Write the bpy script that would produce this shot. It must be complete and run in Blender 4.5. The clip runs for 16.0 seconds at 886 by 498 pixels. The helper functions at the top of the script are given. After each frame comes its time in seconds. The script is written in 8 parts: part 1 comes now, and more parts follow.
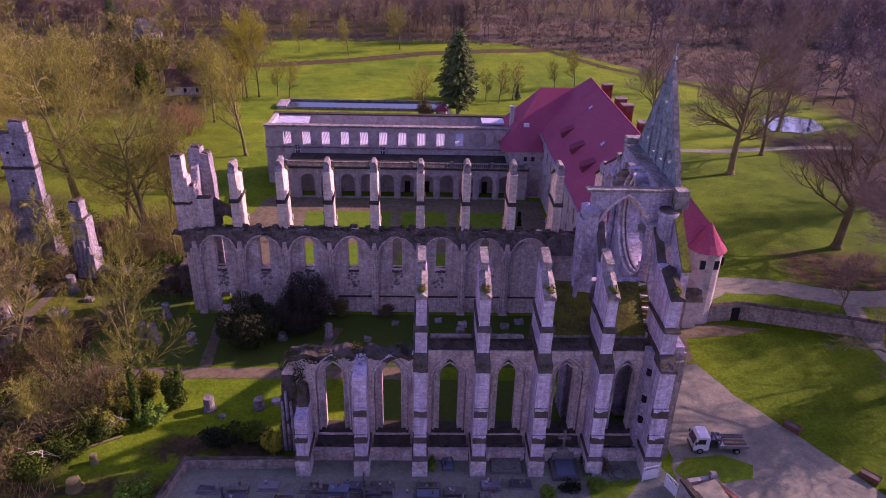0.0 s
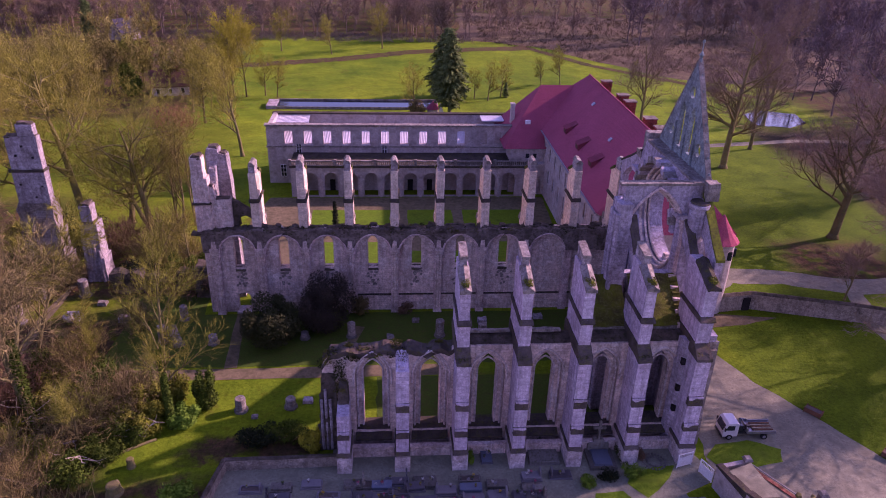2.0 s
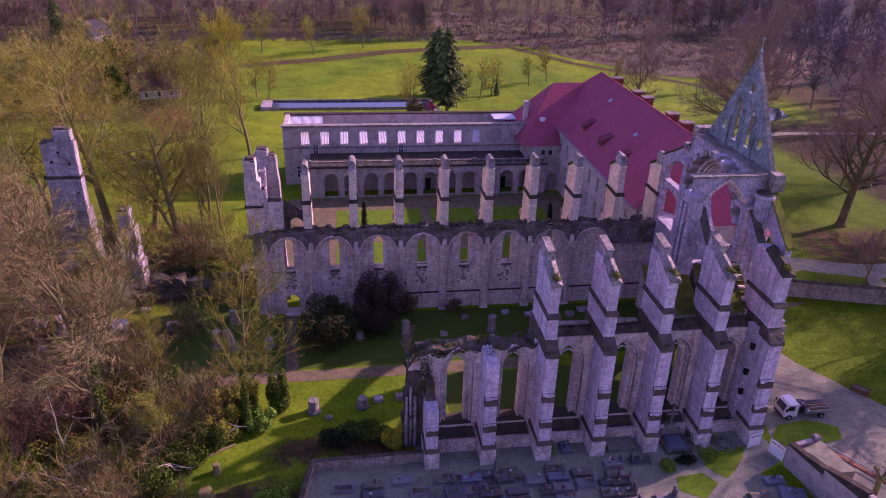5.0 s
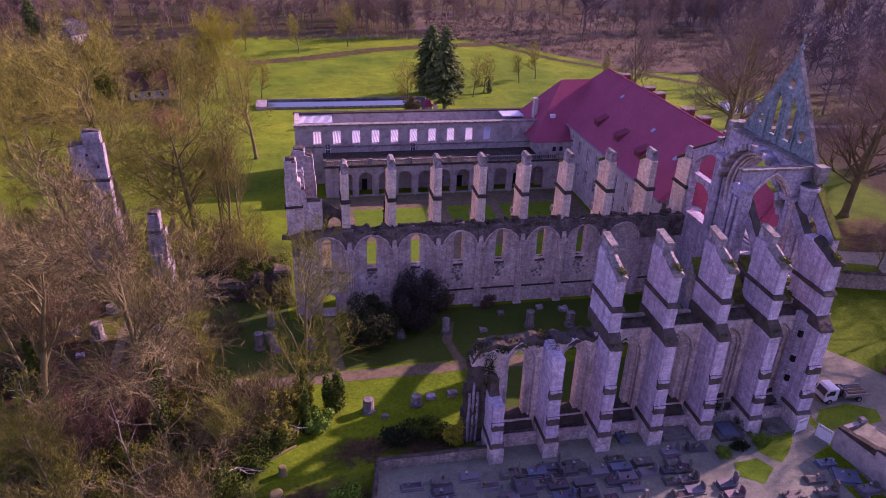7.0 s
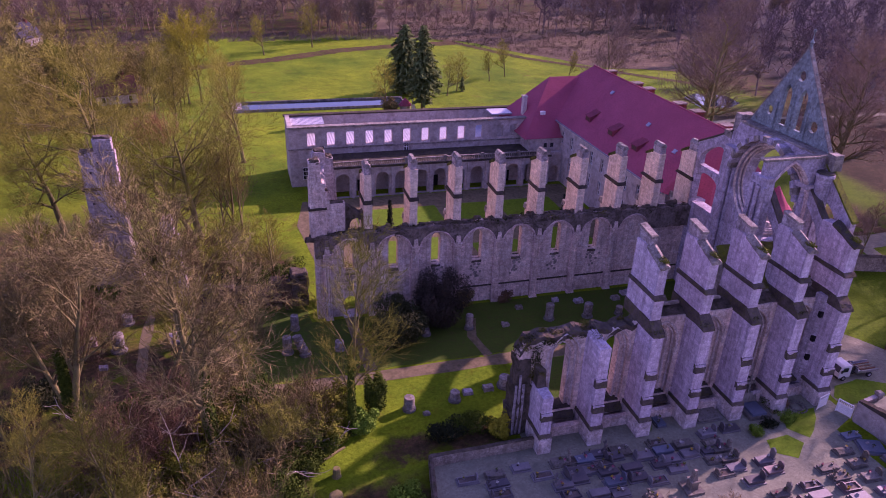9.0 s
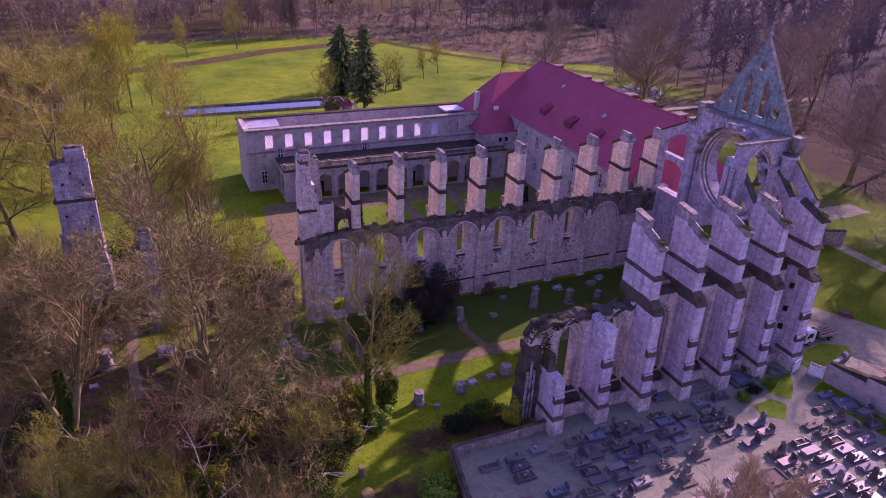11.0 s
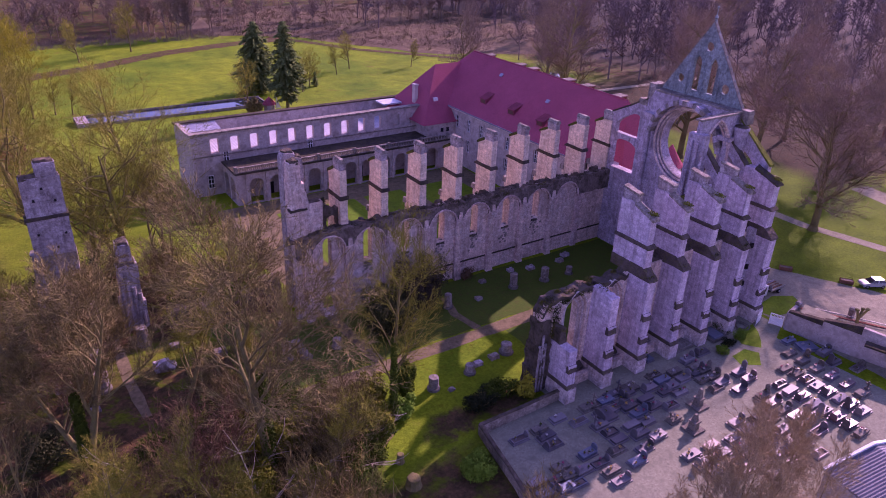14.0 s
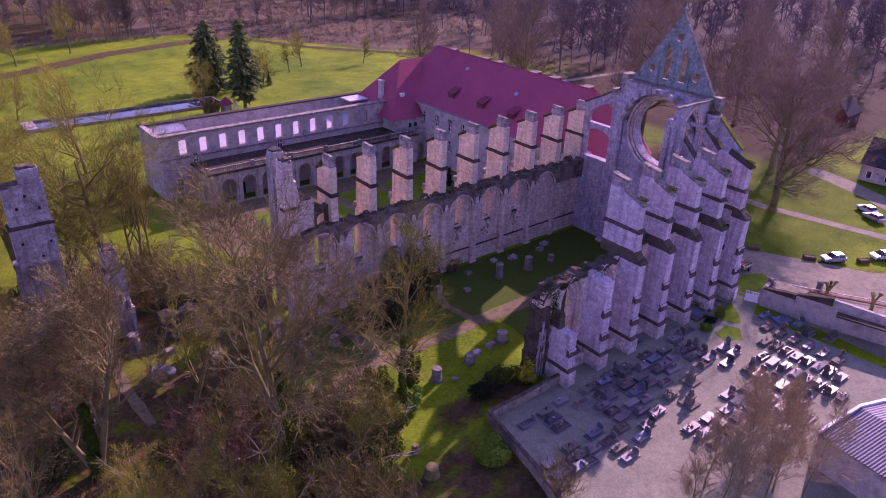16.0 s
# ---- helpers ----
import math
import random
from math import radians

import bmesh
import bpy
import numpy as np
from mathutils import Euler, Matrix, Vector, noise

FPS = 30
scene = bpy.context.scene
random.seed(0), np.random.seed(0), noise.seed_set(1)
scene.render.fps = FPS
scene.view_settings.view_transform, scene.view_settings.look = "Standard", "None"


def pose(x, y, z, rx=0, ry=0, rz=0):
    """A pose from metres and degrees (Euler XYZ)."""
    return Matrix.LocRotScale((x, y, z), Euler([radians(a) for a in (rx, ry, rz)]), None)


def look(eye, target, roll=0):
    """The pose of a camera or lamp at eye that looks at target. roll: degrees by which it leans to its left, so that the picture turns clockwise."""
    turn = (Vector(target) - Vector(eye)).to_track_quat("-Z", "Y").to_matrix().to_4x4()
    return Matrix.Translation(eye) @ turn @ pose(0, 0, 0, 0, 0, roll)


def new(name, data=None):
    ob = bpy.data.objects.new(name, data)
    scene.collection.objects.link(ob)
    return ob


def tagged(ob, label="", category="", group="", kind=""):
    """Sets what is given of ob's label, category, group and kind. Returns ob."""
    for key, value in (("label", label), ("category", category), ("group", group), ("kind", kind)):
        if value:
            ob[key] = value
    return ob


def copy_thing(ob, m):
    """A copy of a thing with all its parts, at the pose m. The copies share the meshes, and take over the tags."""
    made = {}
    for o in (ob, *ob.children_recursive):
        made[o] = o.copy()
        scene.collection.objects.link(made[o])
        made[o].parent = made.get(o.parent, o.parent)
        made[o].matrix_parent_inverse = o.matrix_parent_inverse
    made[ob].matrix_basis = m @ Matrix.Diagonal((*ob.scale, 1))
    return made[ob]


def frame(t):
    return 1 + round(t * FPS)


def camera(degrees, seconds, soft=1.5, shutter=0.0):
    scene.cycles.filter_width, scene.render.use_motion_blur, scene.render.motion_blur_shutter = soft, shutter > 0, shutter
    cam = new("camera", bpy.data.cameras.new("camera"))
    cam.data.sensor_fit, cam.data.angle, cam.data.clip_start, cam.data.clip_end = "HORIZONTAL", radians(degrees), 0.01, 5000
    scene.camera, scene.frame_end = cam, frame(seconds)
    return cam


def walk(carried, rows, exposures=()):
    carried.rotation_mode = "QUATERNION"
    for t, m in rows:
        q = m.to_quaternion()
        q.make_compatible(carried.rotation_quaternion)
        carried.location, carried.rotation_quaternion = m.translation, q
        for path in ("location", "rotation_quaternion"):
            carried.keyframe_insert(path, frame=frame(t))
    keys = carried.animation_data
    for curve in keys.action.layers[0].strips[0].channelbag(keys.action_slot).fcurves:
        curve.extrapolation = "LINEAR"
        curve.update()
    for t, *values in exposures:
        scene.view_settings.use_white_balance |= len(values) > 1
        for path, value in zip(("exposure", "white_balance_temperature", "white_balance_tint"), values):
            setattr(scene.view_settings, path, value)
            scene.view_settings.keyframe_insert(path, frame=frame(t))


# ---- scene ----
cam = camera(64.5, 16.0, soft=1.0)
METRES, EYE, TILT, LEAN, TURN = 71.0, 54.3, 0.0, 0.0, -1.9
ROWS = [
    (0.0, 0.0, 0.0, 0.0, 0.66, -26.52, -1.33),
    (0.5, -0.0237, -0.0035, -0.0006, 0.04, -26.51, -1.35),
    (1.0, -0.0483, -0.0064, -0.0013, -0.66, -26.55, -1.38),
    (1.5, -0.0723, -0.0079, -0.0018, -1.34, -26.55, -1.42),
    (2.0, -0.098, -0.0098, -0.002, -2.0, -26.54, -1.47),
    (2.5, -0.1252, -0.0112, -0.002, -2.55, -26.53, -1.5),
    (3.0, -0.1542, -0.0126, -0.0016, -3.0, -26.51, -1.5),
    (3.5, -0.184, -0.0137, -0.0017, -3.58, -26.52, -1.5),
    (6.0, -0.3529, -0.0099, -0.0018, -7.49, -26.55, -1.76),
    (6.5, -0.3881, -0.0063, -0.0025, -8.19, -26.58, -1.8),
    (7.0, -0.4236, -0.0027, -0.0036, -8.93, -26.63, -1.86),
    (7.5, -0.4586, 0.0004, -0.0042, -9.72, -26.65, -1.92),
    (8.0, -0.4948, 0.004, -0.0048, -10.68, -26.62, -1.97),
    (10.5, -0.6709, 0.0279, -0.0063, -19.26, -26.43, -2.07),
    (11.0, -0.7066, 0.0347, -0.007, -21.12, -26.4, -2.22),
    (11.5, -0.7424, 0.0419, -0.0077, -22.89, -26.37, -2.24),
    (12.0, -0.7766, 0.0499, -0.008, -24.72, -26.36, -2.21),
    (12.5, -0.8098, 0.0592, -0.0083, -26.65, -26.39, -2.14),
    (13.0, -0.8401, 0.069, -0.0085, -28.34, -26.42, -2.07),
    (13.5, -0.8676, 0.0793, -0.009, -29.84, -26.48, -2.03),
    (14.0, -0.8923, 0.0885, -0.0093, -31.24, -26.52, -2.02),
    (14.5, -0.9151, 0.0977, -0.0101, -32.7, -26.55, -1.99),
    (15.0, -0.937, 0.1067, -0.0105, -34.05, -26.6, -1.99),
    (15.5, -0.9585, 0.1165, -0.0107, -35.32, -26.65, -1.98),
    (16.0, -0.9799, 0.1274, -0.0111, -36.49, -26.67, -1.96),
]
walk(cam, [(t, pose(0, 0, EYE, TILT, LEAN, TURN) @ pose(METRES * x, METRES * y, METRES * z, 90 + pitch, roll, yaw)) for t, x, y, z, yaw, pitch, roll in ROWS],
     exposures=[(0.0, 0.60, 5840, 92), (8.0, 0.73, 5790, 99), (16.0, 0.82, 5750, 103)])

# ---- world and sun ----
SUN_EL, SUN_AZ = radians(27), radians(19)      # height, and turn from +x towards +y
world = bpy.data.worlds.new("world")
scene.world = world
world.use_nodes = True
wn = world.node_tree
sky = wn.nodes.new("ShaderNodeTexSky")
sky.sky_type = "NISHITA"
sky.sun_disc = False
sky.sun_elevation = SUN_EL
sky.sun_rotation = radians(90) - SUN_AZ
wn.nodes["Background"].inputs["Strength"].default_value = 0.135
wn.links.new(sky.outputs["Color"], wn.nodes["Background"].inputs["Color"])
sun_data = bpy.data.lights.new("sun", "SUN")
sun_data.energy = 4.7
sun_data.angle = radians(0.6)
sun_data.color = (1.0, 0.82, 0.56)
sun = new("sun", sun_data)
sun.matrix_world = look((0, 0, 0), (-math.cos(SUN_EL) * math.cos(SUN_AZ), -math.cos(SUN_EL) * math.sin(SUN_AZ), -math.sin(SUN_EL)))

# ---- materials ----
class Nodes:
    """A small builder of node materials."""

    def __init__(self, name, rough=0.9, metal=0.0):
        self.mat = bpy.data.materials.new(name)
        self.mat.use_nodes = True
        self.tree = self.mat.node_tree
        self.bsdf = self.tree.nodes["Principled BSDF"]
        self.bsdf.inputs["Roughness"].default_value = rough
        self.bsdf.inputs["Metallic"].default_value = metal
        self.bsdf.inputs["Specular IOR Level"].default_value = 0.5 if rough < 0.7 else 0.06
        self.pos = self.add("ShaderNodeNewGeometry").outputs["Position"]

    def add(self, kind, **values):
        n = self.tree.nodes.new(kind)
        for k, v in values.items():
            n.inputs[k.replace("_", " ")].default_value = v
        return n

    def link(self, a, b):
        self.tree.links.new(a, b)

    def scaled(self, sx, sy, sz, src=None):
        m = self.add("ShaderNodeVectorMath")
        m.operation = "MULTIPLY"
        m.inputs[1].default_value = (sx, sy, sz)
        self.link(src or self.pos, m.inputs[0])
        return m.outputs[0]

    def noise(self, scale, detail=4.0, rough=0.6, vec=None):
        n = self.add("ShaderNodeTexNoise", Scale=scale, Detail=detail, Roughness=rough)
        self.link(vec or self.pos, n.inputs["Vector"])
        return n.outputs["Fac"]

    def ramp(self, fac, lo, hi, c0=(0, 0, 0), c1=(1, 1, 1)):
        r = self.add("ShaderNodeValToRGB")
        r.color_ramp.elements[0].position, r.color_ramp.elements[1].position = lo, hi
        r.color_ramp.elements[0].color, r.color_ramp.elements[1].color = (*c0, 1), (*c1, 1)
        self.link(fac, r.inputs[0])
        return r.outputs[0]

    def mix(self, fac, a, b, how="MIX"):
        m = self.add("ShaderNodeMix")
        m.data_type, m.blend_type = "RGBA", how
        for sock, val in ((m.inputs[0], fac), (m.inputs[6], a), (m.inputs[7], b)):
            if isinstance(val, (int, float)):
                sock.default_value = val
            elif isinstance(val, tuple):
                sock.default_value = (*val, 1)
            else:
                self.link(val, sock)
        return m.outputs[2]

    def colour(self, c):
        if isinstance(c, tuple):
            self.bsdf.inputs["Base Color"].default_value = (*c, 1)
        else:
            self.link(c, self.bsdf.inputs["Base Color"])

    def bump(self, height, strength=0.4, dist=0.05):
        b = self.add("ShaderNodeBump", Strength=strength, Distance=dist)
        self.link(height, b.inputs["Height"])
        self.link(b.outputs[0], self.bsdf.inputs["Normal"])

    def upness(self):
        """How far the surface faces the sky."""
        g = self.add("ShaderNodeNewGeometry")
        s = self.add("ShaderNodeSeparateXYZ")
        self.link(g.outputs["True Normal"], s.inputs[0])
        return s.outputs[2]

    def per_thing(self):
        return self.add("ShaderNodeObjectInfo").outputs["Random"]


def ashlar(name, base, dark, course=0.34, length=0.75, stain=0.5, lichen=(0.16, 0.14, 0.07), joint=0.55, soil=1.0, calm=1.0):
    """Weathered limestone blocks in courses, streaked and lichened."""
    n = Nodes(name, 0.92)
    sep = n.add("ShaderNodeSeparateXYZ")
    n.link(n.pos, sep.inputs[0])
    add = n.add("ShaderNodeMath")
    n.link(sep.outputs[0], add.inputs[0])
    n.link(sep.outputs[1], add.inputs[1])
    com = n.add("ShaderNodeCombineXYZ")
    n.link(add.outputs[0], com.inputs[0])
    n.link(sep.outputs[2], com.inputs[1])
    br = n.add("ShaderNodeTexBrick", Scale=1.0, Mortar_Size=0.012, Mortar_Smooth=0.5, Bias=0.0, Brick_Width=length, Row_Height=course)
    br.inputs["Color1"].default_value = (*[c * 1.10 for c in base], 1)
    br.inputs["Color2"].default_value = (*[c * 0.80 for c in base], 1)
    br.inputs["Mortar"].default_value = (*[c * joint for c in base], 1)
    n.link(com.outputs[0], br.inputs["Vector"])
    pale = n.ramp(n.noise(0.55, 5, 0.7), 0.5, 0.66)
    patch = n.ramp(n.noise(0.35, 6, 0.65), 0.42, 0.66)
    c = n.mix(n.mix(calm, (0, 0, 0), patch), br.outputs["Color"], tuple(0.5 * (a + b) for a, b in zip(base, dark)))
    c = n.mix(n.mix(0.4 * calm, (0, 0, 0), pale), c, tuple(min(0.8, 1.4 * k) for k in base))
    streak = n.ramp(n.noise(1.0, 6, 0.75, n.scaled(1.7, 1.7, 0.10)), 0.47, 0.70)
    c = n.mix(n.mix(stain, (0, 0, 0), streak), c, dark)
    spots = n.ramp(n.noise(2.6, 7, 0.8), 0.54, 0.70)
    c = n.mix(n.mix(0.7 * soil, (0, 0, 0), spots), c, lichen)
    fine = n.ramp(n.noise(2.2, 8, 0.8), 0.3, 0.7, (0.52, 0.49, 0.48), (1.3, 1.3, 1.3))
    c = n.mix(0.5 + 0.5 * soil, c, fine, "MULTIPLY")
    speck = n.ramp(n.noise(5.0, 6, 0.85), 0.32, 0.68, (0.62, 0.59, 0.57), (1.25, 1.25, 1.25))
    c = n.mix(0.8, c, speck, "MULTIPLY")
    grime = n.ramp(n.noise(0.7, 8, 0.75, n.scaled(1, 1, 0.55)), 0.5, 0.72, (1.06, 1.06, 1.06), (0.42, 0.38, 0.37))
    c = n.mix(soil, c, grime, "MULTIPLY")
    n.colour(c)
    h = n.mix(0.5, br.outputs["Fac"], n.noise(6, 5), "SUBTRACT")
    n.bump(h, 0.8, 0.09)
    return n.mat


def blotched(name, a, b, c=None, big=0.15, small=2.0, rough=0.95, bump=0.3, dist=0.08, vary=0.0):
    """Two or three colours in soft patches at two scales."""
    n = Nodes(name, rough)
    f = n.ramp(n.noise(big, 6, 0.65), 0.35, 0.65)
    col = n.mix(f, a, b)
    if c:
        col = n.mix(n.ramp(n.noise(small, 6, 0.7), 0.5, 0.68), col, c)
    fine = n.ramp(n.noise(small * 4, 6, 0.8), 0.3, 0.74, (0.55, 0.55, 0.55), (1.35, 1.35, 1.35))
    col = n.mix(1.0, col, fine, "MULTIPLY")
    if vary:
        v = n.ramp(n.per_thing(), 0, 1, (1 - vary,) * 3, (1 + vary,) * 3)
        col = n.mix(1.0, col, v, "MULTIPLY")
    n.colour(col)
    if bump:
        n.bump(n.noise(small * 4, 6, 0.7), bump, dist)
    return n.mat


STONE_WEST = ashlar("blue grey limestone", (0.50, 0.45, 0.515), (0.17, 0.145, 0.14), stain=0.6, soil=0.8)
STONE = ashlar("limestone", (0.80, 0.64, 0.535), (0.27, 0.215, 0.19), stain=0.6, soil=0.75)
STONE_MID = ashlar("grey ruin limestone", (0.44, 0.40, 0.40), (0.15, 0.13, 0.12), stain=0.6)
STONE_PINK = ashlar("pinkish dressed limestone", (0.74, 0.57, 0.52), (0.36, 0.26, 0.22), stain=0.4, joint=0.75)
STONE_PALE = ashlar("pale limestone", (0.72, 0.63, 0.59), (0.32, 0.27, 0.235), stain=0.45, joint=0.7)
STONE_OLD = ashlar("old grey limestone", (0.33, 0.30, 0.26), (0.09, 0.078, 0.06), stain=0.7)
STONE_GABLE = ashlar("grey green limestone", (0.27, 0.34, 0.34), (0.10, 0.13, 0.125), stain=0.6)
# Limestone copy for the south piers, with warm sunlight put into its colour.
PIER = ashlar("sun-warmed pale limestone", (0.86, 0.70, 0.52), (0.31, 0.24, 0.175), stain=0.5, joint=0.75, soil=0.5, calm=0.6)
CRUST = blotched("black lichen crust", (0.13, 0.105, 0.088), (0.062, 0.05, 0.04), (0.09, 0.088, 0.028), 0.7, 2.0, bump=0.6)
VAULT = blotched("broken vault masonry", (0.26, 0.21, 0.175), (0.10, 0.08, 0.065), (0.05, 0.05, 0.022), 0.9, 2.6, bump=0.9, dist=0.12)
RUBBLE = blotched("rubble", (0.17, 0.135, 0.105), (0.06, 0.05, 0.036), (0.04, 0.045, 0.012), 0.8, 2.4, bump=0.9, dist=0.15)
WEATHERED = blotched("dark weathered slab", (0.09, 0.073, 0.06), (0.042, 0.036, 0.029), (0.075, 0.078, 0.022), 0.7, 2.0)
MOSS = blotched("moss", (0.10, 0.11, 0.018), (0.05, 0.058, 0.014), (0.05, 0.042, 0.02), 0.6, 2.4, bump=0.8)
WALL_RUBBLE = ashlar("small rubble walling", (0.40, 0.345, 0.27), (0.15, 0.125, 0.095), 0.17, 0.32, stain=0.6)
PLASTER = blotched("old limewash", (0.52, 0.45, 0.40), (0.40, 0.34, 0.30), (0.25, 0.21, 0.18), 0.25, 0.9, bump=0.15)


def ground_material():
    """Grass that runs into leaf litter under the trees and into the brown floor of the woods, darkened on the right for
    tree shade.
    """
    n = Nodes("grass and leaf litter", 0.95)
    g = n.mix(n.ramp(n.noise(0.03, 6, 0.65), 0.35, 0.65), (0.085, 0.165, 0.004), (0.18, 0.26, 0.003))
    g = n.mix(n.ramp(n.noise(0.5, 6, 0.7), 0.55, 0.72), g, (0.115, 0.125, 0.006))
    g = n.mix(n.ramp(n.noise(0.11, 5, 0.7), 0.6, 0.74), g, (0.13, 0.10, 0.022))
    d = n.add("ShaderNodeTexNoise", Scale=0.22, Detail=5.0, Roughness=0.7)
    n.link(n.pos, d.inputs["Vector"])
    far = n.add("ShaderNodeVectorMath")
    far.operation = "MULTIPLY_ADD"
    far.inputs[1].default_value, far.inputs[2].default_value = (9, 9, 0), (-4.5, -4.5, 0)
    n.link(d.outputs["Color"], far.inputs[0])
    moved = n.add("ShaderNodeVectorMath")
    n.link(n.pos, moved.inputs[0])
    n.link(far.outputs[0], moved.inputs[1])
    sep = n.add("ShaderNodeSeparateXYZ")
    n.link(moved.outputs[0], sep.inputs[0])

    def step(axis, a, b):
        m = n.add("ShaderNodeMapRange")
        m.interpolation_type = "SMOOTHSTEP"
        m.inputs[1].default_value, m.inputs[2].default_value = min(a, b), max(a, b)
        m.inputs[3].default_value, m.inputs[4].default_value = (0, 1) if b > a else (1, 0)
        n.link(sep.outputs[axis], m.inputs[0])
        return m.outputs[0]

    def both(*parts):
        out = parts[0]
        for p in parts[1:]:
            m = n.add("ShaderNodeMath")
            m.operation = "MULTIPLY"
            n.link(out, m.inputs[0])
            n.link(p, m.inputs[1])
            out = m.outputs[0]
        return out

    litter = n.mix(n.ramp(n.noise(0.9, 6, 0.75), 0.4, 0.62), (0.115, 0.068, 0.03), (0.05, 0.04, 0.016))
    litter = n.mix(n.ramp(n.noise(0.3, 5, 0.7), 0.5, 0.62), litter, (0.075, 0.11, 0.006))
    g = n.mix(n.mix(0.7, (0, 0, 0), both(step(0, -38, -50), step(1, 196, 180))), g, (0.12, 0.16, 0.004))
    # Right-hand lawn: partial shade of the tree crowns darkens the colour itself.
    g = n.mix(n.mix(0.85, (0, 0, 0), both(step(0, 34, 42), step(0, 104, 98), step(1, 48, 54), step(1, 180, 160))), g, (0.075, 0.135, 0.003))
    dark_litter = n.mix(n.ramp(n.noise(0.8, 6, 0.75), 0.4, 0.62), (0.06, 0.042, 0.02), (0.03, 0.03, 0.012))
    g = n.mix(both(step(0, -36, -41), step(0, -62, -57), step(1, 76, 68)), g, dark_litter)
    for mask in (both(step(0, -23, -27), step(1, 56.5, 53)), both(step(0, -62, -74), step(1, 76, 84), step(1, 138, 122)), both(step(0, -38, -45), step(1, 64, 68), step(1, 92, 84)), both(step(0, 58, 64), step(0, 84, 76), step(1, 92, 96), step(1, 113, 106)), both(step(0, -66, -60), step(0, -33, -36), step(1, 89, 93), step(1, 114, 106)), both(step(0, -31, -28), step(0, -14, -16), step(1, 56.5, 58), step(1, 62.5, 60.5)),
                 step(1, 326, 338), both(step(0, -60, -72), step(1, 186, 200), step(1, 345, 330)), both(step(0, 118, 135), step(1, 95, 115))):
        g = n.mix(mask, g, litter)
    g = n.mix(both(step(0, 86, 95), step(1, 77, 84), step(1, 200, 176)), g, dark_litter)
    # Wood floor painted almost black, since the thin trees cast too little shadow.
    g = n.mix(both(step(0, 135, 165), step(1, 95, 130)), g, (0.03, 0.027, 0.022))
    broad = n.ramp(n.noise(0.13, 5, 0.7), 0.32, 0.68, (0.62, 0.68, 0.7), (1.25, 1.2, 1.2))
    g = n.mix(1.0, g, broad, "MULTIPLY")
    fine = n.ramp(n.noise(2.2, 7, 0.82), 0.3, 0.74, (0.45, 0.45, 0.45), (1.45, 1.45, 1.45))
    n.colour(n.mix(1.0, g, fine, "MULTIPLY"))
    n.bump(n.noise(2.5, 7, 0.75), 0.8, 0.15)
    return n.mat


GRASS = ground_material()
DARK = blotched("dark interior", (0.02, 0.018, 0.018), (0.03, 0.026, 0.026), None, 0.5, 2, 0.9, 0)
OLIVE_LEAF = blotched("wall weeds", (0.11, 0.115, 0.015), (0.07, 0.07, 0.015), (0.14, 0.10, 0.03), 0.6, 2.0, 0.8, 0)
DARK_LEAF = blotched("dark wall ivy", (0.02, 0.028, 0.008), (0.035, 0.045, 0.01), None, 0.6, 2.0, 0.8, 0)
# Limestone copy for the north buttresses; the blue of skylight is mixed in.
SIDE = ashlar("smooth limestone tinted by skylight", (0.665, 0.57, 0.655), (0.22, 0.185, 0.195), 0.42, 0.9, stain=0.7, joint=0.7, soil=0.55, calm=0.6)


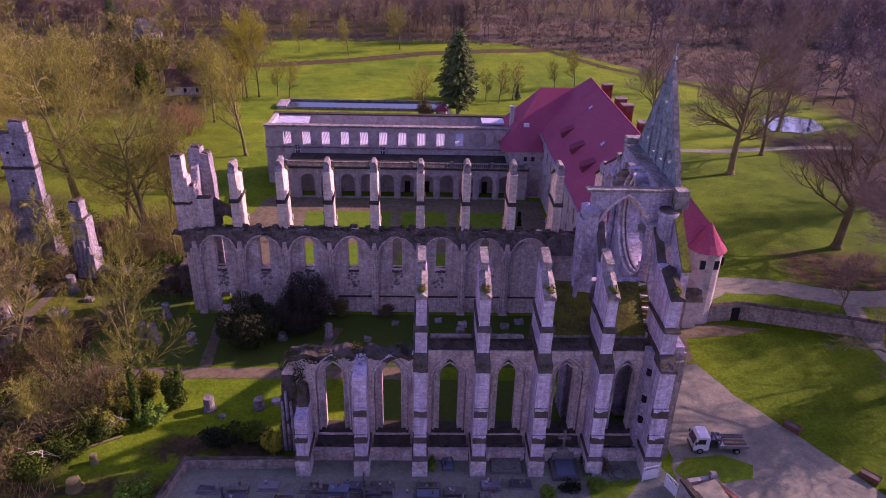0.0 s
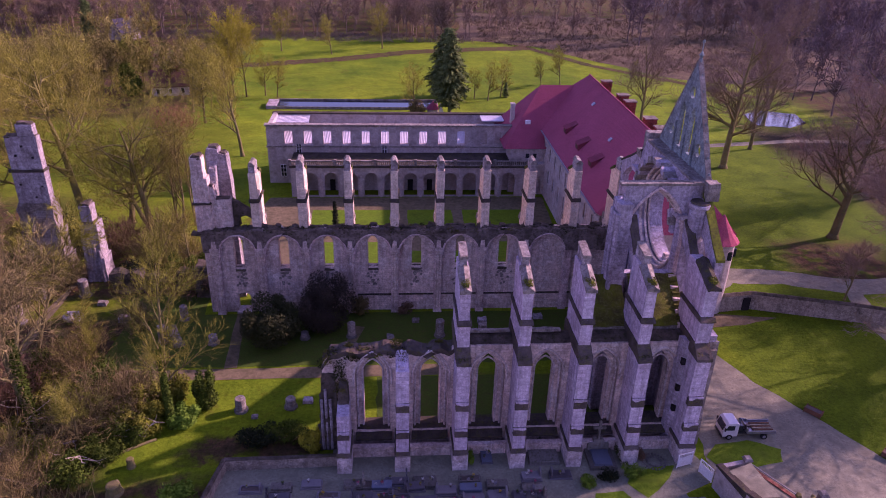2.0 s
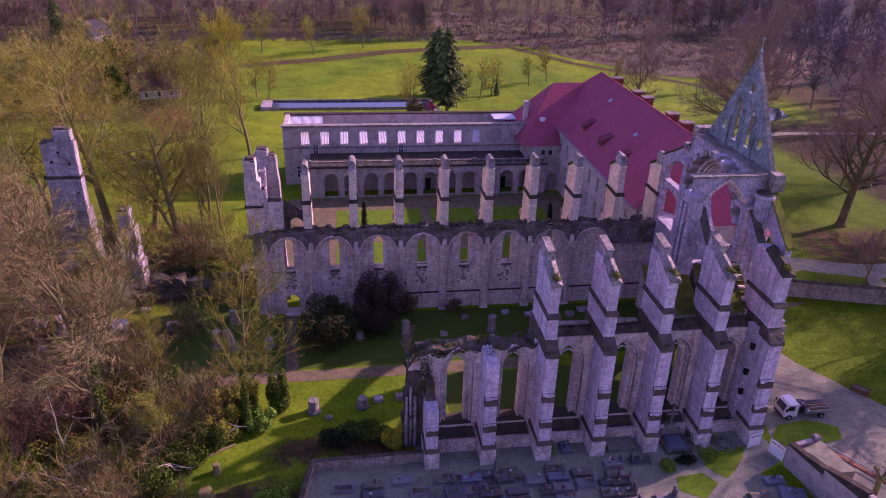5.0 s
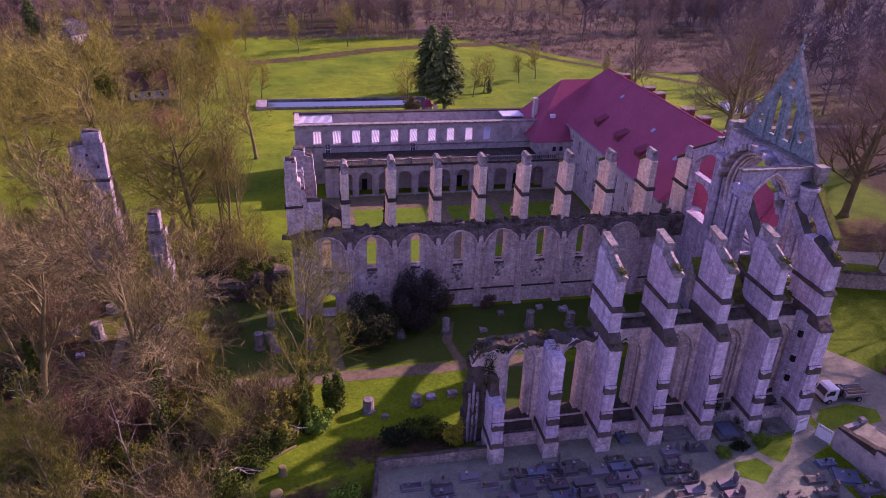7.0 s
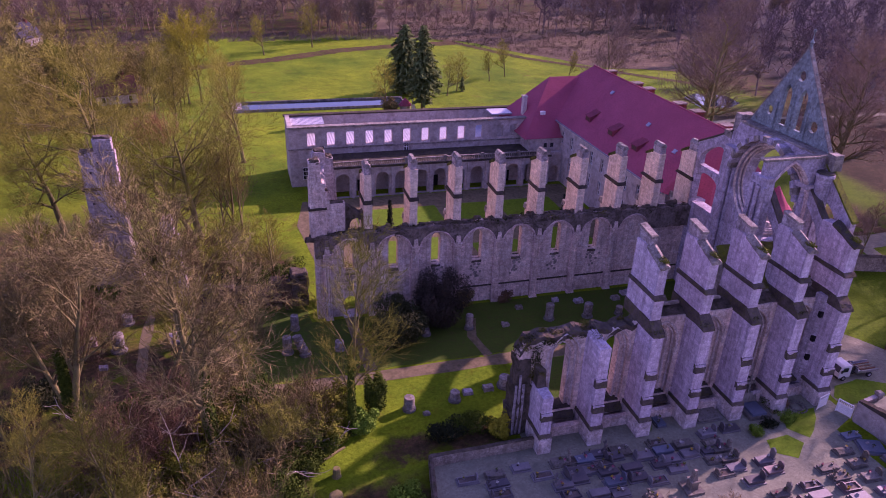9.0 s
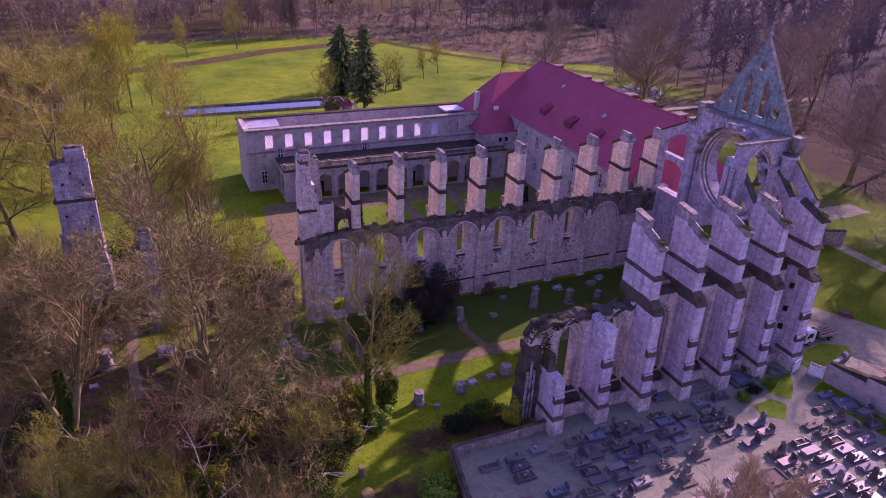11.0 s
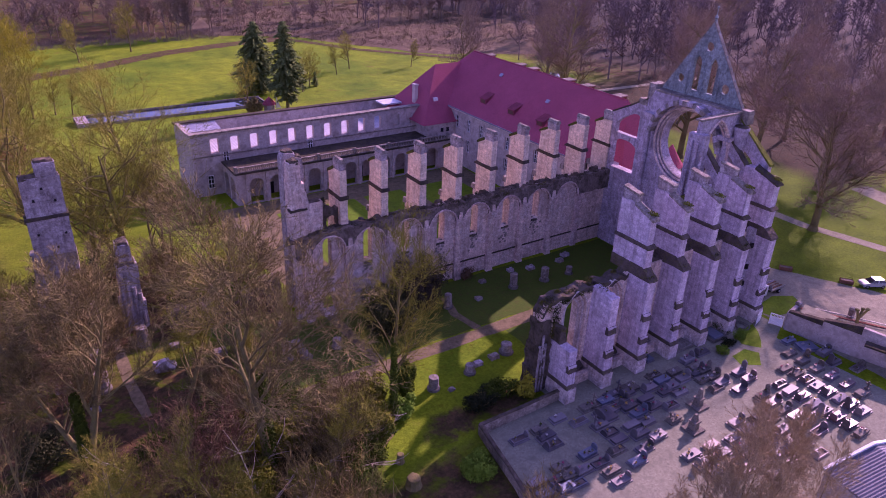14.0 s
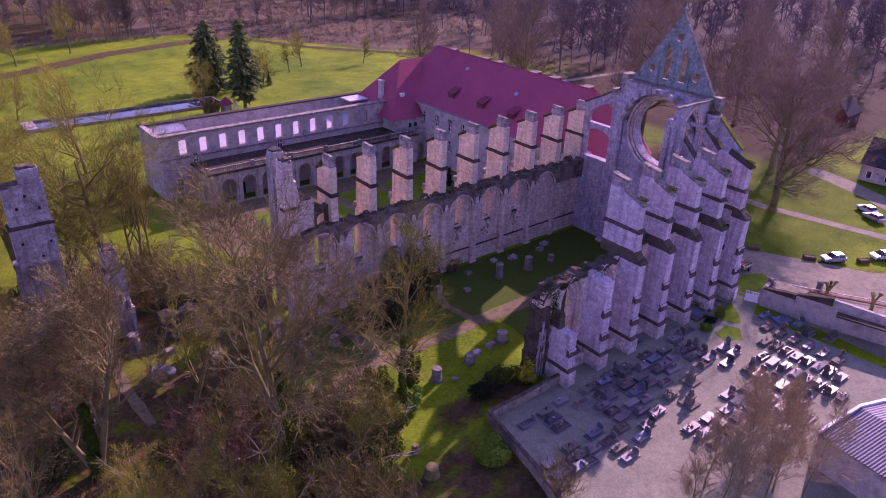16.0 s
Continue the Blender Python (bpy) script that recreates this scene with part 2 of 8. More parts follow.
# ---- building tools ----
class Geo:
    """Vertices and faces of one mesh."""

    def __init__(self):
        self.v, self.f = [], []

    def face(self, pts):
        k = len(self.v)
        self.v.extend(tuple(p) for p in pts)
        self.f.append(tuple(range(k, k + len(pts))))

    def hexa(self, a, b):
        """A solid between two loops of equal length."""
        k, n = len(self.v), len(a)
        self.v.extend(tuple(p) for p in (*a, *b))
        self.f.append(tuple(range(k + n - 1, k - 1, -1)))
        self.f.append(tuple(range(k + n, k + 2 * n)))
        for i in range(n):
            j = (i + 1) % n
            self.f.append((k + i, k + j, k + n + j, k + n + i))
        return self

    def box(self, x0, x1, y0, y1, z0, z1, slim=0.0):
        """A block; slim narrows its top on all sides."""
        s = slim
        return self.hexa([(x0, y0, z0), (x1, y0, z0), (x1, y1, z0), (x0, y1, z0)],
                         [(x0 + s, y0 + s, z1), (x1 - s, y0 + s, z1), (x1 - s, y1 - s, z1), (x0 + s, y1 - s, z1)])

    def prism(self, poly, axis, a, b):
        """Extrudes a polygon: axis x takes (y, z), y takes (x, z), z takes (x, y)."""
        put = {"x": lambda p, t: (t, p[0], p[1]), "y": lambda p, t: (p[0], t, p[1]), "z": lambda p, t: (p[0], p[1], t)}[axis]
        return self.hexa([put(p, a) for p in poly], [put(p, b) for p in poly])

    def tube(self, pts, radii, sides=6, cap=True):
        pts = [Vector(p) for p in pts]
        k = len(self.v)
        for i, p in enumerate(pts):
            d = (pts[min(i + 1, len(pts) - 1)] - pts[max(i - 1, 0)])
            d = d.normalized() if d.length > 1e-9 else Vector((0, 0, 1))
            u = d.cross(Vector((0.31, 0.17, 0.93)) if abs(d.z) < 0.9 else Vector((1, 0.1, 0))).normalized()
            w = d.cross(u)
            r = radii[i] if isinstance(radii, (list, tuple)) else radii
            for s in range(sides):
                a = 2 * math.pi * s / sides
                self.v.append(tuple(p + (u * math.cos(a) + w * math.sin(a)) * r))
        for i in range(len(pts) - 1):
            for s in range(sides):
                t = (s + 1) % sides
                self.f.append((k + i * sides + s, k + i * sides + t, k + (i + 1) * sides + t, k + (i + 1) * sides + s))
        if cap:
            self.f.append(tuple(range(k + sides - 1, k - 1, -1)))
            self.f.append(tuple(range(k + (len(pts) - 1) * sides, k + len(pts) * sides)))
        return self

    def lathe(self, cx, cy, profile, sides=12, wob=0.0):
        """Turns (radius, height) pairs round an upright axis."""
        loops = []
        for r, z in profile:
            loops.append([(cx + r * math.cos(2 * math.pi * s / sides) * (1 + wob * noise.noise((cx + s, z, 3.1))),
                           cy + r * math.sin(2 * math.pi * s / sides) * (1 + wob * noise.noise((cy + s, z, 7.7))), z) for s in range(sides)])
        k = len(self.v)
        for l in loops:
            self.v.extend(l)
        for i in range(len(loops) - 1):
            for s in range(sides):
                t = (s + 1) % sides
                self.f.append((k + i * sides + s, k + i * sides + t, k + (i + 1) * sides + t, k + (i + 1) * sides + s))
        self.f.append(tuple(range(k + sides - 1, k - 1, -1)))
        self.f.append(tuple(range(k + (len(loops) - 1) * sides, k + len(loops) * sides)))
        return self

    def worn(self, amp=0.04, scale=1.2):
        """Moves the vertices a little, so that edges are uneven."""
        out = []
        for p in self.v:
            q = Vector(p)
            d = noise.noise_vector(q * scale) * amp + noise.noise_vector(q * scale * 3.7) * amp * 0.5
            out.append(tuple(q + d))
        self.v = out
        return self

    def cut(self, step):
        """Splits long edges, so that worn() has something to move."""
        bm = bmesh.new()
        vs = [bm.verts.new(p) for p in self.v]
        for f in self.f:
            try:
                bm.faces.new([vs[i] for i in f])
            except ValueError:
                pass
        bmesh.ops.remove_doubles(bm, verts=bm.verts, dist=0.002)
        for _ in range(2):
            long = [e for e in bm.edges if e.calc_length() > step]
            if not long:
                break
            bmesh.ops.subdivide_edges(bm, edges=long, cuts=1, use_grid_fill=True)
        bm.verts.index_update()
        self.v = [tuple(v.co) for v in bm.verts]
        self.f = [tuple(v.index for v in f.verts) for f in bm.faces]
        bm.free()
        return self

    def mesh(self, name, mat, smooth=False):
        me = bpy.data.meshes.new(name)
        me.from_pydata(self.v, [], self.f)
        if len(self.f) < 30000:
            bm = bmesh.new()
            bm.from_mesh(me)
            bmesh.ops.remove_doubles(bm, verts=bm.verts, dist=0.0005)
            bmesh.ops.recalc_face_normals(bm, faces=bm.faces)
            bm.to_mesh(me)
            bm.free()
        if smooth:
            me.polygons.foreach_set("use_smooth", [True] * len(me.polygons))
        me.materials.append(mat)
        me.update()
        return me


def part(name, geo, mat, parent, label="", smooth=False):
    ob = new(name, geo.mesh(name, mat, smooth))
    ob.parent = parent
    return tagged(ob, label)


def solid(name, geo, mat, label, category, group="", kind="", smooth=False):
    return tagged(new(name, geo.mesh(name, mat, smooth)), label, category, group, kind)


def thing(name, label, category, group="", kind="", at=(0, 0, 0)):
    ob = tagged(new(name), label, category, group, kind)
    ob.location = at
    ob.empty_display_size = 0.3
    return ob


def adopt(ob, parent):
    """Makes ob, built in world places, a part of a thing whose base may lie elsewhere."""
    ob.parent = parent
    ob.matrix_parent_inverse = Matrix.Translation(parent.location).inverted()
    return ob


def pointed(half, spring, apex):
    """The upper edge of a pointed arch, by distance from its middle."""
    rise = apex - spring
    rad = (half * half + rise * rise) / (2 * half)
    return lambda d: spring + math.sqrt(max(rad * rad - (abs(d) + rad - half) ** 2, 0))


def rounded(half, spring):
    return lambda d: spring + math.sqrt(max(half * half - d * d, 0))


def pierced(geo, axis, a, b, u0, u1, base, top, holes, step=0.6, arcs=10):
    """A wall from u0 to u1 and between a and b across, with holes (middle, half width, lower edge, upper edge),
    the edges being functions of the distance from the middle. top is a function of u."""
    cuts = {round(u0, 4), round(u1, 4)}
    u = u0
    while u < u1:
        cuts.add(round(u, 4))
        u += step
    for m, h, lo, hi in holes:
        cuts = {c for c in cuts if not m - h < c < m + h}
        for i in range(arcs + 1):
            cuts.add(round(m - h * math.cos(math.pi * i / arcs), 4))
    cuts = sorted(c for c in cuts if u0 - 1e-6 <= c <= u1 + 1e-6)
    for c, d in zip(cuts, cuts[1:]):
        if d - c < 1e-4:
            continue
        mid = 0.5 * (c + d)
        spans, z = [], (base, base)
        for m, h, lo, hi in sorted((q for q in holes if q[0] - q[1] < mid < q[0] + q[1]), key=lambda q: q[2](0)):
            spans.append((z, (lo(c - m), lo(d - m))))
            z = (hi(c - m), hi(d - m))
        spans.append((z, (top(c), top(d))))
        for (z0, z1), (z2, z3) in spans:
            if z2 <= z0 + 1e-4 and z3 <= z1 + 1e-4:
                continue
            geo.prism([(c, z0), (d, z1), (d, max(z3, z1)), (c, max(z2, z0))], axis, a, b)
    return geo


def flat(z):
    return lambda d: z


def ragged(z, amp, seed, scale=0.7):
    return lambda u: z + amp * noise.noise((u * scale, seed, 0.3)) + 0.4 * amp * noise.noise((u * scale * 4, seed, 5.3))


def moulding(geo, axis, at, m, half, foot, spring, apex, r, sides=6):
    """A roll that runs up one jamb, over a pointed arch and down the other."""
    f = pointed(half, spring, apex)
    pts = [(m - half, foot)] + [(m - half * math.cos(math.pi * i / 14), f(half * math.cos(math.pi * i / 14))) for i in range(15)] + [(m + half, foot)]
    geo.tube([(at, u, z) if axis == "x" else (u, at, z) for u, z in pts], r, sides)
    return geo


def leaves(geo, centre, radii, count, size, rng, hollow=0.3):
    """Loose leaf blades in a lump."""
    for _ in range(count):
        d = Vector((rng.gauss(0, 1), rng.gauss(0, 1), rng.gauss(0, 1))).normalized()
        k = hollow + (1 - hollow) * rng.random() ** 0.5
        p = Vector((centre[0] + d.x * radii[0] * k, centre[1] + d.y * radii[1] * k, centre[2] + d.z * radii[2] * k))
        u = Vector((rng.gauss(0, 1), rng.gauss(0, 1), rng.gauss(0, 1))).normalized()
        w = u.cross(d + Vector((0.01, 0.02, 0.03))).normalized()
        s = size * rng.uniform(0.6, 1.4)
        geo.face([p - u * s, p + w * s * 0.45, p + u * s, p - w * s * 0.45])
    return geo


def rise(x, y):
    """Height of the ground: level round the church, falling gently beyond the cloister."""
    t = min(max((y - 130) / 110, 0), 1)
    return -4.0 * t * t * (3 - 2 * t)


def sheet(poly, lift=0.03, step=2.0, wob=0.0):
    """A flat patch laid on the ground, with a polygonal outline."""
    pts = []
    for (x0, y0), (x1, y1) in zip(poly, poly[1:] + poly[:1]):
        n = max(int(math.hypot(x1 - x0, y1 - y0) / step), 1)
        for i in range(n):
            x, y = x0 + (x1 - x0) * i / n, y0 + (y1 - y0) * i / n
            pts.append((x + wob * noise.noise((x * 0.4, y * 0.4, 1)), y + wob * noise.noise((x * 0.4, y * 0.4, 9))))
    bm = bmesh.new()
    vs = [bm.verts.new((x, y, 0)) for x, y in pts]
    bm.faces.new(vs)
    bmesh.ops.triangulate(bm, faces=bm.faces)
    g = Geo()
    bm.verts.index_update()
    g.v = [(v.co.x, v.co.y, rise(v.co.x, v.co.y) + lift) for v in bm.verts]
    g.f = [tuple(v.index for v in f.verts) for f in bm.faces]
    bm.free()
    return g


def ribbon(pts, width, lift=0.03, wob=0.0):
    """A path of even width along a line on the ground."""
    g = Geo()
    fine = []
    for (x0, y0), (x1, y1) in zip(pts, pts[1:]):
        n = max(int(math.hypot(x1 - x0, y1 - y0) / 2), 1)
        fine += [(x0 + (x1 - x0) * i / n, y0 + (y1 - y0) * i / n) for i in range(n)]
    fine.append(pts[-1])
    for i, (x, y) in enumerate(fine):
        a, b = fine[max(i - 1, 0)], fine[min(i + 1, len(fine) - 1)]
        d = math.hypot(b[0] - a[0], b[1] - a[1])
        nx, ny = -(b[1] - a[1]) / d, (b[0] - a[0]) / d
        w = width * 0.5 + wob * noise.noise((x * 0.5, y * 0.5, 2))
        for s in (-w, w):
            g.v.append((x + nx * s, y + ny * s, rise(x + nx * s, y + ny * s) + lift))
    g.f = [(2 * i, 2 * i + 1, 2 * i + 3, 2 * i + 2) for i in range(len(fine) - 1)]
    return g


# ---- ground, roads, water ----
def ground_sheet():
    g = Geo()
    xs = [-1600, -900, -500] + [-300 + 12 * i for i in range(51)] + [500, 900, 1600]
    ys = [-600, -300, -120] + [-40 + 8 * i for i in range(56)] + [450, 600, 900, 1400, 2200]
    g.v = [(x, y, rise(x, y)) for y in ys for x in xs]
    n = len(xs)
    g.f = [(j * n + i, j * n + i + 1, (j + 1) * n + i + 1, (j + 1) * n + i) for j in range(len(ys) - 1) for i in range(n - 1)]
    return g


GRAVEL = blotched("pale gravel", (0.26, 0.25, 0.165), (0.195, 0.19, 0.13), (0.145, 0.14, 0.095), 0.25, 0.8, bump=0.3)
CEMETERY_GRAVEL = blotched("light grey gravel", (0.242, 0.251, 0.172), (0.194, 0.201, 0.139), (0.150, 0.154, 0.106), 0.2, 0.9, bump=0.3)
DIRT = blotched("trodden earth path", (0.195, 0.155, 0.085), (0.135, 0.11, 0.06), (0.09, 0.085, 0.035), 0.3, 1.2)
LITTER = blotched("leaf litter", (0.10, 0.062, 0.03), (0.055, 0.045, 0.018), (0.08, 0.12, 0.006), 0.12, 0.7, bump=0.8)
SCRUB = blotched("dry scrub grass", (0.13, 0.097, 0.055), (0.085, 0.065, 0.042), (0.16, 0.135, 0.065), 0.025, 0.12, bump=0.8, dist=0.3)
# Darker copy of the grass, with the nave's shade put into its colour.
SHADED_GRASS = blotched("shade-darkened grass", (0.05, 0.098, 0.012), (0.064, 0.108, 0.013), (0.07, 0.075, 0.018), 0.2, 1.2, bump=0.5)
LAWN = blotched("bright lawn", (0.085, 0.175, 0.008), (0.11, 0.19, 0.008), (0.075, 0.125, 0.010), 0.05, 0.6, bump=0.5)
solid("ground", ground_sheet(), GRASS, "winter grass of the abbey park", "grass", kind="structure")
solid("scrub", sheet([(26, 332), (56, 318), (76, 285), (96, 258), (150, 236), (190, 300), (150, 400), (30, 415)], 0.09, 8, 5.0), SCRUB, "dry brown scrub and reeds beyond the meadow", "scrub", kind="structure")
solid("path", ribbon([(-46, 73.1), (-36, 72.9), (-17, 73.0), (2, 73.2)], 2.3, 0.03, 0.25), DIRT, "trodden earth path across the ruined nave", "path", kind="structure")
solid("path", ribbon([(-28.4, 88), (-28.2, 82), (-27.6, 74.2)], 1.5, 0.034, 0.2), DIRT, "narrow earth path to the small doorway", "path", kind="structure")
solid("path", ribbon([(-11.5, 83.5), (-12.8, 79), (-12.0, 74.2)], 1.3, 0.034, 0.2), DIRT, "faint earth path between column bases", "path", kind="structure")
solid("forecourt", sheet([(27.6, 75.5), (36.4, 75.5), (39, 69), (43, 62.4), (46.5, 56), (52, 46), (60, 40), (60, 30), (27, 30), (26.6, 52), (27.6, 58)], 0.03, 1.5, 0.3), GRAVEL, "pale gravel forecourt before the church front", "forecourt", kind="structure")
solid("forecourt", sheet([(28, 76), (36.2, 76), (37.0, 81.4), (44, 82.4), (49.5, 84), (40, 85.6), (28, 85.6)], 0.034, 1.5, 0.3), DIRT, "beaten earth strip below the garden wall", "path", kind="structure")
solid("lawn_island", sheet([(27.4, 56.2), (29, 58), (33, 58.6), (36.2, 57), (35.4, 55), (31, 54.2), (28, 54.6)], 0.06, 0.7, 0.2), LAWN, "small oval lawn beside the parked truck", "lawn", kind="structure")
solid("drive", ribbon([(40, 92), (47, 97), (56, 96.5), (66, 93), (84, 93)], 5.0, 0.03, 0.5), GRAVEL, "gravel drive above the garden wall", "drive", kind="structure")
solid("path", ribbon([(56, 168), (75, 168), (100, 173), (160, 170)], 3.0, 0.05, 0.3), GRAVEL, "pale park path beyond the big trees", "path", kind="structure")
solid("path", ribbon([(66, 92), (63.5, 82), (63.5, 72), (66, 62), (69, 50), (74, 36)], 2.6, 0.05, 0.2), GRAVEL, "narrow gravel path across the lawn", "path", kind="structure")
solid("cemetery_floor", sheet([(-24.8, 56.3), (-13.5, 56.3), (-13.5, 59.2), (25.2, 59.2), (26.4, 55.6), (26.4, 52.5), (23, 51), (26, 20), (-34, 20), (-27, 44)], 0.03, 2, 0.1), CEMETERY_GRAVEL, "pale gravel of the cemetery", "gravel", kind="structure")
solid("cloister_court", sheet([(-30, 94), (22, 94), (23.6, 131), (-31, 131), (-33, 120)], 0.03, 2, 0.2), DIRT, "beaten earth court of the cloister", "court", kind="structure")
for a, b, c, d in ((-22, -6, 113, 124.6), (-4, 4.5, 113, 124.6), (6.5, 18, 113, 124.6), (-22, -7, 97, 110.5), (-4, 4.5, 97, 107), (6.5, 18, 97, 110.5)):
    solid("lawn", sheet([(a, c), (b, c), (b, d), (a, d)], 0.06, 1.5, 0.15), LAWN, "bright lawn in the cloister court", "lawn", kind="structure")
# These sheets paint the shade of the church walls on the nave ground.
for poly in ([(-44, 74.5), (24, 74.5), (24, 87.2), (-33.6, 87.2), (-34, 92.5), (-44, 92.5)], [(-9, 61.2), (24, 61.2), (24, 71.8), (-9, 71.8)]):
    solid("nave_floor", sheet(poly, 0.02, 1.5, 0.35), SHADED_GRASS, "shade-darkened grass of the roofless nave", "grass", kind="structure")
solid("path", ribbon([(-54.2, 108), (-55.3, 97), (-55.7, 86), (-55.3, 78)], 1.3, 0.034, 0.4), DIRT, "trodden earth path past the broken pier", "path", kind="structure")
solid("field_track", ribbon([(-120, 262), (-60, 272), (-28, 284), (0, 300), (28, 308), (52, 312)], 8, 0.06, 1.5), LITTER, "brown bank along the meadow", "bank", kind="structure")
solid("field_track", ribbon([(50, 318), (72, 278), (98, 250), (120, 225)], 4, 0.10, 0.8), LITTER, "brown bank and fence line by the meadow", "bank", kind="structure")

WATER = Nodes("pond water", 0.06)
WATER.colour((0.02, 0.03, 0.035))
WATER.bump(WATER.noise(1.5, 3), 0.02, 0.05)
WATER.bsdf.inputs["Specular IOR Level"].default_value = 0.5
solid("pond", sheet([(98, 190), (107, 187.5), (115, 193), (118, 205), (109, 210), (101, 204)], 0.15, 1.5, 0.6), WATER.mat, "small irregular pond among the bare trees", "pond", kind="structure")
solid("pond", Geo().box(-41, 7, 208, 215, -3.1, -2.4), WATER.mat, "long rectangular pond with still water", "pond", kind="structure")
g = Geo().box(-41.3, 7.3, 215, 215.3, -4.2, -1.9)
g.box(-41.3, 7.3, 207.8, 208, -4, -2.385).box(7, 7.3, 208, 215, -4, -2.2)
solid("pond_edge", g, STONE_OLD, "stone edge round the pond", "edge", kind="structure")


# ---- the ruined church ----
COPING_MOSS = blotched("bright yellow green moss", (0.16, 0.19, 0.016), (0.09, 0.10, 0.015), (0.05, 0.045, 0.03), 0.8, 3.0, bump=0.8)
# Moss colour raised to stand in for sun that misses the aisle roof.
ROOF_MOSS = blotched("sun-brightened moss and earth of the vault top", (0.15, 0.185, 0.014), (0.07, 0.06, 0.024), (0.17, 0.18, 0.05), 0.5, 2.6, bump=0.9, dist=0.2)
NEAR = [-12.1, -6.05, 0.0, 6.1, 12.2, 18.3]
FAR = [-25.4 + 6.27 * i for i in range(8)]


def north_wall():
    root = thing("wall_north", "pale limestone aisle wall with tall pointed window openings", "wall", kind="structure")
    top = lambda u: (ragged(12.5, 0.5, 3)(u) if u < -0.6 else 13.15 + 0.08 * noise.noise((u, 0, 0))) - max(0, -13.2 - u) * 1.6
    mids = [-9.1, -3.05, 3.0, 9.1, 15.2, 21.6]
    fronts, backs = [], []
    for m in mids:
        fronts.append((m, 1.8, flat(2.3), pointed(1.8, 9.6, 12.35)))
        backs.append((m, 0.98, flat(2.4), pointed(0.98, 9.7, 11.7)))
    part("wall_face", pierced(Geo(), "y", 59.2, 59.9, -14.3, 24.3, 0, top, fronts).worn(0.03), STONE, root)
    part("wall_core", pierced(Geo(), "y", 59.9, 60.9, -14.3, 24.3, 0, lambda u: top(u) - 0.15, backs).worn(0.03), STONE, root)
    for m in mids:
        g = Geo()
        for half, at, r in ((1.1, 59.88, 0.1), (1.62, 59.62, 0.12), (1.98, 59.16, 0.1)):
            moulding(g, "y", at, m, half, 2.6 if half < 1.9 else 8.6, 9.6, 9.6 + half * 1.52, r)
        part("window_moulding", g, STONE_PALE, root)
        g = Geo().prism([(58.5, 1.5), (60.9, 1.5), (60.9, 2.7), (59.9, 2.6), (58.5, 1.75)], "x", m - 1.95, m + 1.95)
        part("window_sill", g.cut(0.8).worn(0.05), WEATHERED, root, "dark weathered sloping sill")
        g = Geo().box(m - 2.2, m + 2.2, 57.6, 58.1, 0, 1.25, 0.03).box(m - 2.3, m + 2.3, 57.5, 58.2, 1.25, 1.4, 0.05)
        part("low_wall", g.cut(0.9).worn(0.03), STONE, root, "low stone wall between the buttresses")
    g = Geo()
    rng = random.Random(5)
    for i in range(60):
        x = rng.uniform(-14, -0.8)
        s = rng.uniform(0.15, 0.45)
        z = top(x) - 0.1
        g.box(x - s, x + s, 59.3 + rng.uniform(0, 0.9), 60.2 + rng.uniform(0, 0.6), z - 0.1, z + rng.uniform(0.05, 0.25), 0.08)
    part("broken_coping", g.cut(0.4).worn(0.12, 2), CRUST, root, "crumbling mossy top of the broken wall")
    g = Geo()
    u = -14.3
    while u < -0.6:
        a, b = top(u), top(u + 0.42)
        loop = lambda d: [(u, 59.08, a + d), (u + 0.42, 59.08, b + d), (u + 0.42, 61.02, b + d), (u, 61.02, a + d)]
        g.hexa(loop(-0.45), loop(0.12))
        u += 0.42
    part("earth_crust", g.worn(0.11, 2.0), CRUST, root, "dark mossy earth on the broken wall top")
    rng = random.Random(77)
    for x, y, z, r in ((-6.6, 60.2, 13.0, 0.55), (-11.5, 60.2, 12.8, 0.4), (-2.2, 60.3, 12.9, 0.35), (-13.6, 60, 12.0, 0.5)):
        part("wall_plant", leaves(Geo(), (x, y, z), (r * 1.3, r * 0.7, r), 160, 0.11, rng), OLIVE_LEAF, root, "grass and weeds rooted in the wall top")
    for i in range(15):
        x = -14.3 + 0.58 * i
        part("creeper", leaves(Geo(), (x, rng.uniform(59.0, 60.4), top(x) - rng.uniform(0.0, 0.6)), (0.6, 0.7, rng.uniform(0.3, 0.8)), 120, 0.12, rng), (DARK_LEAF, OLIVE_LEAF, DARK_LEAF)[i % 3], root, "dark creeper over the broken wall top")
    for z in (11.2, 10.0, 8.9, 7.8):
        part("creeper", leaves(Geo(), (-12.5 + rng.uniform(-0.4, 0.4), 58.9, z), (0.8, 0.25, 0.8), 130, 0.12, rng), DARK_LEAF if z > 9 else OLIVE_LEAF, root, "dark creeper hanging down the wall")
    for x, r in ((-14.5, 0.17), (-14.05, 0.15), (-13.6, 0.16)):
        part("wall_shaft", Geo().tube([(x, 58.92, 0.2), (x, 58.92, 8.2 - 3 * abs(x + 14.05))], r, 8).cut(0.9).worn(0.07), STONE_MID, root, "worn half-round shaft at the broken end")
    part("rubble_top", Geo().prism([(59.45, 13.0), (60.9, 13.0), (60.9, 13.8), (60.2, 13.6), (59.45, 13.25)], "x", -0.5, 24.2).cut(0.4).worn(0.1, 1.8), RUBBLE, root, "dark rubble along the wall top")
    for a, b in ((0.9, 5.2), (7.2, 10.6)):
        part("coping", Geo().box(a, b, 60.5, 61.0, 13.85, 14.15, 0.06).cut(0.5).worn(0.1), STONE_OLD, root)
    g = Geo()
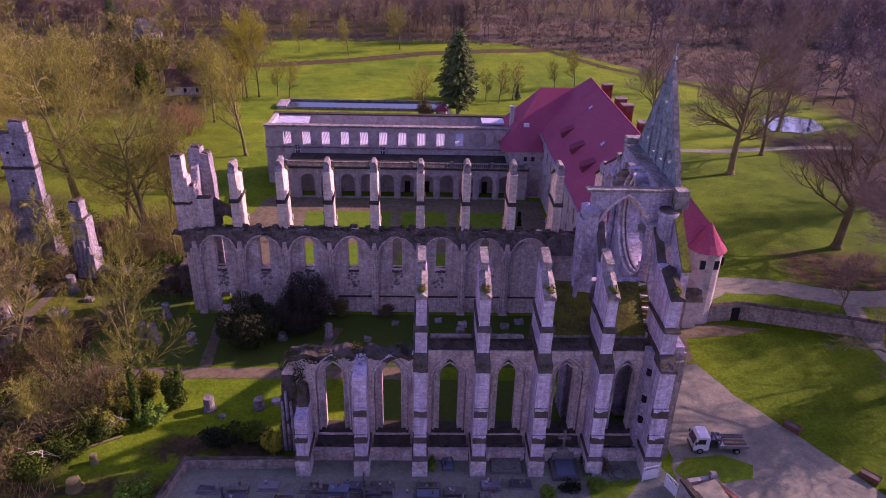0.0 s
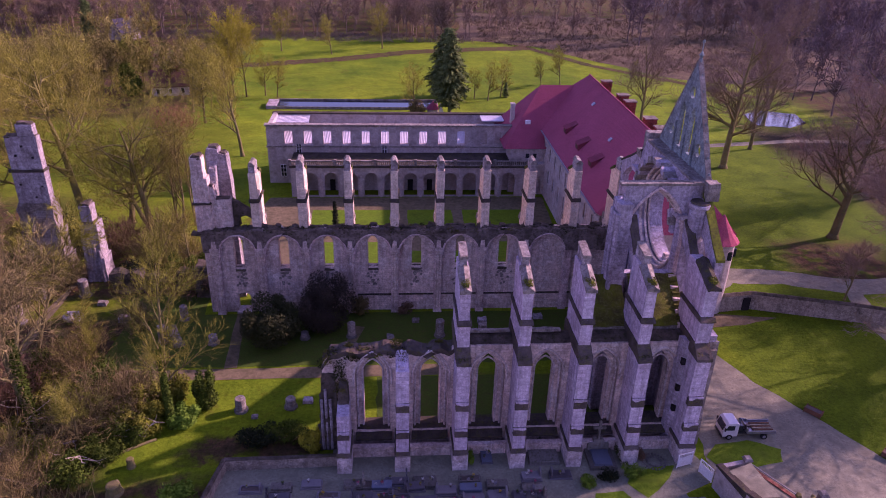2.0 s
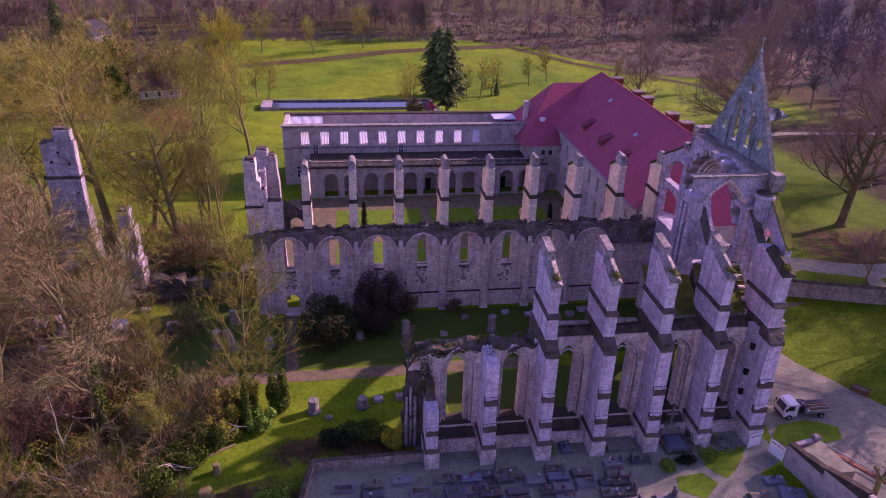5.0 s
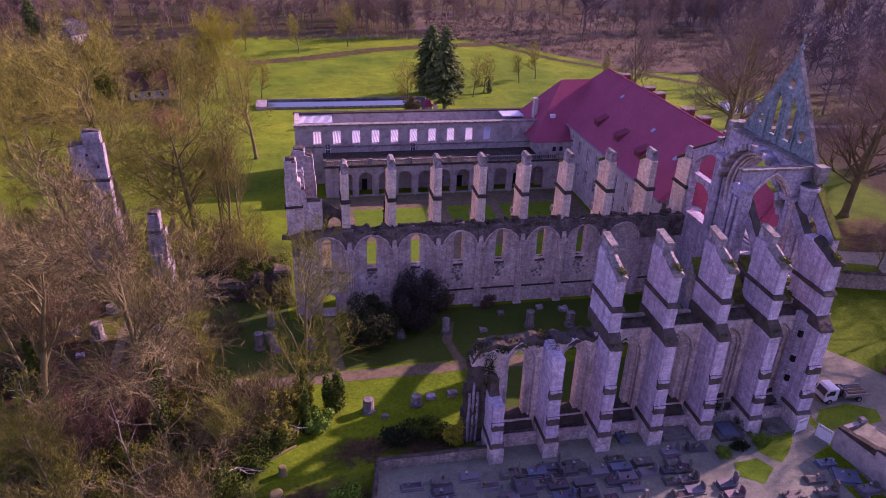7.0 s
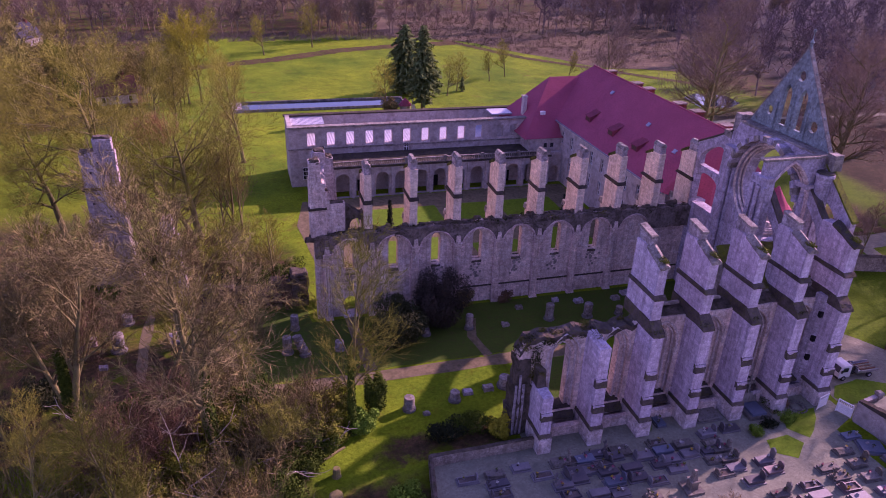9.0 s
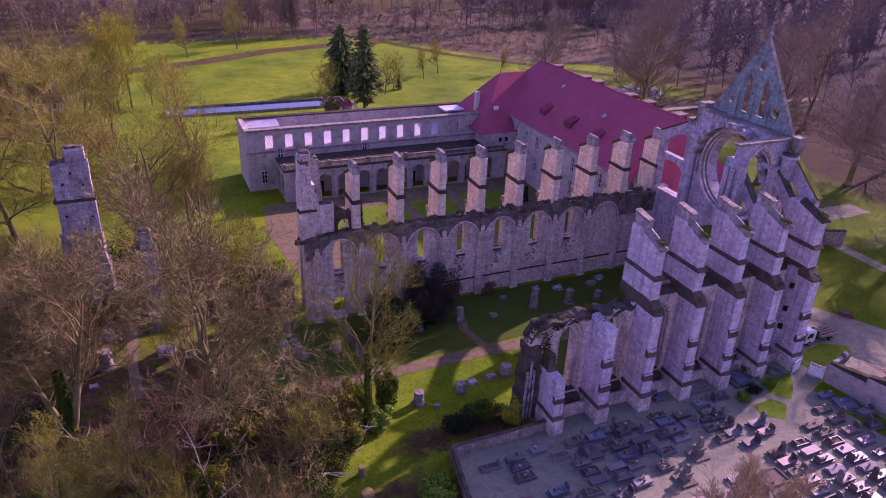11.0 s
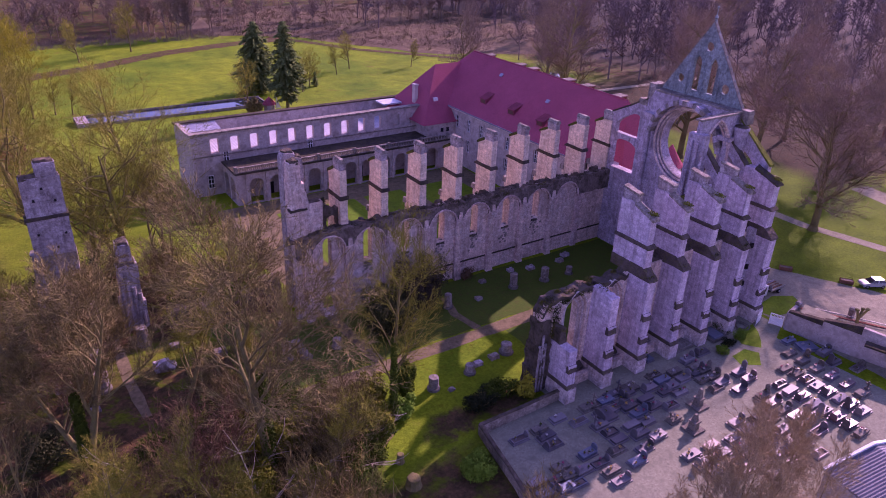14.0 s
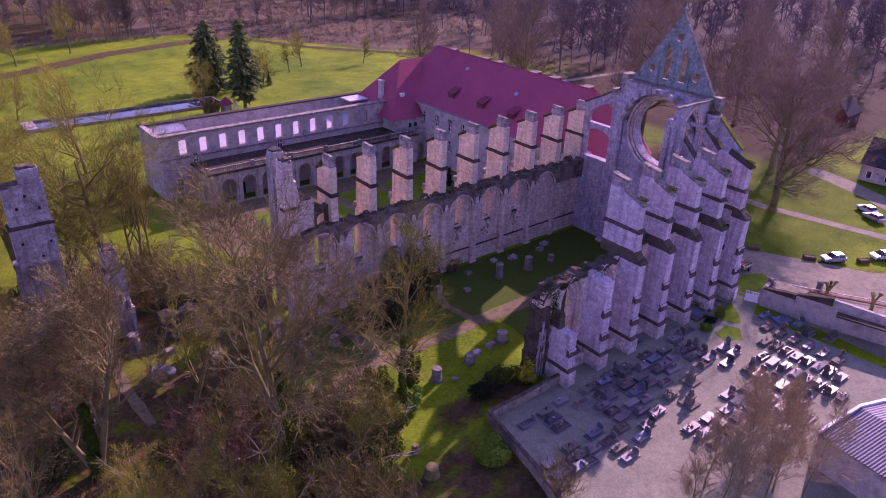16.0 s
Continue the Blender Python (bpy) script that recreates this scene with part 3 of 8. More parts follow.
    for i in range(3):
        g.box(-14.9 + 0.25 * i, -12.4 - 0.25 * i, 58.85 + 0.06 * i, 61.2, 3.3 * i, 3.3 * i + 3.4)
    part("broken_end", g.cut(0.5).worn(0.28, 1.1), RUBBLE, root, "broken end of the wall")


def buttress(x, half, name="buttress_pier", tall=True, crown=True, label="tall stepped limestone buttress pier with sloped mossy weatherings", low=12.6):
    """A pier of the north side. Its front faces -y."""
    root = thing(name, label, "buttress", "north buttress piers", at=(x, 58.5, 0))

    def p(n, g, m, lab="", step=0.9, amp=0.035):
        adopt(part(n, g.cut(step).worn(amp), m, None, lab), root)

    def saddle(y0, z0, y1, z1, w, ridge, thick):
        """A sloping gabled cap from (y0, z0) up to (y1, z1)."""
        end = lambda y, z: [(x - w, y, z - thick), (x + w, y, z - thick), (x + w, y, z), (x, y + 0.05, z + ridge), (x - w, y, z)]
        return Geo().hexa(end(y0, z0), end(y1, z1))

    a, b = x - half, x + half
    p("plinth", Geo().box(a - 0.14, b + 0.14, 55.25, 59.3, 0, 2.15), STONE_PALE)
    top = 13.1 if tall else low
    g = Geo().prism([(55.55, 2.15), (59.3, 2.15), (59.3, top), (55.95, top), (55.95, min(8.5, top)), (55.75, min(8.5, top)), (55.75, 5.2), (55.55, 5.2)], "x", a, b)
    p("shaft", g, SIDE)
    p("plinth_band", Geo().prism([(55.22, 2.1), (59.25, 2.1), (59.25, 2.55), (55.58, 2.55)], "x", a - 0.15, b + 0.15), CRUST, "", 0.5)
    for y, z, h in ((55.47, 4.3, 1.0), (55.67, 7.5, 1.1)):
        if z + h < top:
            p("set_off", Geo().prism([(y, z), (y + 0.5, z), (y + 0.5, z + h), (y + 0.34, z + h), (y + 0.09, z + h - 0.25)], "x", a - 0.02, b + 0.02), CRUST, "dark weathered set-off", 0.35, 0.05)
    rng = random.Random(int(x * 7) + 3)
    if not tall:
        p("broken_top", Geo().box(a + 0.05, b - 0.05, 56.3 if low > 9 else 57.6, 59.4, low - 0.1, 12.75 if low > 9 else 9.2, 0.2), RUBBLE if low < 9 else SIDE, "broken mossy head of the buttress", 0.4, 0.14)
        p("moss", leaves(Geo(), (x, 58.2, 12.8 if low > 9 else 9.1), (0.6, 1.2, 0.2), 120, 0.1, rng), OLIVE_LEAF)
        return root
    g = Geo().prism([(55.75, 13.0), (62.4, 13.0), (62.4, 14.5), (57.3, 14.5), (55.85, 13.3)], "x", a - 0.06, b + 0.06)
    p("weathering", g, CRUST, "mossy sloping weathering", 0.45, 0.09)
    for k in range(3):
        p("moss", leaves(Geo(), (x + (k - 1) * 0.45, 56.2 + 0.5 * rng.random(), 13.55), (0.45, 0.5, 0.25), 60, 0.09, rng), (MOSS, DARK_LEAF, CRUST)[k], "moss and weeds on the weathering")
    g = Geo().box(a + 0.06, b - 0.06, 57.1, 62.35, 14.4, 17.3).prism([(57.3, 17.3), (62.3, 17.3), (62.3, 21.9), (60.7, 22.0), (57.35, 20.7)], "x", a + 0.14, b - 0.14)
    p("upper_shaft", g, SIDE)
    g = Geo().prism([(56.8, 16.95), (62.45, 16.95), (62.45, 17.4), (57.2, 17.4), (56.8, 17.08)], "x", a - 0.05, b + 0.05)
    p("drip_course", g, CRUST, "", 0.6)
    p("slope", saddle(56.95, 20.75, 60.1 if crown else 60.75, 21.9 if crown else 22.1, half - 0.08, 0.42, 0.25), STONE_OLD if crown else WEATHERED, "dark mossy gabled slope", 0.5, 0.05)
    p("slope_moss", leaves(Geo(), (x, 57.75, 21.4), (0.5, 1.0, 0.2), 330, 0.10, rng), COPING_MOSS, "yellow green moss on the slope")
    if crown:
        w = half * 0.52
        p("crown", Geo().prism([(59.9, 21.6), (62.25, 21.6), (62.25, 23.25), (59.9, 22.85)], "x", x - w, x + w), STONE_MID, "", 0.5, 0.09)
        p("cap_stone", Geo().prism([(59.75, 22.8), (62.35, 23.22), (62.35, 23.5), (59.75, 23.1)], "x", x - w - 0.06, x + w + 0.06), STONE_OLD, "sloping weathered cap stone", 0.5, 0.08)
    return root


def far_pier(x, half=0.7, hurt=0.0):
    root = thing("buttress_pier", "slender limestone buttress pier standing above the south aisle wall", "buttress", "south buttress piers", at=(x, 91, 0))

    def p(n, g, m, lab="", step=0.8, amp=0.05, scale=1.2):
        adopt(part(n, g.cut(step).worn(amp, scale), m, None, lab), root)

    a, b = x - half, x + half
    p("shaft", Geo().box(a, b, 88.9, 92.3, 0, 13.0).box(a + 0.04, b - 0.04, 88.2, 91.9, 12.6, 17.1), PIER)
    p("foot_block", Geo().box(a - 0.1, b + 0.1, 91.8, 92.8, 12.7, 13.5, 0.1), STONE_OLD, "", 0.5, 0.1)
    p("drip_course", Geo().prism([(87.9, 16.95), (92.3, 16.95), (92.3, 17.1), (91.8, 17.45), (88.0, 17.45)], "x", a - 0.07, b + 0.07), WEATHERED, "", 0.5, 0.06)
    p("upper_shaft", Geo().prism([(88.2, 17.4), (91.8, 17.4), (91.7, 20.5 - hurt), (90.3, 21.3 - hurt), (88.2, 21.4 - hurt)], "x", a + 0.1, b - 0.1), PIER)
    p("slope", Geo().prism([(92.0, 20.3 - hurt), (92.0, 20.7 - hurt), (90.3, 21.6 - hurt), (90.1, 21.2 - hurt)], "x", a, b), MOSS, "mossy sloping head", 0.4, 0.06)
    p("crown", Geo().box(a + 0.18, b - 0.18, 88.35, 90.3, 21.2 - hurt, 22.5 - hurt), STONE_MID, "", 0.45, 0.1, 1.8)
    p("cap_stone", Geo().prism([(a + 0.1, 22.4 - hurt), (b - 0.1, 22.4 - hurt), (x + 0.2, 22.9 - hurt), (x - 0.2, 22.9 - hurt)], "y", 88.2, 90.4), STONE_OLD, "mossy gabled cap stone", 0.45, 0.1, 1.8)


def south_wall():
    root = thing("wall_south", "limestone aisle wall with blind vault arches and narrow lancet windows", "wall", kind="structure")
    top = ragged(13.2, 0.45, 8)
    mids = [-28.15 + 6.16 * i for i in range(8)]
    rng = random.Random(18)
    holes = [(m, 0.68, flat(7.1), pointed(0.68, 11.0, 12.05)) for m in mids[:7]]
    holes.append((-28.1, 0.95, flat(0.3), rounded(0.95, 2.2)))
    part("wall_core", pierced(Geo(), "y", 88.0, 89.2, -32.8, 24.3, 0, lambda u: top(u) - 0.2, holes).worn(0.03), STONE, root)
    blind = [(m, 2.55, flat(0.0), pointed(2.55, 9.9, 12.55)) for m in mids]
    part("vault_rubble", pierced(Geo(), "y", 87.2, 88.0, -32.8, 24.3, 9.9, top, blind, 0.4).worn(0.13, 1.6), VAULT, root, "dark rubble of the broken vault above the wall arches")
    for m in [mids[0] - 6.16] + mids:
        a, b = max(m + 2.5, -32.8), min(m + 3.58, 24.3)
        if b > a:
            part("wall_strip", Geo().box(a, b, 87.5, 88.0, 0, 9.95).cut(0.9).worn(0.04), STONE_PINK, root)
    for m in mids:
        g = Geo()
        moulding(g, "y", 87.3, m, 2.5, 9.2, 9.9, 12.5, 0.16)
        moulding(g, "y", 87.7, m, 2.3, 9.2, 9.9, 12.3, 0.12)
        part("vault_rib", g, STONE_PINK, root)
    for i, x in enumerate(m + 3.04 for m in [mids[0] - 6.16] + mids[:7]):
        g = Geo()
        for dx, r in ((-0.32, 0.13), (0, 0.19), (0.32, 0.13)):
            g.tube([(x + dx, 87.45, 0.5), (x + dx, 87.42, 9.6)], r, 7)
        g.box(x - 0.6, x + 0.6, 87.1, 87.6, 0, 0.5, 0.08).box(x - 0.5, x + 0.5, 87.1, 87.6, 9.5, 10.0, -0.08)
        g.box(x - 0.55, x + 0.55, 86.9, 87.6, 10.0, 10.5).box(x - 0.35, x + 0.35, 87.0, 87.6, 10.5, 11.6, 0.1)
        part("vault_shaft", g.worn(0.05, 2), STONE, root, "cluster of wall shafts with a broken vault springer")
    for m in mids[:7]:
        g = Geo().prism([(87.88, 6.6), (88.6, 6.6), (88.6, 7.15), (88.0, 6.95)], "x", m - 0.7, m + 0.7)
        part("window_sill", g.cut(0.35).worn(0.09), CRUST, root)
        g = Geo()
        for _ in range(16):
            u, drop = m + rng.gauss(0, 0.42), rng.random() ** 1.6 * 2.2
            g.box(u - 0.17, u + 0.17, 87.93, 88.02, 6.55 - drop - 0.3, 6.55 - drop)
        part("lichen_patch", g.worn(0.05, 3), STONE_OLD, root, "dark lichened stones below the sill")
    part("string_course", Geo().box(-12, 24.2, 87.84, 88.1, 2.55, 2.75), WEATHERED, root)
    g = Geo()
    rng = random.Random(8)
    for i in range(210):
        x = rng.uniform(-33, 24)
        s = rng.uniform(0.3, 1.1)
        z = top(x) - 0.3
        y = 87.4 + rng.uniform(0, 1.6)
        g.box(x - s, x + s, y - 0.35, y + 0.45, z - 0.2, z + rng.uniform(0.2, 0.5), 0.15)
    part("broken_coping", g.cut(0.5).worn(0.16, 2), RUBBLE, root, "dark crumbling overgrown wall top")
    rng = random.Random(78)
    for i in range(80):
        x, r = rng.uniform(-33, 23.5), rng.uniform(0.2, 0.6)
        part("wall_plant", leaves(Geo(), (x, rng.uniform(87.2, 88.8), top(x) - rng.uniform(-0.1, 0.5)), (r * 1.5, r * 0.8, r), 60, 0.11, rng), (DARK_LEAF, DARK_LEAF, OLIVE_LEAF)[i % 3], root)
    g = Geo().box(-27.3 - 1.9, -27.3 + 0.15, 87.4, 89.3, 0.02, 0.3, 0.03)
    part("threshold", g, STONE_PALE, root)


def stub_tower():
    """The broken transept corner at the east end of the south wall: a front pier, a back slab and a spur between them."""
    root = thing("broken_pier", "tall broken corner of the transept with ragged stepped edges", "ruin", "ruin stumps", at=(-31, 89, 0))

    def p(n, g, m, lab="", step=0.5, amp=0.12, scale=1.2):
        adopt(part(n, g.cut(step).worn(amp, scale), m, None, lab), root)

    p("masonry", Geo().box(-33.0, -28.5, 88.2, 89.5, 13.0, 17.3, 0.05), STONE)
    p("front_pier", Geo().box(-33.2, -31.1, 87.5, 89.4, 12.6, 20.6, 0.06).box(-33.1, -31.5, 87.6, 89.3, 20.6, 23.4, 0.08).box(-31.5, -30.5, 88.0, 89.3, 17.0, 19.2, 0.15), STONE)
    p("back_slab", Geo().prism([(-32.3, 0), (-28.8, 0), (-29.1, 18.0), (-29.4, 22.2), (-30.4, 22.5), (-30.4, 23.1), (-31.9, 23.2), (-32.2, 22.4)], "y", 92.2, 93.8), STONE_MID)
    p("spur", Geo().prism([(89.4, 13), (92.2, 13), (92.2, 21.4), (91.2, 20.6), (90.6, 19.4), (89.4, 18.2)], "x", -31.6, -30.7), STONE_MID, "", 0.4, 0.2)
    for x0, x1, y0, y1, z in ((-33.0, -31.6, 87.7, 89.2, 23.4), (-31.9, -30.4, 92.3, 93.7, 23.1), (-32.9, -28.6, 88.3, 89.4, 17.2), (-30.4, -29.4, 92.3, 93.7, 22.3), (-31.4, -30.6, 88.1, 89.2, 19.1)):
        p("broken_top", Geo().box(x0, x1, y0, y1, z - 0.2, z + 0.3, 0.15), RUBBLE, "mossy rubble on a broken head", 0.35, 0.18, 1.6)
    p("drip_course", Geo().box(-33.4, -31.0, 87.3, 88.2, 16.9, 17.2), WEATHERED)
    g = pierced(Geo(), "y", 88.9, 90.1, -28.6, -25.4, 13.0, lambda u: 15.4 + 0.7 * abs(u + 26.4), [(-26.9, 0.9, flat(12.9), pointed(0.9, 13.6, 14.8))])
    p("broken_arch", g, RUBBLE, "", 0.5, 0.12, 1.5)


def facade():
    root = thing("wall_west", "church west front with a great empty rose opening and a gable", "church front", kind="structure")
    rose = lambda r: (73.2, r, (lambda d: 21.3 - math.sqrt(max(r * r - d * d, 0))), (lambda d: 21.3 + math.sqrt(max(r * r - d * d, 0))))

    def top(u):
        if 65.4 <= u <= 81.0:
            return 28.3
        if u < 65.4:
            return 14.2
        return 26.9 - (u - 81.0) * 0.52

    door = (73.2, 2.4, flat(0.0), pointed(2.4, 4.8, 8.6))
    side_n = (63.4, 1.85, flat(14.3), (lambda d: 21.2 + 0.7 * d + 0.9 * math.sqrt(max(1.85 ** 2 - d * d, 0))))
    s1 = (85.0, 2.5, flat(13.9), (lambda d: 17.9 + 1.1 * math.sqrt(max(1 - (d / 2.5) ** 2, 0))))
    s2 = (85.0, 2.4, flat(19.9), (lambda d: 22.2 - 0.5 * d + 1.0 * math.sqrt(max(1 - (d / 2.4) ** 2, 0))))
    low_top = lambda u: 13.5 if u > 81.6 else top(u) - 0.1
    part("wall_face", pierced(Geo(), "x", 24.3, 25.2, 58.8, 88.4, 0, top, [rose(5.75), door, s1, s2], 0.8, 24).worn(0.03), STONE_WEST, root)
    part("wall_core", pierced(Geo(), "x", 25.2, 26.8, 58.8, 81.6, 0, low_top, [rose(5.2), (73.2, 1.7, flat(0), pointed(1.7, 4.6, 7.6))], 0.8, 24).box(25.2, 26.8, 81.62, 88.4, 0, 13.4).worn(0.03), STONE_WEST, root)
    part("flank_coping", Geo().prism([(81.6, 26.5), (88.5, 22.9), (88.5, 23.2), (81.6, 26.8)], "x", 24.2, 25.3).cut(0.6).worn(0.06), WEATHERED, root, "sloping dark coping of the flying buttress")
    for r, x, w in ((5.85, 24.25, 0.17), (5.55, 24.75, 0.16), (5.35, 25.15, 0.14)):
        g = Geo()
        pts = [(x, 73.2 + r * math.cos(a * math.pi / 24), 21.3 + r * math.sin(a * math.pi / 24)) for a in range(49)]
        g.tube(pts, w, 7)
        part("rose_moulding", g, STONE, root)
    g = Geo()
    rng = random.Random(2)
    for i in range(10):
        a = rng.uniform(math.radians(195), math.radians(262))
        y, z = 73.2 + 5.1 * math.cos(a), 21.3 + 5.1 * math.sin(a)
        s = rng.uniform(0.2, 0.45)
        g.box(25.4, 26.0, y - s, y + s, z - 0.3, z + rng.uniform(0.3, 0.9), 0.1)
    part("tracery_stump", g.cut(0.4).worn(0.1), STONE, root, "broken stumps of the rose tracery")
    part("cornice", Geo().box(24.3, 26.6, 65.6, 81.0, 28.2, 28.5).cut(0.7).worn(0.07), STONE_OLD, root)
    # gable with its lancets and round openings
    circle = lambda m, z, r: (m, r, (lambda d: z - math.sqrt(max(r * r - d * d, 0))), (lambda d: z + math.sqrt(max(r * r - d * d, 0))))
    gtop = lambda u: 39.4 - abs(u - 73.3) * 1.50
    holes = [(74.75, 0.62, flat(29.5), pointed(0.62, 33.4, 34.5)), (72.0, 0.62, flat(29.5), pointed(0.62, 33.4, 34.5)), circle(77.4, 30.8, 0.6), circle(69.5, 30.7, 0.7), circle(73.3, 36.0, 0.66)]
    part("gable_wall", pierced(Geo(), "x", 25.75, 26.15, 66.0, 80.6, 28.55, gtop, holes, 0.5, 12).worn(0.03), STONE_GABLE, root)
    for m in (74.75, 72.0):
        part("lancet_moulding", moulding(Geo(), "x", 25.75, m, 0.78, 29.4, 33.3, 34.7, 0.12), STONE_GABLE, root)
    for m in (76.1, 73.4, 70.7):
        part("lancet_shaft", Geo().tube([(25.66, m, 28.6), (25.66, m, 33.5 - abs(m - 73.4) * 0.5)], 0.14, 7), STONE_GABLE, root)
    for s in (-1, 1):
        g = Geo().prism([(73.3 + s * 7.4, 28.25), (73.3 + s * 7.4, 28.5), (73.3, 39.6), (73.3, 39.3)], "x", 25.7, 26.25)
        part("gable_coping", g.cut(0.8).worn(0.05), STONE_OLD, root, "dark mossy gable coping")
    g = Geo().lathe(25.95, 73.3, [(0.22, 39.3), (0.16, 39.8), (0.3, 40.0), (0.14, 40.25), (0.06, 40.4), (0.05, 41.2), (0.16, 41.3), (0.16, 41.5), (0.02, 41.6)], 8)
    part("finial", g, STONE_GABLE, root, "small stone finial on the gable")
    for k in range(7):
        for s in (-1, 1):
            y = 73.3 + s * (7.0 - k)
            part("crocket", Geo().box(25.85, 26.1, y - 0.12, y + 0.12, 39.2 - (7.0 - k) * 1.5, 39.75 - (7.0 - k) * 1.5, 0.06), STONE_GABLE, root)
    # ring of the lost nave vault in front of the rose
    ring = [math.radians(8 + 164 * i / 22) for i in range(23)]
    for i in range(22):
        a0, a1 = ring[i], ring[i + 1]
        arc = lambda r, t: (73.2 + r * math.cos(t), 21.3 + r * 1.05 * math.sin(t))
        part("vault_stone", Geo().prism([arc(6.1, a0), arc(6.75, a0), arc(6.75, a1), arc(6.1, a1)], "x", 22.9 + 0.25 * (i % 3 == 0), 24.28).worn(0.03), STONE_WEST if i % 2 else STONE_OLD, root)
    part("corner_drum", Geo().lathe(25.0, 64.9, [(0.2, 21.6), (0.95, 22.4), (0.95, 26.0), (1.1, 26.1), (1.1, 26.5), (0.9, 26.55), (0.05, 26.6)], 14).worn(0.04), STONE_WEST, root, "round corner shaft with a flat dark head")
    part("drum_cap", Geo().lathe(25.0, 64.9, [(1.0, 26.58), (0.95, 26.7), (0.05, 26.75)], 14), CRUST, root)
    # corner turret blocks beside the gable
    part("parapet", Geo().box(24.4, 26.6, 80.6, 81.9, 26.6, 29.2, 0.05).box(24.2, 26.9, 81.5, 83.2, 25.6, 26.5).cut(0.7).worn(0.08), STONE_OLD, root)
    part("parapet", Geo().box(25.4, 26.75, 64.6, 65.95, 26.8, 28.7, 0.05).cut(0.7).worn(0.08), STONE_OLD, root)
    for y in (66.2, 80.2):
        g = Geo()
        for dx, dy, r in ((0, 0, 0.42), (0.5, -0.55, 0.28), (0.5, 0.55, 0.28)):
            g.tube([(23.8 + dx, y + dy, 0.3), (23.8 + dx, y + dy, 24.6)], r, 8)
        g.box(23.1, 24.5, y - 0.95, y + 0.95, 24.4, 25.0, -0.08).box(22.9, 24.5, y - 1.1, y + 1.1, 0, 0.6, 0.1)
        part("pier_shaft", g.worn(0.03), STONE_WEST, root, "cluster of tall nave shafts")
    part("flank_arm", pierced(Geo(), "x", 25.4, 26.2, 59.9, 65.5, 14.1, lambda u: 22.3 + (u - 59.9) * 0.85, [side_n], 0.8, 14).worn(0.03), STONE_WEST, root, "arched flying buttress wall beside the front")
    g = Geo().prism([(59.7, 22.2), (65.6, 27.2), (65.6, 27.5), (59.7, 22.5)], "x", 25.35, 26.25)
    part("arm_coping", g.cut(0.6).worn(0.07), COPING_MOSS, root, "mossy sloping top of the flying buttress")
    # corner pier at the south end
    part("corner_pier", Geo().box(25.6, 27.6, 88.4, 92.6, 0, 13.4).cut(0.9).worn(0.04), STONE_WEST, root)
    # stair turret with slit windows, and the corner pier at the north end
    part("stair_turret", Geo().prism([(22.9, 59.3), (23.2, 58.5), (23.75, 58.0), (23.75, 59.3)], "z", 0, 13.9).cut(0.9).worn(0.03), STONE_WEST, root)
    for z in (11.0, 7.6, 4.9):
        part("slit_window", Geo().box(23.2, 23.6, 58.05, 58.5, z, z + 0.75), DARK, root)
    g = Geo().box(25.2, 26.9, 58.2, 59.4, 0, 12.6, 0.05).box(25.2, 27.2, 58.6, 61.0, 0, 13.4, 0.1)
    part("broken_flank", g.cut(0.5).worn(0.16, 1.2), STONE_OLD, root, "rough broken masonry beside the corner pier")


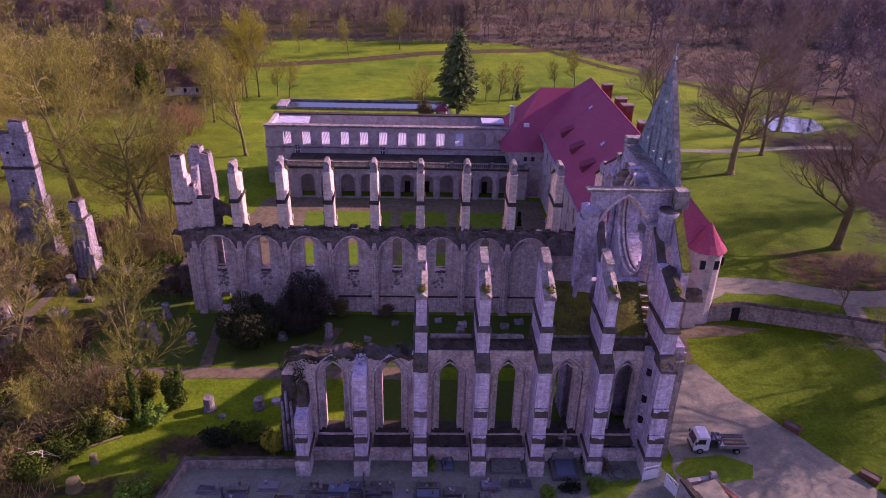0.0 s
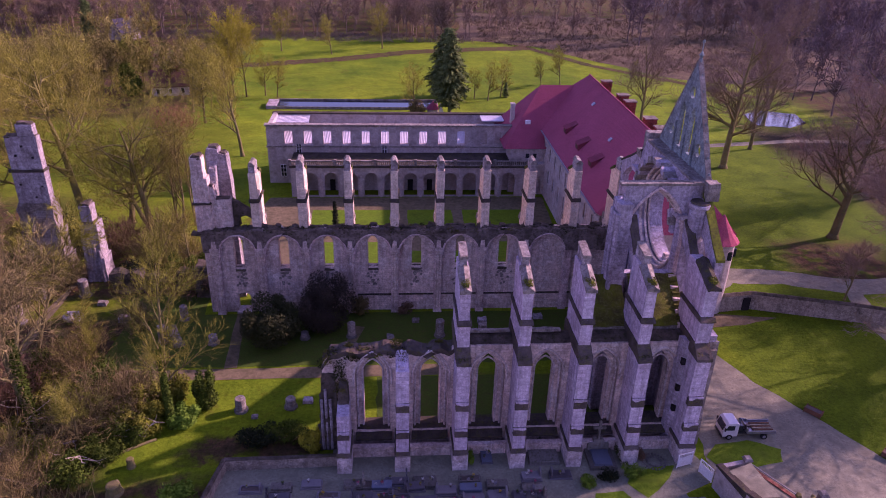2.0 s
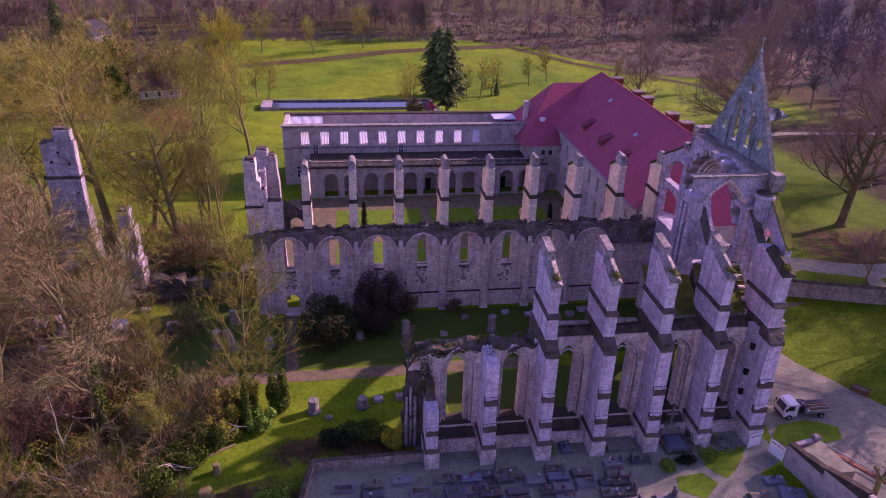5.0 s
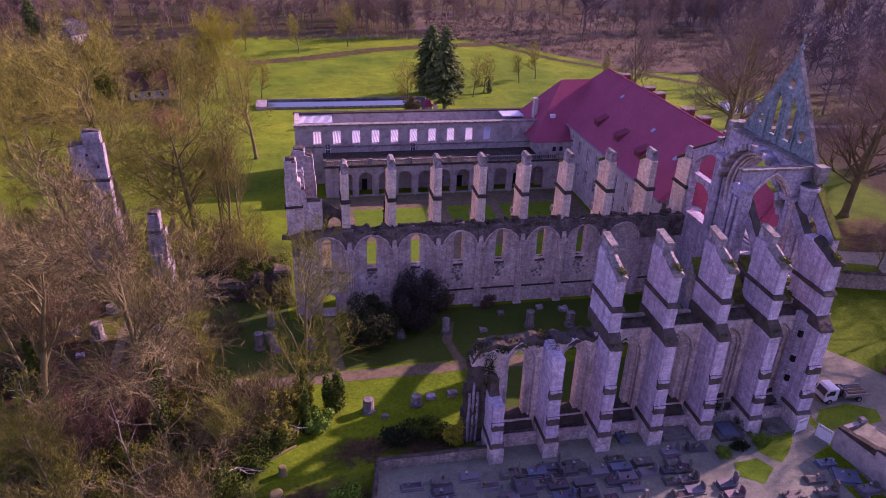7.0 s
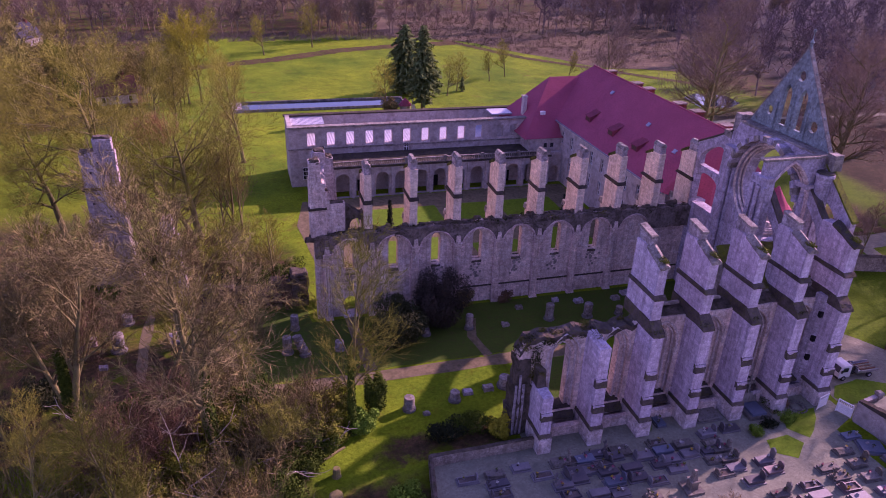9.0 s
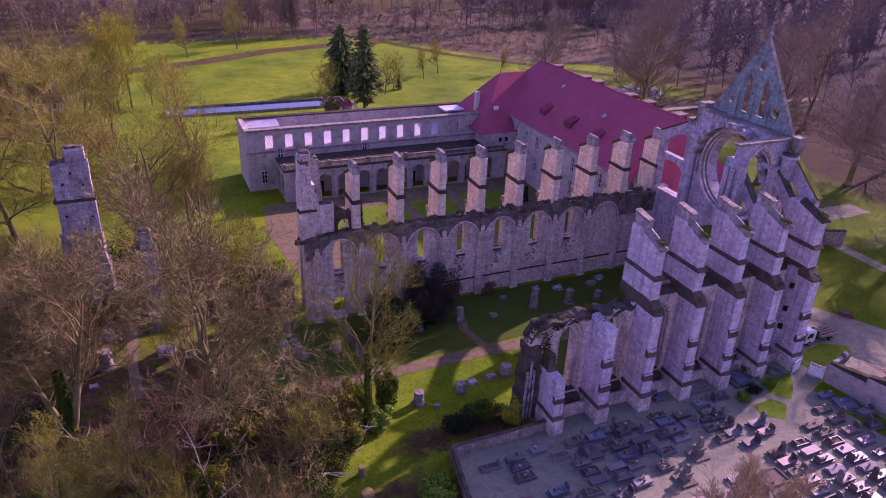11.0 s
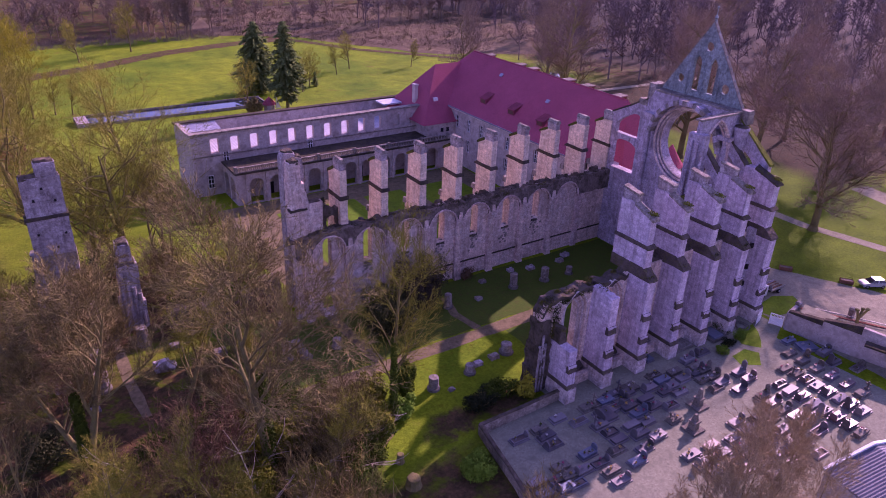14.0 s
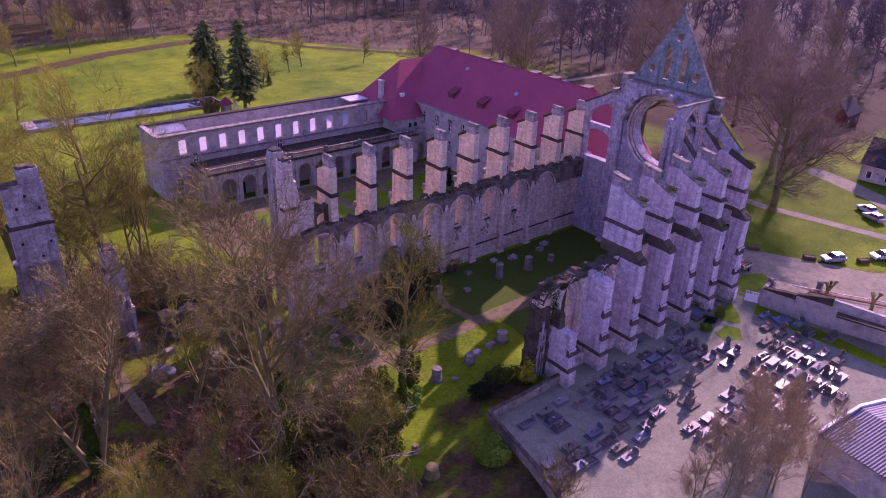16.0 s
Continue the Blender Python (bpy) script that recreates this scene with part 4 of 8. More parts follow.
def high_bay():
    """The one bay of the nave's upper wall that still stands on the north side."""
    root = thing("wall_clerestory", "standing bay of the upper nave wall with a wide pointed opening", "wall", kind="structure")
    arch = (20.8, 3.2, flat(17.9), pointed(3.2, 22.4, 27.95))
    part("wall_core", pierced(Geo(), "y", 65.7, 66.5, 17.2, 24.3, 0, flat(28.2), [arch, (20.8, 2.0, flat(0), pointed(2.0, 8.0, 11.5))]).worn(0.04), STONE_WEST, root)
    for half, at, r in ((3.2, 65.6, 0.17), (3.1, 65.85, 0.15), (2.95, 66.2, 0.14)):
        part("arch_moulding", moulding(Geo(), "y", at, 20.8, half, 17.9, 22.4, 22.4 + half * 1.72, r), STONE_PINK, root)
    part("coping", Geo().box(16.6, 24.4, 65.5, 66.6, 28.2, 28.45).cut(0.7).worn(0.05), STONE_OLD, root)
    g = Geo().box(16.4, 18.0, 64.6, 67.2, 0, 26.4, 0.1)
    for dy in (64.4, 65.4, 66.4):
        g.tube([(16.3, dy, 1), (16.3, dy, 25.5)], 0.28, 7)
    part("nave_pier", g.cut(1.0).worn(0.08), STONE_WEST, root)
    for x in (18.3, 24.3):
        g = Geo().prism([(62.2, 21.4), (65.6, 24.6), (65.6, 24.95), (62.2, 21.75)], "x", x - 0.42, x + 0.42)
        part("flying_arm", g.cut(0.6).worn(0.05), CRUST, root, "sloping arm of a flying buttress")
        g = Geo().prism([(62.2, 18.2), (63.3, 20.6), (65.6, 22.6), (65.6, 24.6), (62.2, 21.4)], "x", x - 0.34, x + 0.34)
        part("flying_arch", g.cut(0.8).worn(0.04), STONE_WEST, root)
    for i in range(9):
        y = 60.9 + 0.55 * i
        part("stair_step", Geo().box(23.3, 24.15, y, y + 0.5, 13.6, 14.35 + 0.43 * i, 0.03).worn(0.04), MOSS if i % 2 else STONE, root, "mossy stone step against the front")
    for x0, x1 in ((12.6, 17.9), (18.7, 24.2)):
        g = Geo().prism([(60.9, 12.8), (65.7, 12.8), (65.7, 17.6), (60.9, 13.8)], "x", x0, x1)
        part("aisle_roof", g, STONE_OLD, root)
        g = Geo()
        for i in range(12):
            for j in range(10):
                xa, xb = x0 + (x1 - x0) * i / 12, x0 + (x1 - x0) * (i + 1) / 12
                ya, yb = 60.9 + 4.78 * j / 10, 60.9 + 4.78 * (j + 1) / 10
                h = lambda x, y: 13.95 + 0.2 * (noise.noise((x * 0.8, y * 0.8, 4)) + 0.6) + 0.79 * (y - 60.9)
                g.face([(xa, ya, h(xa, ya)), (xb, ya, h(xb, ya)), (xb, yb, h(xb, yb)), (xa, yb, h(xa, yb))])
        part("roof_growth", g, ROOF_MOSS, root, "moss and earth over the aisle vault")


north_wall()
for i, x in enumerate(NEAR):
    buttress(x, 0.66 if i else 0.62, tall=i > 1, low=12.4 if i else 7.2)
buttress(24.4, 0.78, crown=False, label="corner buttress pier of the church front with a dark sloping head")
for i, x in enumerate(FAR):
    far_pier(x, 0.6, 0.35 if i == 0 else 0.0)
far_pier(24.75, 0.75)
south_wall()
stub_tower()
facade()
high_bay()


# ---- abbey buildings beyond the cloister ----
TILE = Nodes("red tile roof", 0.85)
_w = TILE.add("ShaderNodeTexWave", Scale=3.2, Distortion=1.2, Detail=2.0)
_w.bands_direction = "Z"
TILE.link(TILE.pos, _w.inputs["Vector"])
_c = TILE.mix(TILE.ramp(TILE.noise(0.25, 6, 0.7), 0.35, 0.7), (0.47, 0.105, 0.15), (0.36, 0.08, 0.115))
_c = TILE.mix(TILE.ramp(TILE.noise(5, 4), 0.45, 0.75), _c, (0.24, 0.06, 0.08))
TILE.colour(TILE.mix(0.25, _c, _w.outputs["Color"], "MULTIPLY"))
TILE.bump(_w.outputs["Fac"], 0.4, 0.04)
TILE = TILE.mat
SLATE = blotched("dark slate", (0.05, 0.05, 0.06), (0.035, 0.035, 0.045), (0.07, 0.065, 0.07), 0.3, 3, 0.85)
BRICK = ashlar("red brick", (0.30, 0.12, 0.08), (0.12, 0.06, 0.045), 0.075, 0.22, 0.3)
SHEETING = blotched("white corrugated sheeting", (0.52, 0.51, 0.53), (0.43, 0.42, 0.45), None, 0.5, 3, 0.45, 0)
G_LIGHT = blotched("grey roof glass", (0.30, 0.31, 0.36), (0.24, 0.25, 0.3), None, 1, 3, 0.3, 0)
WHITE = blotched("white paint", (0.80, 0.79, 0.77), (0.70, 0.69, 0.67), None, 0.6, 4, 0.6, 0.05)
GLASS = Nodes("window glass", 0.05)
GLASS.colour((0.02, 0.022, 0.026))
GLASS.bsdf.inputs["Specular IOR Level"].default_value = 0.6
GLASS = GLASS.mat
STEEL_GREY = blotched("weathered zinc", (0.20, 0.20, 0.22), (0.14, 0.14, 0.16), None, 0.8, 4, 0.5, 0)
# Darker copy of the roof tiles; the dormers' shadow is in this colour.
TILE_SHADED = blotched("shadow-darkened red tiles", (0.30, 0.062, 0.085), (0.21, 0.05, 0.065), (0.16, 0.05, 0.055), 0.6, 3, 0.9, 0.3)
TILE_OLD = blotched("old brown roof tiles", (0.17, 0.075, 0.055), (0.11, 0.055, 0.045), (0.10, 0.085, 0.04), 0.5, 3, 0.9, 0.3)


def refectory():
    root = thing("roofless_wing", "long roofless stone wing with white sheeting inside its walls", "building", at=(-6, 145, 0))
    mids = [-27.9 + 3.93 * i for i in range(10)]
    extra = [12.2, 15.2]
    holes = [(m, 0.82, flat(8.35), (lambda d: 11.0 + 0.25 * math.sqrt(max(1 - (d / 0.82) ** 2, 0)))) for m in mids]
    holes += [(m, 0.7, flat(8.6), flat(11.0)) for m in extra]
    front = part("wall_front", pierced(Geo(), "y", 139.5, 140.4, -32.3, 19.5, -0.3, flat(12.2), holes), PLASTER, None)
    adopt(front, root)
    adopt(part("wall_back", Geo().box(-32.3, 19.5, 150.4, 151.3, -1, 11.6), PLASTER, None), root)
    adopt(part("wall_end", Geo().box(-32.3, -31.4, 140.4, 150.4, -1, 11.9), PLASTER, None), root)
    adopt(part("wall_end", Geo().box(18.6, 19.5, 140.4, 150.4, -1, 11.9), PLASTER, None), root)
    adopt(part("cornice", Geo().box(-32.6, 19.7, 139.2, 140.6, 12.2, 12.5).box(-32.6, 19.7, 139.35, 139.5, 7.7, 7.95), STONE_OLD, None), root)
    adopt(part("cornice", Geo().box(-32.6, 19.7, 150.2, 151.5, 11.6, 11.9), WEATHERED, None), root)
    for m in mids:
        adopt(part("window_sill", Geo().box(m - 0.95, m + 0.95, 139.3, 139.6, 8.1, 8.35), STONE_PALE, None), root)
    for m in extra:
        adopt(part("window_sheet", Geo().box(m - 0.75, m + 0.75, 140.0, 140.1, 8.5, 11.2), PLASTER, None), root)
    for m in (-25.9, -8.4, 18.0):
        adopt(part("window", Geo().box(m - 0.55, m + 0.55, 139.42, 139.52, 6.4, 8.3), GLASS, None, "small dark casement"), root)
        g = Geo()
        for dx in (-0.55, -0.05, 0.45):
            g.box(m + dx, m + dx + 0.1, 139.36, 139.46, 6.4, 8.3)
        g.box(m - 0.55, m + 0.55, 139.36, 139.46, 7.3, 7.4)
        adopt(part("window_frame", g, WHITE, None), root)
    g = Geo()
    n = 60
    for i in range(n):
        xa, xb = -31.4 + 7.0 * i / n, -31.4 + 7.0 * (i + 1) / n
        za, zb = (11.4, 11.5) if i % 2 else (11.5, 11.4)
        g.face([(xa, 146.4, za - 0.6), (xb, 146.4, zb - 0.6), (xb, 150.4, zb), (xa, 150.4, za)])
    adopt(part("roof_sheet", g, SHEETING, None, "white corrugated roof sheets"), root)
    for k in range(11):
        x0, x1 = -31.4 + 4.55 * k, -31.4 + 4.55 * (k + 1)
        g, n = Geo(), 16
        for i in range(n):
            xa, xb = x0 + (x1 - x0) * i / n, x0 + (x1 - x0) * (i + 1) / n
            za, zb = (0.0, 0.07) if i % 2 else (0.07, 0.0)
            g.face([(xa, 140.4, 8.0 + za), (xb, 140.4, 8.0 + zb), (xb, 150.4, 8.5 + zb), (xa, 150.4, 8.5 + za)])
        adopt(part("roof_sheet", g, SHEETING, None, "white corrugated roof sheets"), root)
    adopt(part("roof_hatch", Geo().box(12.5, 18.0, 146.0, 150.2, 11.3, 11.6), SHEETING, None, "pale sheeting over the end bay"), root)
    # ground floor and lean-to terrace over the cloister walk
    gal = thing("cloister_gallery", "cloister walk with round arches under a terrace with balustrade", "arcade", at=(-4, 135, 0))
    centres = [-22.9 + 3.95 * i for i in range(11)]
    holes = [(c, 1.35, flat(0.02), rounded(1.35, 3.7)) for c in centres]
    adopt(part("arcade_wall", pierced(Geo(), "y", 131.5, 132.4, -26.8, 20.8, 0, flat(6.2), holes), PLASTER, None), gal)
    adopt(part("arcade_end", pierced(Geo(), "x", -26.8, -25.9, 132.4, 139.5, 0, flat(6.2), [(134.0, 1.3, flat(0.02), rounded(1.3, 3.7)), (137.4, 1.3, flat(0.02), rounded(1.3, 3.7))]), PLASTER, None), gal)
    adopt(part("terrace", Geo().box(-27.0, 21.0, 131.2, 139.4, 6.2, 6.6), WEATHERED, None), gal)
    adopt(part("back_wall", Geo().box(-25.9, 20.8, 135.0, 135.5, 0, 6.2), PLASTER, None), gal)
    for c in centres:
        if int(c) % 3 == 0:
            adopt(part("door_opening", Geo().box(c - 0.55, c + 0.55, 134.94, 135.0, 0, 2.4), DARK, None), gal)
        g = Geo().box(c - 2.2, c - 1.75, 131.2, 131.6, 0, 6.1, 0.02).box(c - 2.3, c - 1.65, 131.1, 131.6, 3.5, 3.75)
        adopt(part("pilaster", g, PLASTER, None), gal)
    g = Geo().box(-27, 20.8, 131.25, 131.6, 7.45, 7.65).box(-27, 20.8, 131.25, 131.6, 6.6, 6.75)
    adopt(part("balustrade_rail", g, STONE_OLD, None), gal)
    for i in range(118):
        x = -26.8 + 0.4 * i
        adopt(part("baluster", Geo().lathe(x, 131.42, [(0.07, 6.75), (0.12, 6.9), (0.06, 7.2), (0.09, 7.45)], 5), STONE_OLD, None), gal)
    for x in (-26.8, -18, -10.1, -2.2, 5.7, 13.6, 20.4):
        adopt(part("balustrade_post", Geo().box(x - 0.3, x + 0.3, 131.15, 131.7, 6.6, 7.9, 0.04), STONE_OLD, None), gal)
    # lower part of the wing at its end, with a window
    adopt(part("window", Geo().box(-29.9, -28.7, 139.4, 139.5, 1.4, 4.0), GLASS, None), root)
    g = Geo()
    for dx in (0, 0.55, 1.1):
        g.box(-29.9 + dx, -29.82 + dx, 139.32, 139.44, 1.4, 4.0)
    for z in (1.4, 2.3, 3.2, 3.95):
        g.box(-29.9, -28.72, 139.32, 139.44, z, z + 0.08)
    adopt(part("window_frame", g, WHITE, None), root)


def hip_roof(geo, x0, x1, y0, y1, z0, z1, in0, in1, over=0.5, axis="y"):
    """A hipped roof; in0 and in1 are how far the ridge ends stand in from the ends."""
    a = [(x0 - over, y0 - over, z0), (x1 + over, y0 - over, z0), (x1 + over, y1 + over, z0), (x0 - over, y1 + over, z0)]
    if axis == "y":
        r0, r1 = ((x0 + x1) / 2, y0 + in0, z1), ((x0 + x1) / 2, y1 - in1, z1)
        geo.face([a[0], a[1], r0]), geo.face([a[1], a[2], r1, r0]), geo.face([a[2], a[3], r1]), geo.face([a[3], a[0], r0, r1])
    else:
        r0, r1 = (x0 + in0, (y0 + y1) / 2, z1), (x1 - in1, (y0 + y1) / 2, z1)
        geo.face([a[0], a[1], r1, r0]), geo.face([a[1], a[2], r1]), geo.face([a[2], a[3], r0, r1]), geo.face([a[3], a[0], r0])
    geo.face([a[3], a[2], a[1], a[0]])
    return geo


def abbey_house():
    root = thing("abbey_house", "long pale abbey house under a steep red tile roof", "house", at=(34, 118, 0))

    def p(n, g, m, lab="", under=None):
        return adopt(part(n, g, m, None, lab), under or root)

    holes = []
    for i in range(9):
        y = 97.3 + 4.5 * i
        holes.append((y, 0.62, flat(8.2), flat(10.9)))
        holes.append((y, 0.62, flat(3.6), flat(6.4)))
    p("wall", pierced(Geo(), "x", 24.0, 24.8, 93.7, 136.4, 0, flat(12.6), holes, 3.0, 2), PLASTER)
    p("wall", Geo().box(24.8, 28.4, 93.7, 94.4, 0, 12.6), PLASTER)
    p("wall", Geo().box(27.9, 28.4, 88.4, 93.7, 0, 11.9), PLASTER)
    p("wall", Geo().box(28.4, 41.4, 87.9, 88.4, 0, 11.9), PLASTER)
    p("wall", Geo().box(41.4, 42.0, 88.4, 150, -1, 12.2), PLASTER)
    p("wall", Geo().box(24.8, 41.4, 149.2, 150, -1, 12.6), PLASTER)
    for x, z in ((31.0, 8.6), (34.5, 8.6), (31.0, 3.8), (34.5, 3.8)):
        w = p("window", Geo().box(x - 0.5, x + 0.5, 87.8, 87.9, z, z + 1.9), GLASS)
        part("window_frame", Geo().box(x - 0.6, x - 0.48, 87.76, 87.86, z - 0.1, z + 2.0).box(x + 0.48, x + 0.6, 87.76, 87.86, z - 0.1, z + 2.0).box(x - 0.04, x + 0.04, 87.76, 87.86, z, z + 1.9), WHITE, w)
    p("cornice", Geo().box(23.6, 24.4, 94.2, 136.4, 12.1, 12.5), STONE_PALE)
    for m, h, lo, hi in holes:
        w = p("window", Geo().box(24.35, 24.45, m - 0.62, m + 0.62, lo(0), hi(0)), GLASS)
        g = Geo()
        for d in (-0.62, -0.04, 0.54):
            g.box(24.26, 24.36, m + d, m + d + 0.08, lo(0), hi(0))
        for z in (0, 0.85, 1.7, 2.55):
            g.box(24.26, 24.36, m - 0.6, m + 0.6, lo(0) + z, lo(0) + z + 0.07)
        fr = part("window_frame", g, WHITE, w)
    near, far_end = (33.2, 93.4, 22.6), (33.6, 141.4, 22.7)
    a, b, c, d, e = (23.5, 94.2, 12.6), (27.6, 87.5, 12.0), (42.5, 87.5, 12.0), (42.5, 150.5, 12.2), (23.5, 150.5, 12.6)
    g = Geo()
    for ring in ((a, near, far_end, e), (a, b, near), (b, c, near), (c, d, far_end, near), (d, e, far_end), (e, d, c, b, a)):
        g.face(ring)
    roof = p("roof", g, TILE, "steep red tile roof")
    p("ridge", Geo().tube([near, far_end], 0.16, 6), TILE, "row of round ridge tiles")
    p("gutter", Geo().tube([(23.35, 94.2, 12.55), (23.35, 136.0, 12.55)], 0.14, 6), STEEL_GREY, "grey gutter along the eaves")
    for y in (108, 117, 126.5):
        z = 15.0
        x = 23.5 + (z - 12.6) * 0.99
        g = Geo().prism([(x - 0.1, z), (x - 0.1, z + 1.0), (x + 2.2, z + 2.0), (x + 2.2, z)], "y", y - 1.0, y + 1.0)
        d = part("dormer", g, TILE_SHADED, roof, "low shed dormer with its shadow in the tile colour")
        part("dormer_roof", Geo().hexa([(x - 0.25, y - 1.15, z + 0.94), (x + 2.3, y - 1.15, z + 2.06), (x + 2.3, y + 1.15, z + 2.06), (x - 0.25, y + 1.15, z + 0.94)],
                                       [(x - 0.25, y - 1.15, z + 1.04), (x + 2.3, y - 1.15, z + 2.16), (x + 2.3, y + 1.15, z + 2.16), (x - 0.25, y + 1.15, z + 1.04)]), TILE_SHADED, d)
        part("dormer_window", Geo().box(x - 0.16, x - 0.09, y - 0.7, y + 0.7, z + 0.15, z + 0.85), TILE_OLD, d)
    for y, z in ((110, 18.5), (127, 20.0), (99, 17.2)):
        x = 23.5 + (z - 12.6) * 0.975
        g = Geo().hexa([(x, y, z + 0.02), (x, y + 0.9, z + 0.02), (x + 0.55, y + 0.9, z + 0.55), (x + 0.55, y, z + 0.55)],
                       [(x - 0.08, y, z + 0.12), (x - 0.08, y + 0.9, z + 0.12), (x + 0.47, y + 0.9, z + 0.65), (x + 0.47, y, z + 0.65)])
        part("roof_light", g, G_LIGHT, roof, "small skylight")
    for y, s in ((139, 1), (128, 1.4), (123.5, 1.4), (112.5, 1.7), (107, 1.7), (98.5, 1.9)):
        k = 0.5 + 0.2 * s
        g = Geo().box(35.6, 37.5, y - k, y + k, 17, 21.9).box(35.5, 37.6, y - k - 0.1, y + k + 0.1, 21.2, 21.4)
        c = p("chimney", g, BRICK, "broad red brick chimney")
        part("chimney_cap", Geo().box(35.45, 37.65, y - k - 0.15, y + k + 0.15, 21.9, 22.1), STONE_OLD, c)
    # low wing that meets the roofless range
    p("wing_wall", Geo().box(17.0, 24.0, 134.0, 151.0, -1, 9.4), PLASTER)
    p("wing_roof", hip_roof(Geo(), 16.0, 33.0, 134.0, 151.6, 9.4, 20.2, 8.0, 2.0, 0.4, "x"), TILE, "lower hipped red tile roof")
    for y in (137.0,):
        p("wing_window", Geo().box(20.2, 20.9, 133.9, 134.0, 7.4, 8.3), GLASS)
        p("wing_window", Geo().box(21.7, 22.4, 133.9, 134.0, 7.4, 8.3), GLASS)
    p("porch_arch", pierced(Geo(), "y", 132.6, 133.9, 20.9, 24.0, 0, flat(6.6), [(22.4, 1.1, flat(0.02), rounded(1.1, 2.6))]), PLASTER)
    p("chimney", Geo().box(17.9, 18.7, 141.4, 142.6, 12, 16.2).box(17.8, 18.8, 141.3, 142.7, 16.2, 16.5), PLASTER, "pale rendered chimney")
    g = Geo()
    x, z = 20.6, 13.6
    p("dormer", Geo().box(20.2, 21.3, 137.1, 138.0, 13.0, 14.2), WHITE)


def turret():
    root = thing("corner_pavilion", "small round pale pavilion with a flared red tile roof", "pavilion", at=(39.9, 87.6, 0))
    adopt(part("wall", Geo().lathe(39.9, 87.4, [(2.25, 0), (2.25, 11.0), (2.4, 11.1), (2.4, 11.5)], 14), PLASTER, None), root)
    adopt(part("roof", Geo().lathe(39.9, 87.4, [(2.65, 11.4), (2.75, 11.45), (1.9, 12.4), (0.9, 13.9), (0.1, 15.2)], 14), TILE, None, "flared red tile roof"), root)
    for a in (-115, -65, -20):
        x, y = 39.9 + 2.25 * math.cos(radians(a)), 87.4 + 2.25 * math.sin(radians(a))
        adopt(part("window", Geo().box(x - 0.35, x + 0.35, y - 0.12, y + 0.12, 9.0, 10.3), GLASS, None), root)
    lean = thing("porch", "small lean-to porch with a brown tile roof", "porch", at=(38.4, 85.0, 0))
    adopt(part("wall", Geo().box(37.3, 39.2, 84.3, 85.3, 0, 4.4), PLASTER, None), lean)
    adopt(part("roof", Geo().prism([(84.0, 4.4), (85.4, 4.4), (85.4, 6.0)], "x", 37.0, 39.5), RUBBLE, None, "brown tile roof"), lean)


def garden_wall():
    root = thing("garden_wall", "long stone garden wall with a mossy coping and a plank door", "wall", kind="structure")
    pts = [(38.5, 85.8), (46.5, 87.0), (60, 83.2), (65, 81.6)]
    for (x0, y0), (x1, y1) in zip(pts, pts[1:]):
        n = max(int(math.hypot(x1 - x0, y1 - y0) / 1.5), 1)
        d = Vector((x1 - x0, y1 - y0, 0)).normalized()
        q = Vector((-d.y, d.x, 0)) * 0.3
        g, c = Geo(), Geo()
        a, b = Vector((x0, y0, 0)), Vector((x1, y1, 0))
        h = Vector((0, 0, 2.6))
        g.hexa([a - q, b - q, b + q, a + q], [a - q + h, b - q + h, b + q + h, a + q + h])
        k = q * 1.4
        c.hexa([a - k + h, b - k + h, b + k + h, a + k + h], [a - q * 0.3 + h * 1.13, b - q * 0.3 + h * 1.13, b + q * 0.3 + h * 1.13, a + q * 0.3 + h * 1.13])
        part("wall_run", g.cut(0.7).worn(0.08), WALL_RUBBLE, root)
        part("coping", c.cut(0.7).worn(0.06), RUBBLE, root)
    adopt(part("door_opening", Geo().box(45.2, 46.3, 86.3, 86.6, 0, 2.1), DARK, None, "dark plank door"), root)


refectory()
abbey_house()
turret()
garden_wall()


# ---- trees and bushes ----
BARK = blotched("grey brown bark", (0.225, 0.195, 0.08), (0.135, 0.112, 0.05), (0.17, 0.175, 0.036), 0.5, 3, bump=0.6, vary=0.25)
PALE_SHOOT = blotched("pale brown shoots", (0.40, 0.31, 0.17), (0.28, 0.21, 0.12), (0.38, 0.32, 0.14), 0.3, 1.5, bump=0)
PALE_BARK = blotched("pale dead wood", (0.50, 0.43, 0.32), (0.36, 0.30, 0.22), (0.25, 0.21, 0.13), 0.5, 3, bump=0.3)
TWIG = blotched("brown twigs", (0.23, 0.18, 0.06), (0.13, 0.10, 0.045), (0.24, 0.22, 0.045), 0.15, 1.0, bump=0, vary=0.2)
TWIG_GREEN = blotched("mossy yellow green twigs", (0.25, 0.245, 0.03), (0.15, 0.145, 0.026), (0.23, 0.26, 0.028), 0.15, 1.0, bump=0, vary=0.2)
TWIG_OLIVE = blotched("pale olive twigs", (0.33, 0.31, 0.04), (0.21, 0.195, 0.034), (0.33, 0.335, 0.03), 0.15, 1.0, bump=0, vary=0.2)
TWIG_RED = blotched("reddish brown twigs", (0.20, 0.12, 0.065), (0.13, 0.085, 0.05), None, 0.15, 1.0, bump=0, vary=0.15)
IVY = blotched("dark ivy leaves", (0.035, 0.06, 0.008), (0.065, 0.105, 0.01), (0.10, 0.15, 0.012), 0.4, 2.0, 0.95, 0, vary=0.2)
OLIVE = blotched("olive leaves", (0.12, 0.145, 0.012), (0.19, 0.20, 0.018), (0.07, 0.085, 0.01), 0.3, 1.5, 0.95, 0, vary=0.25)
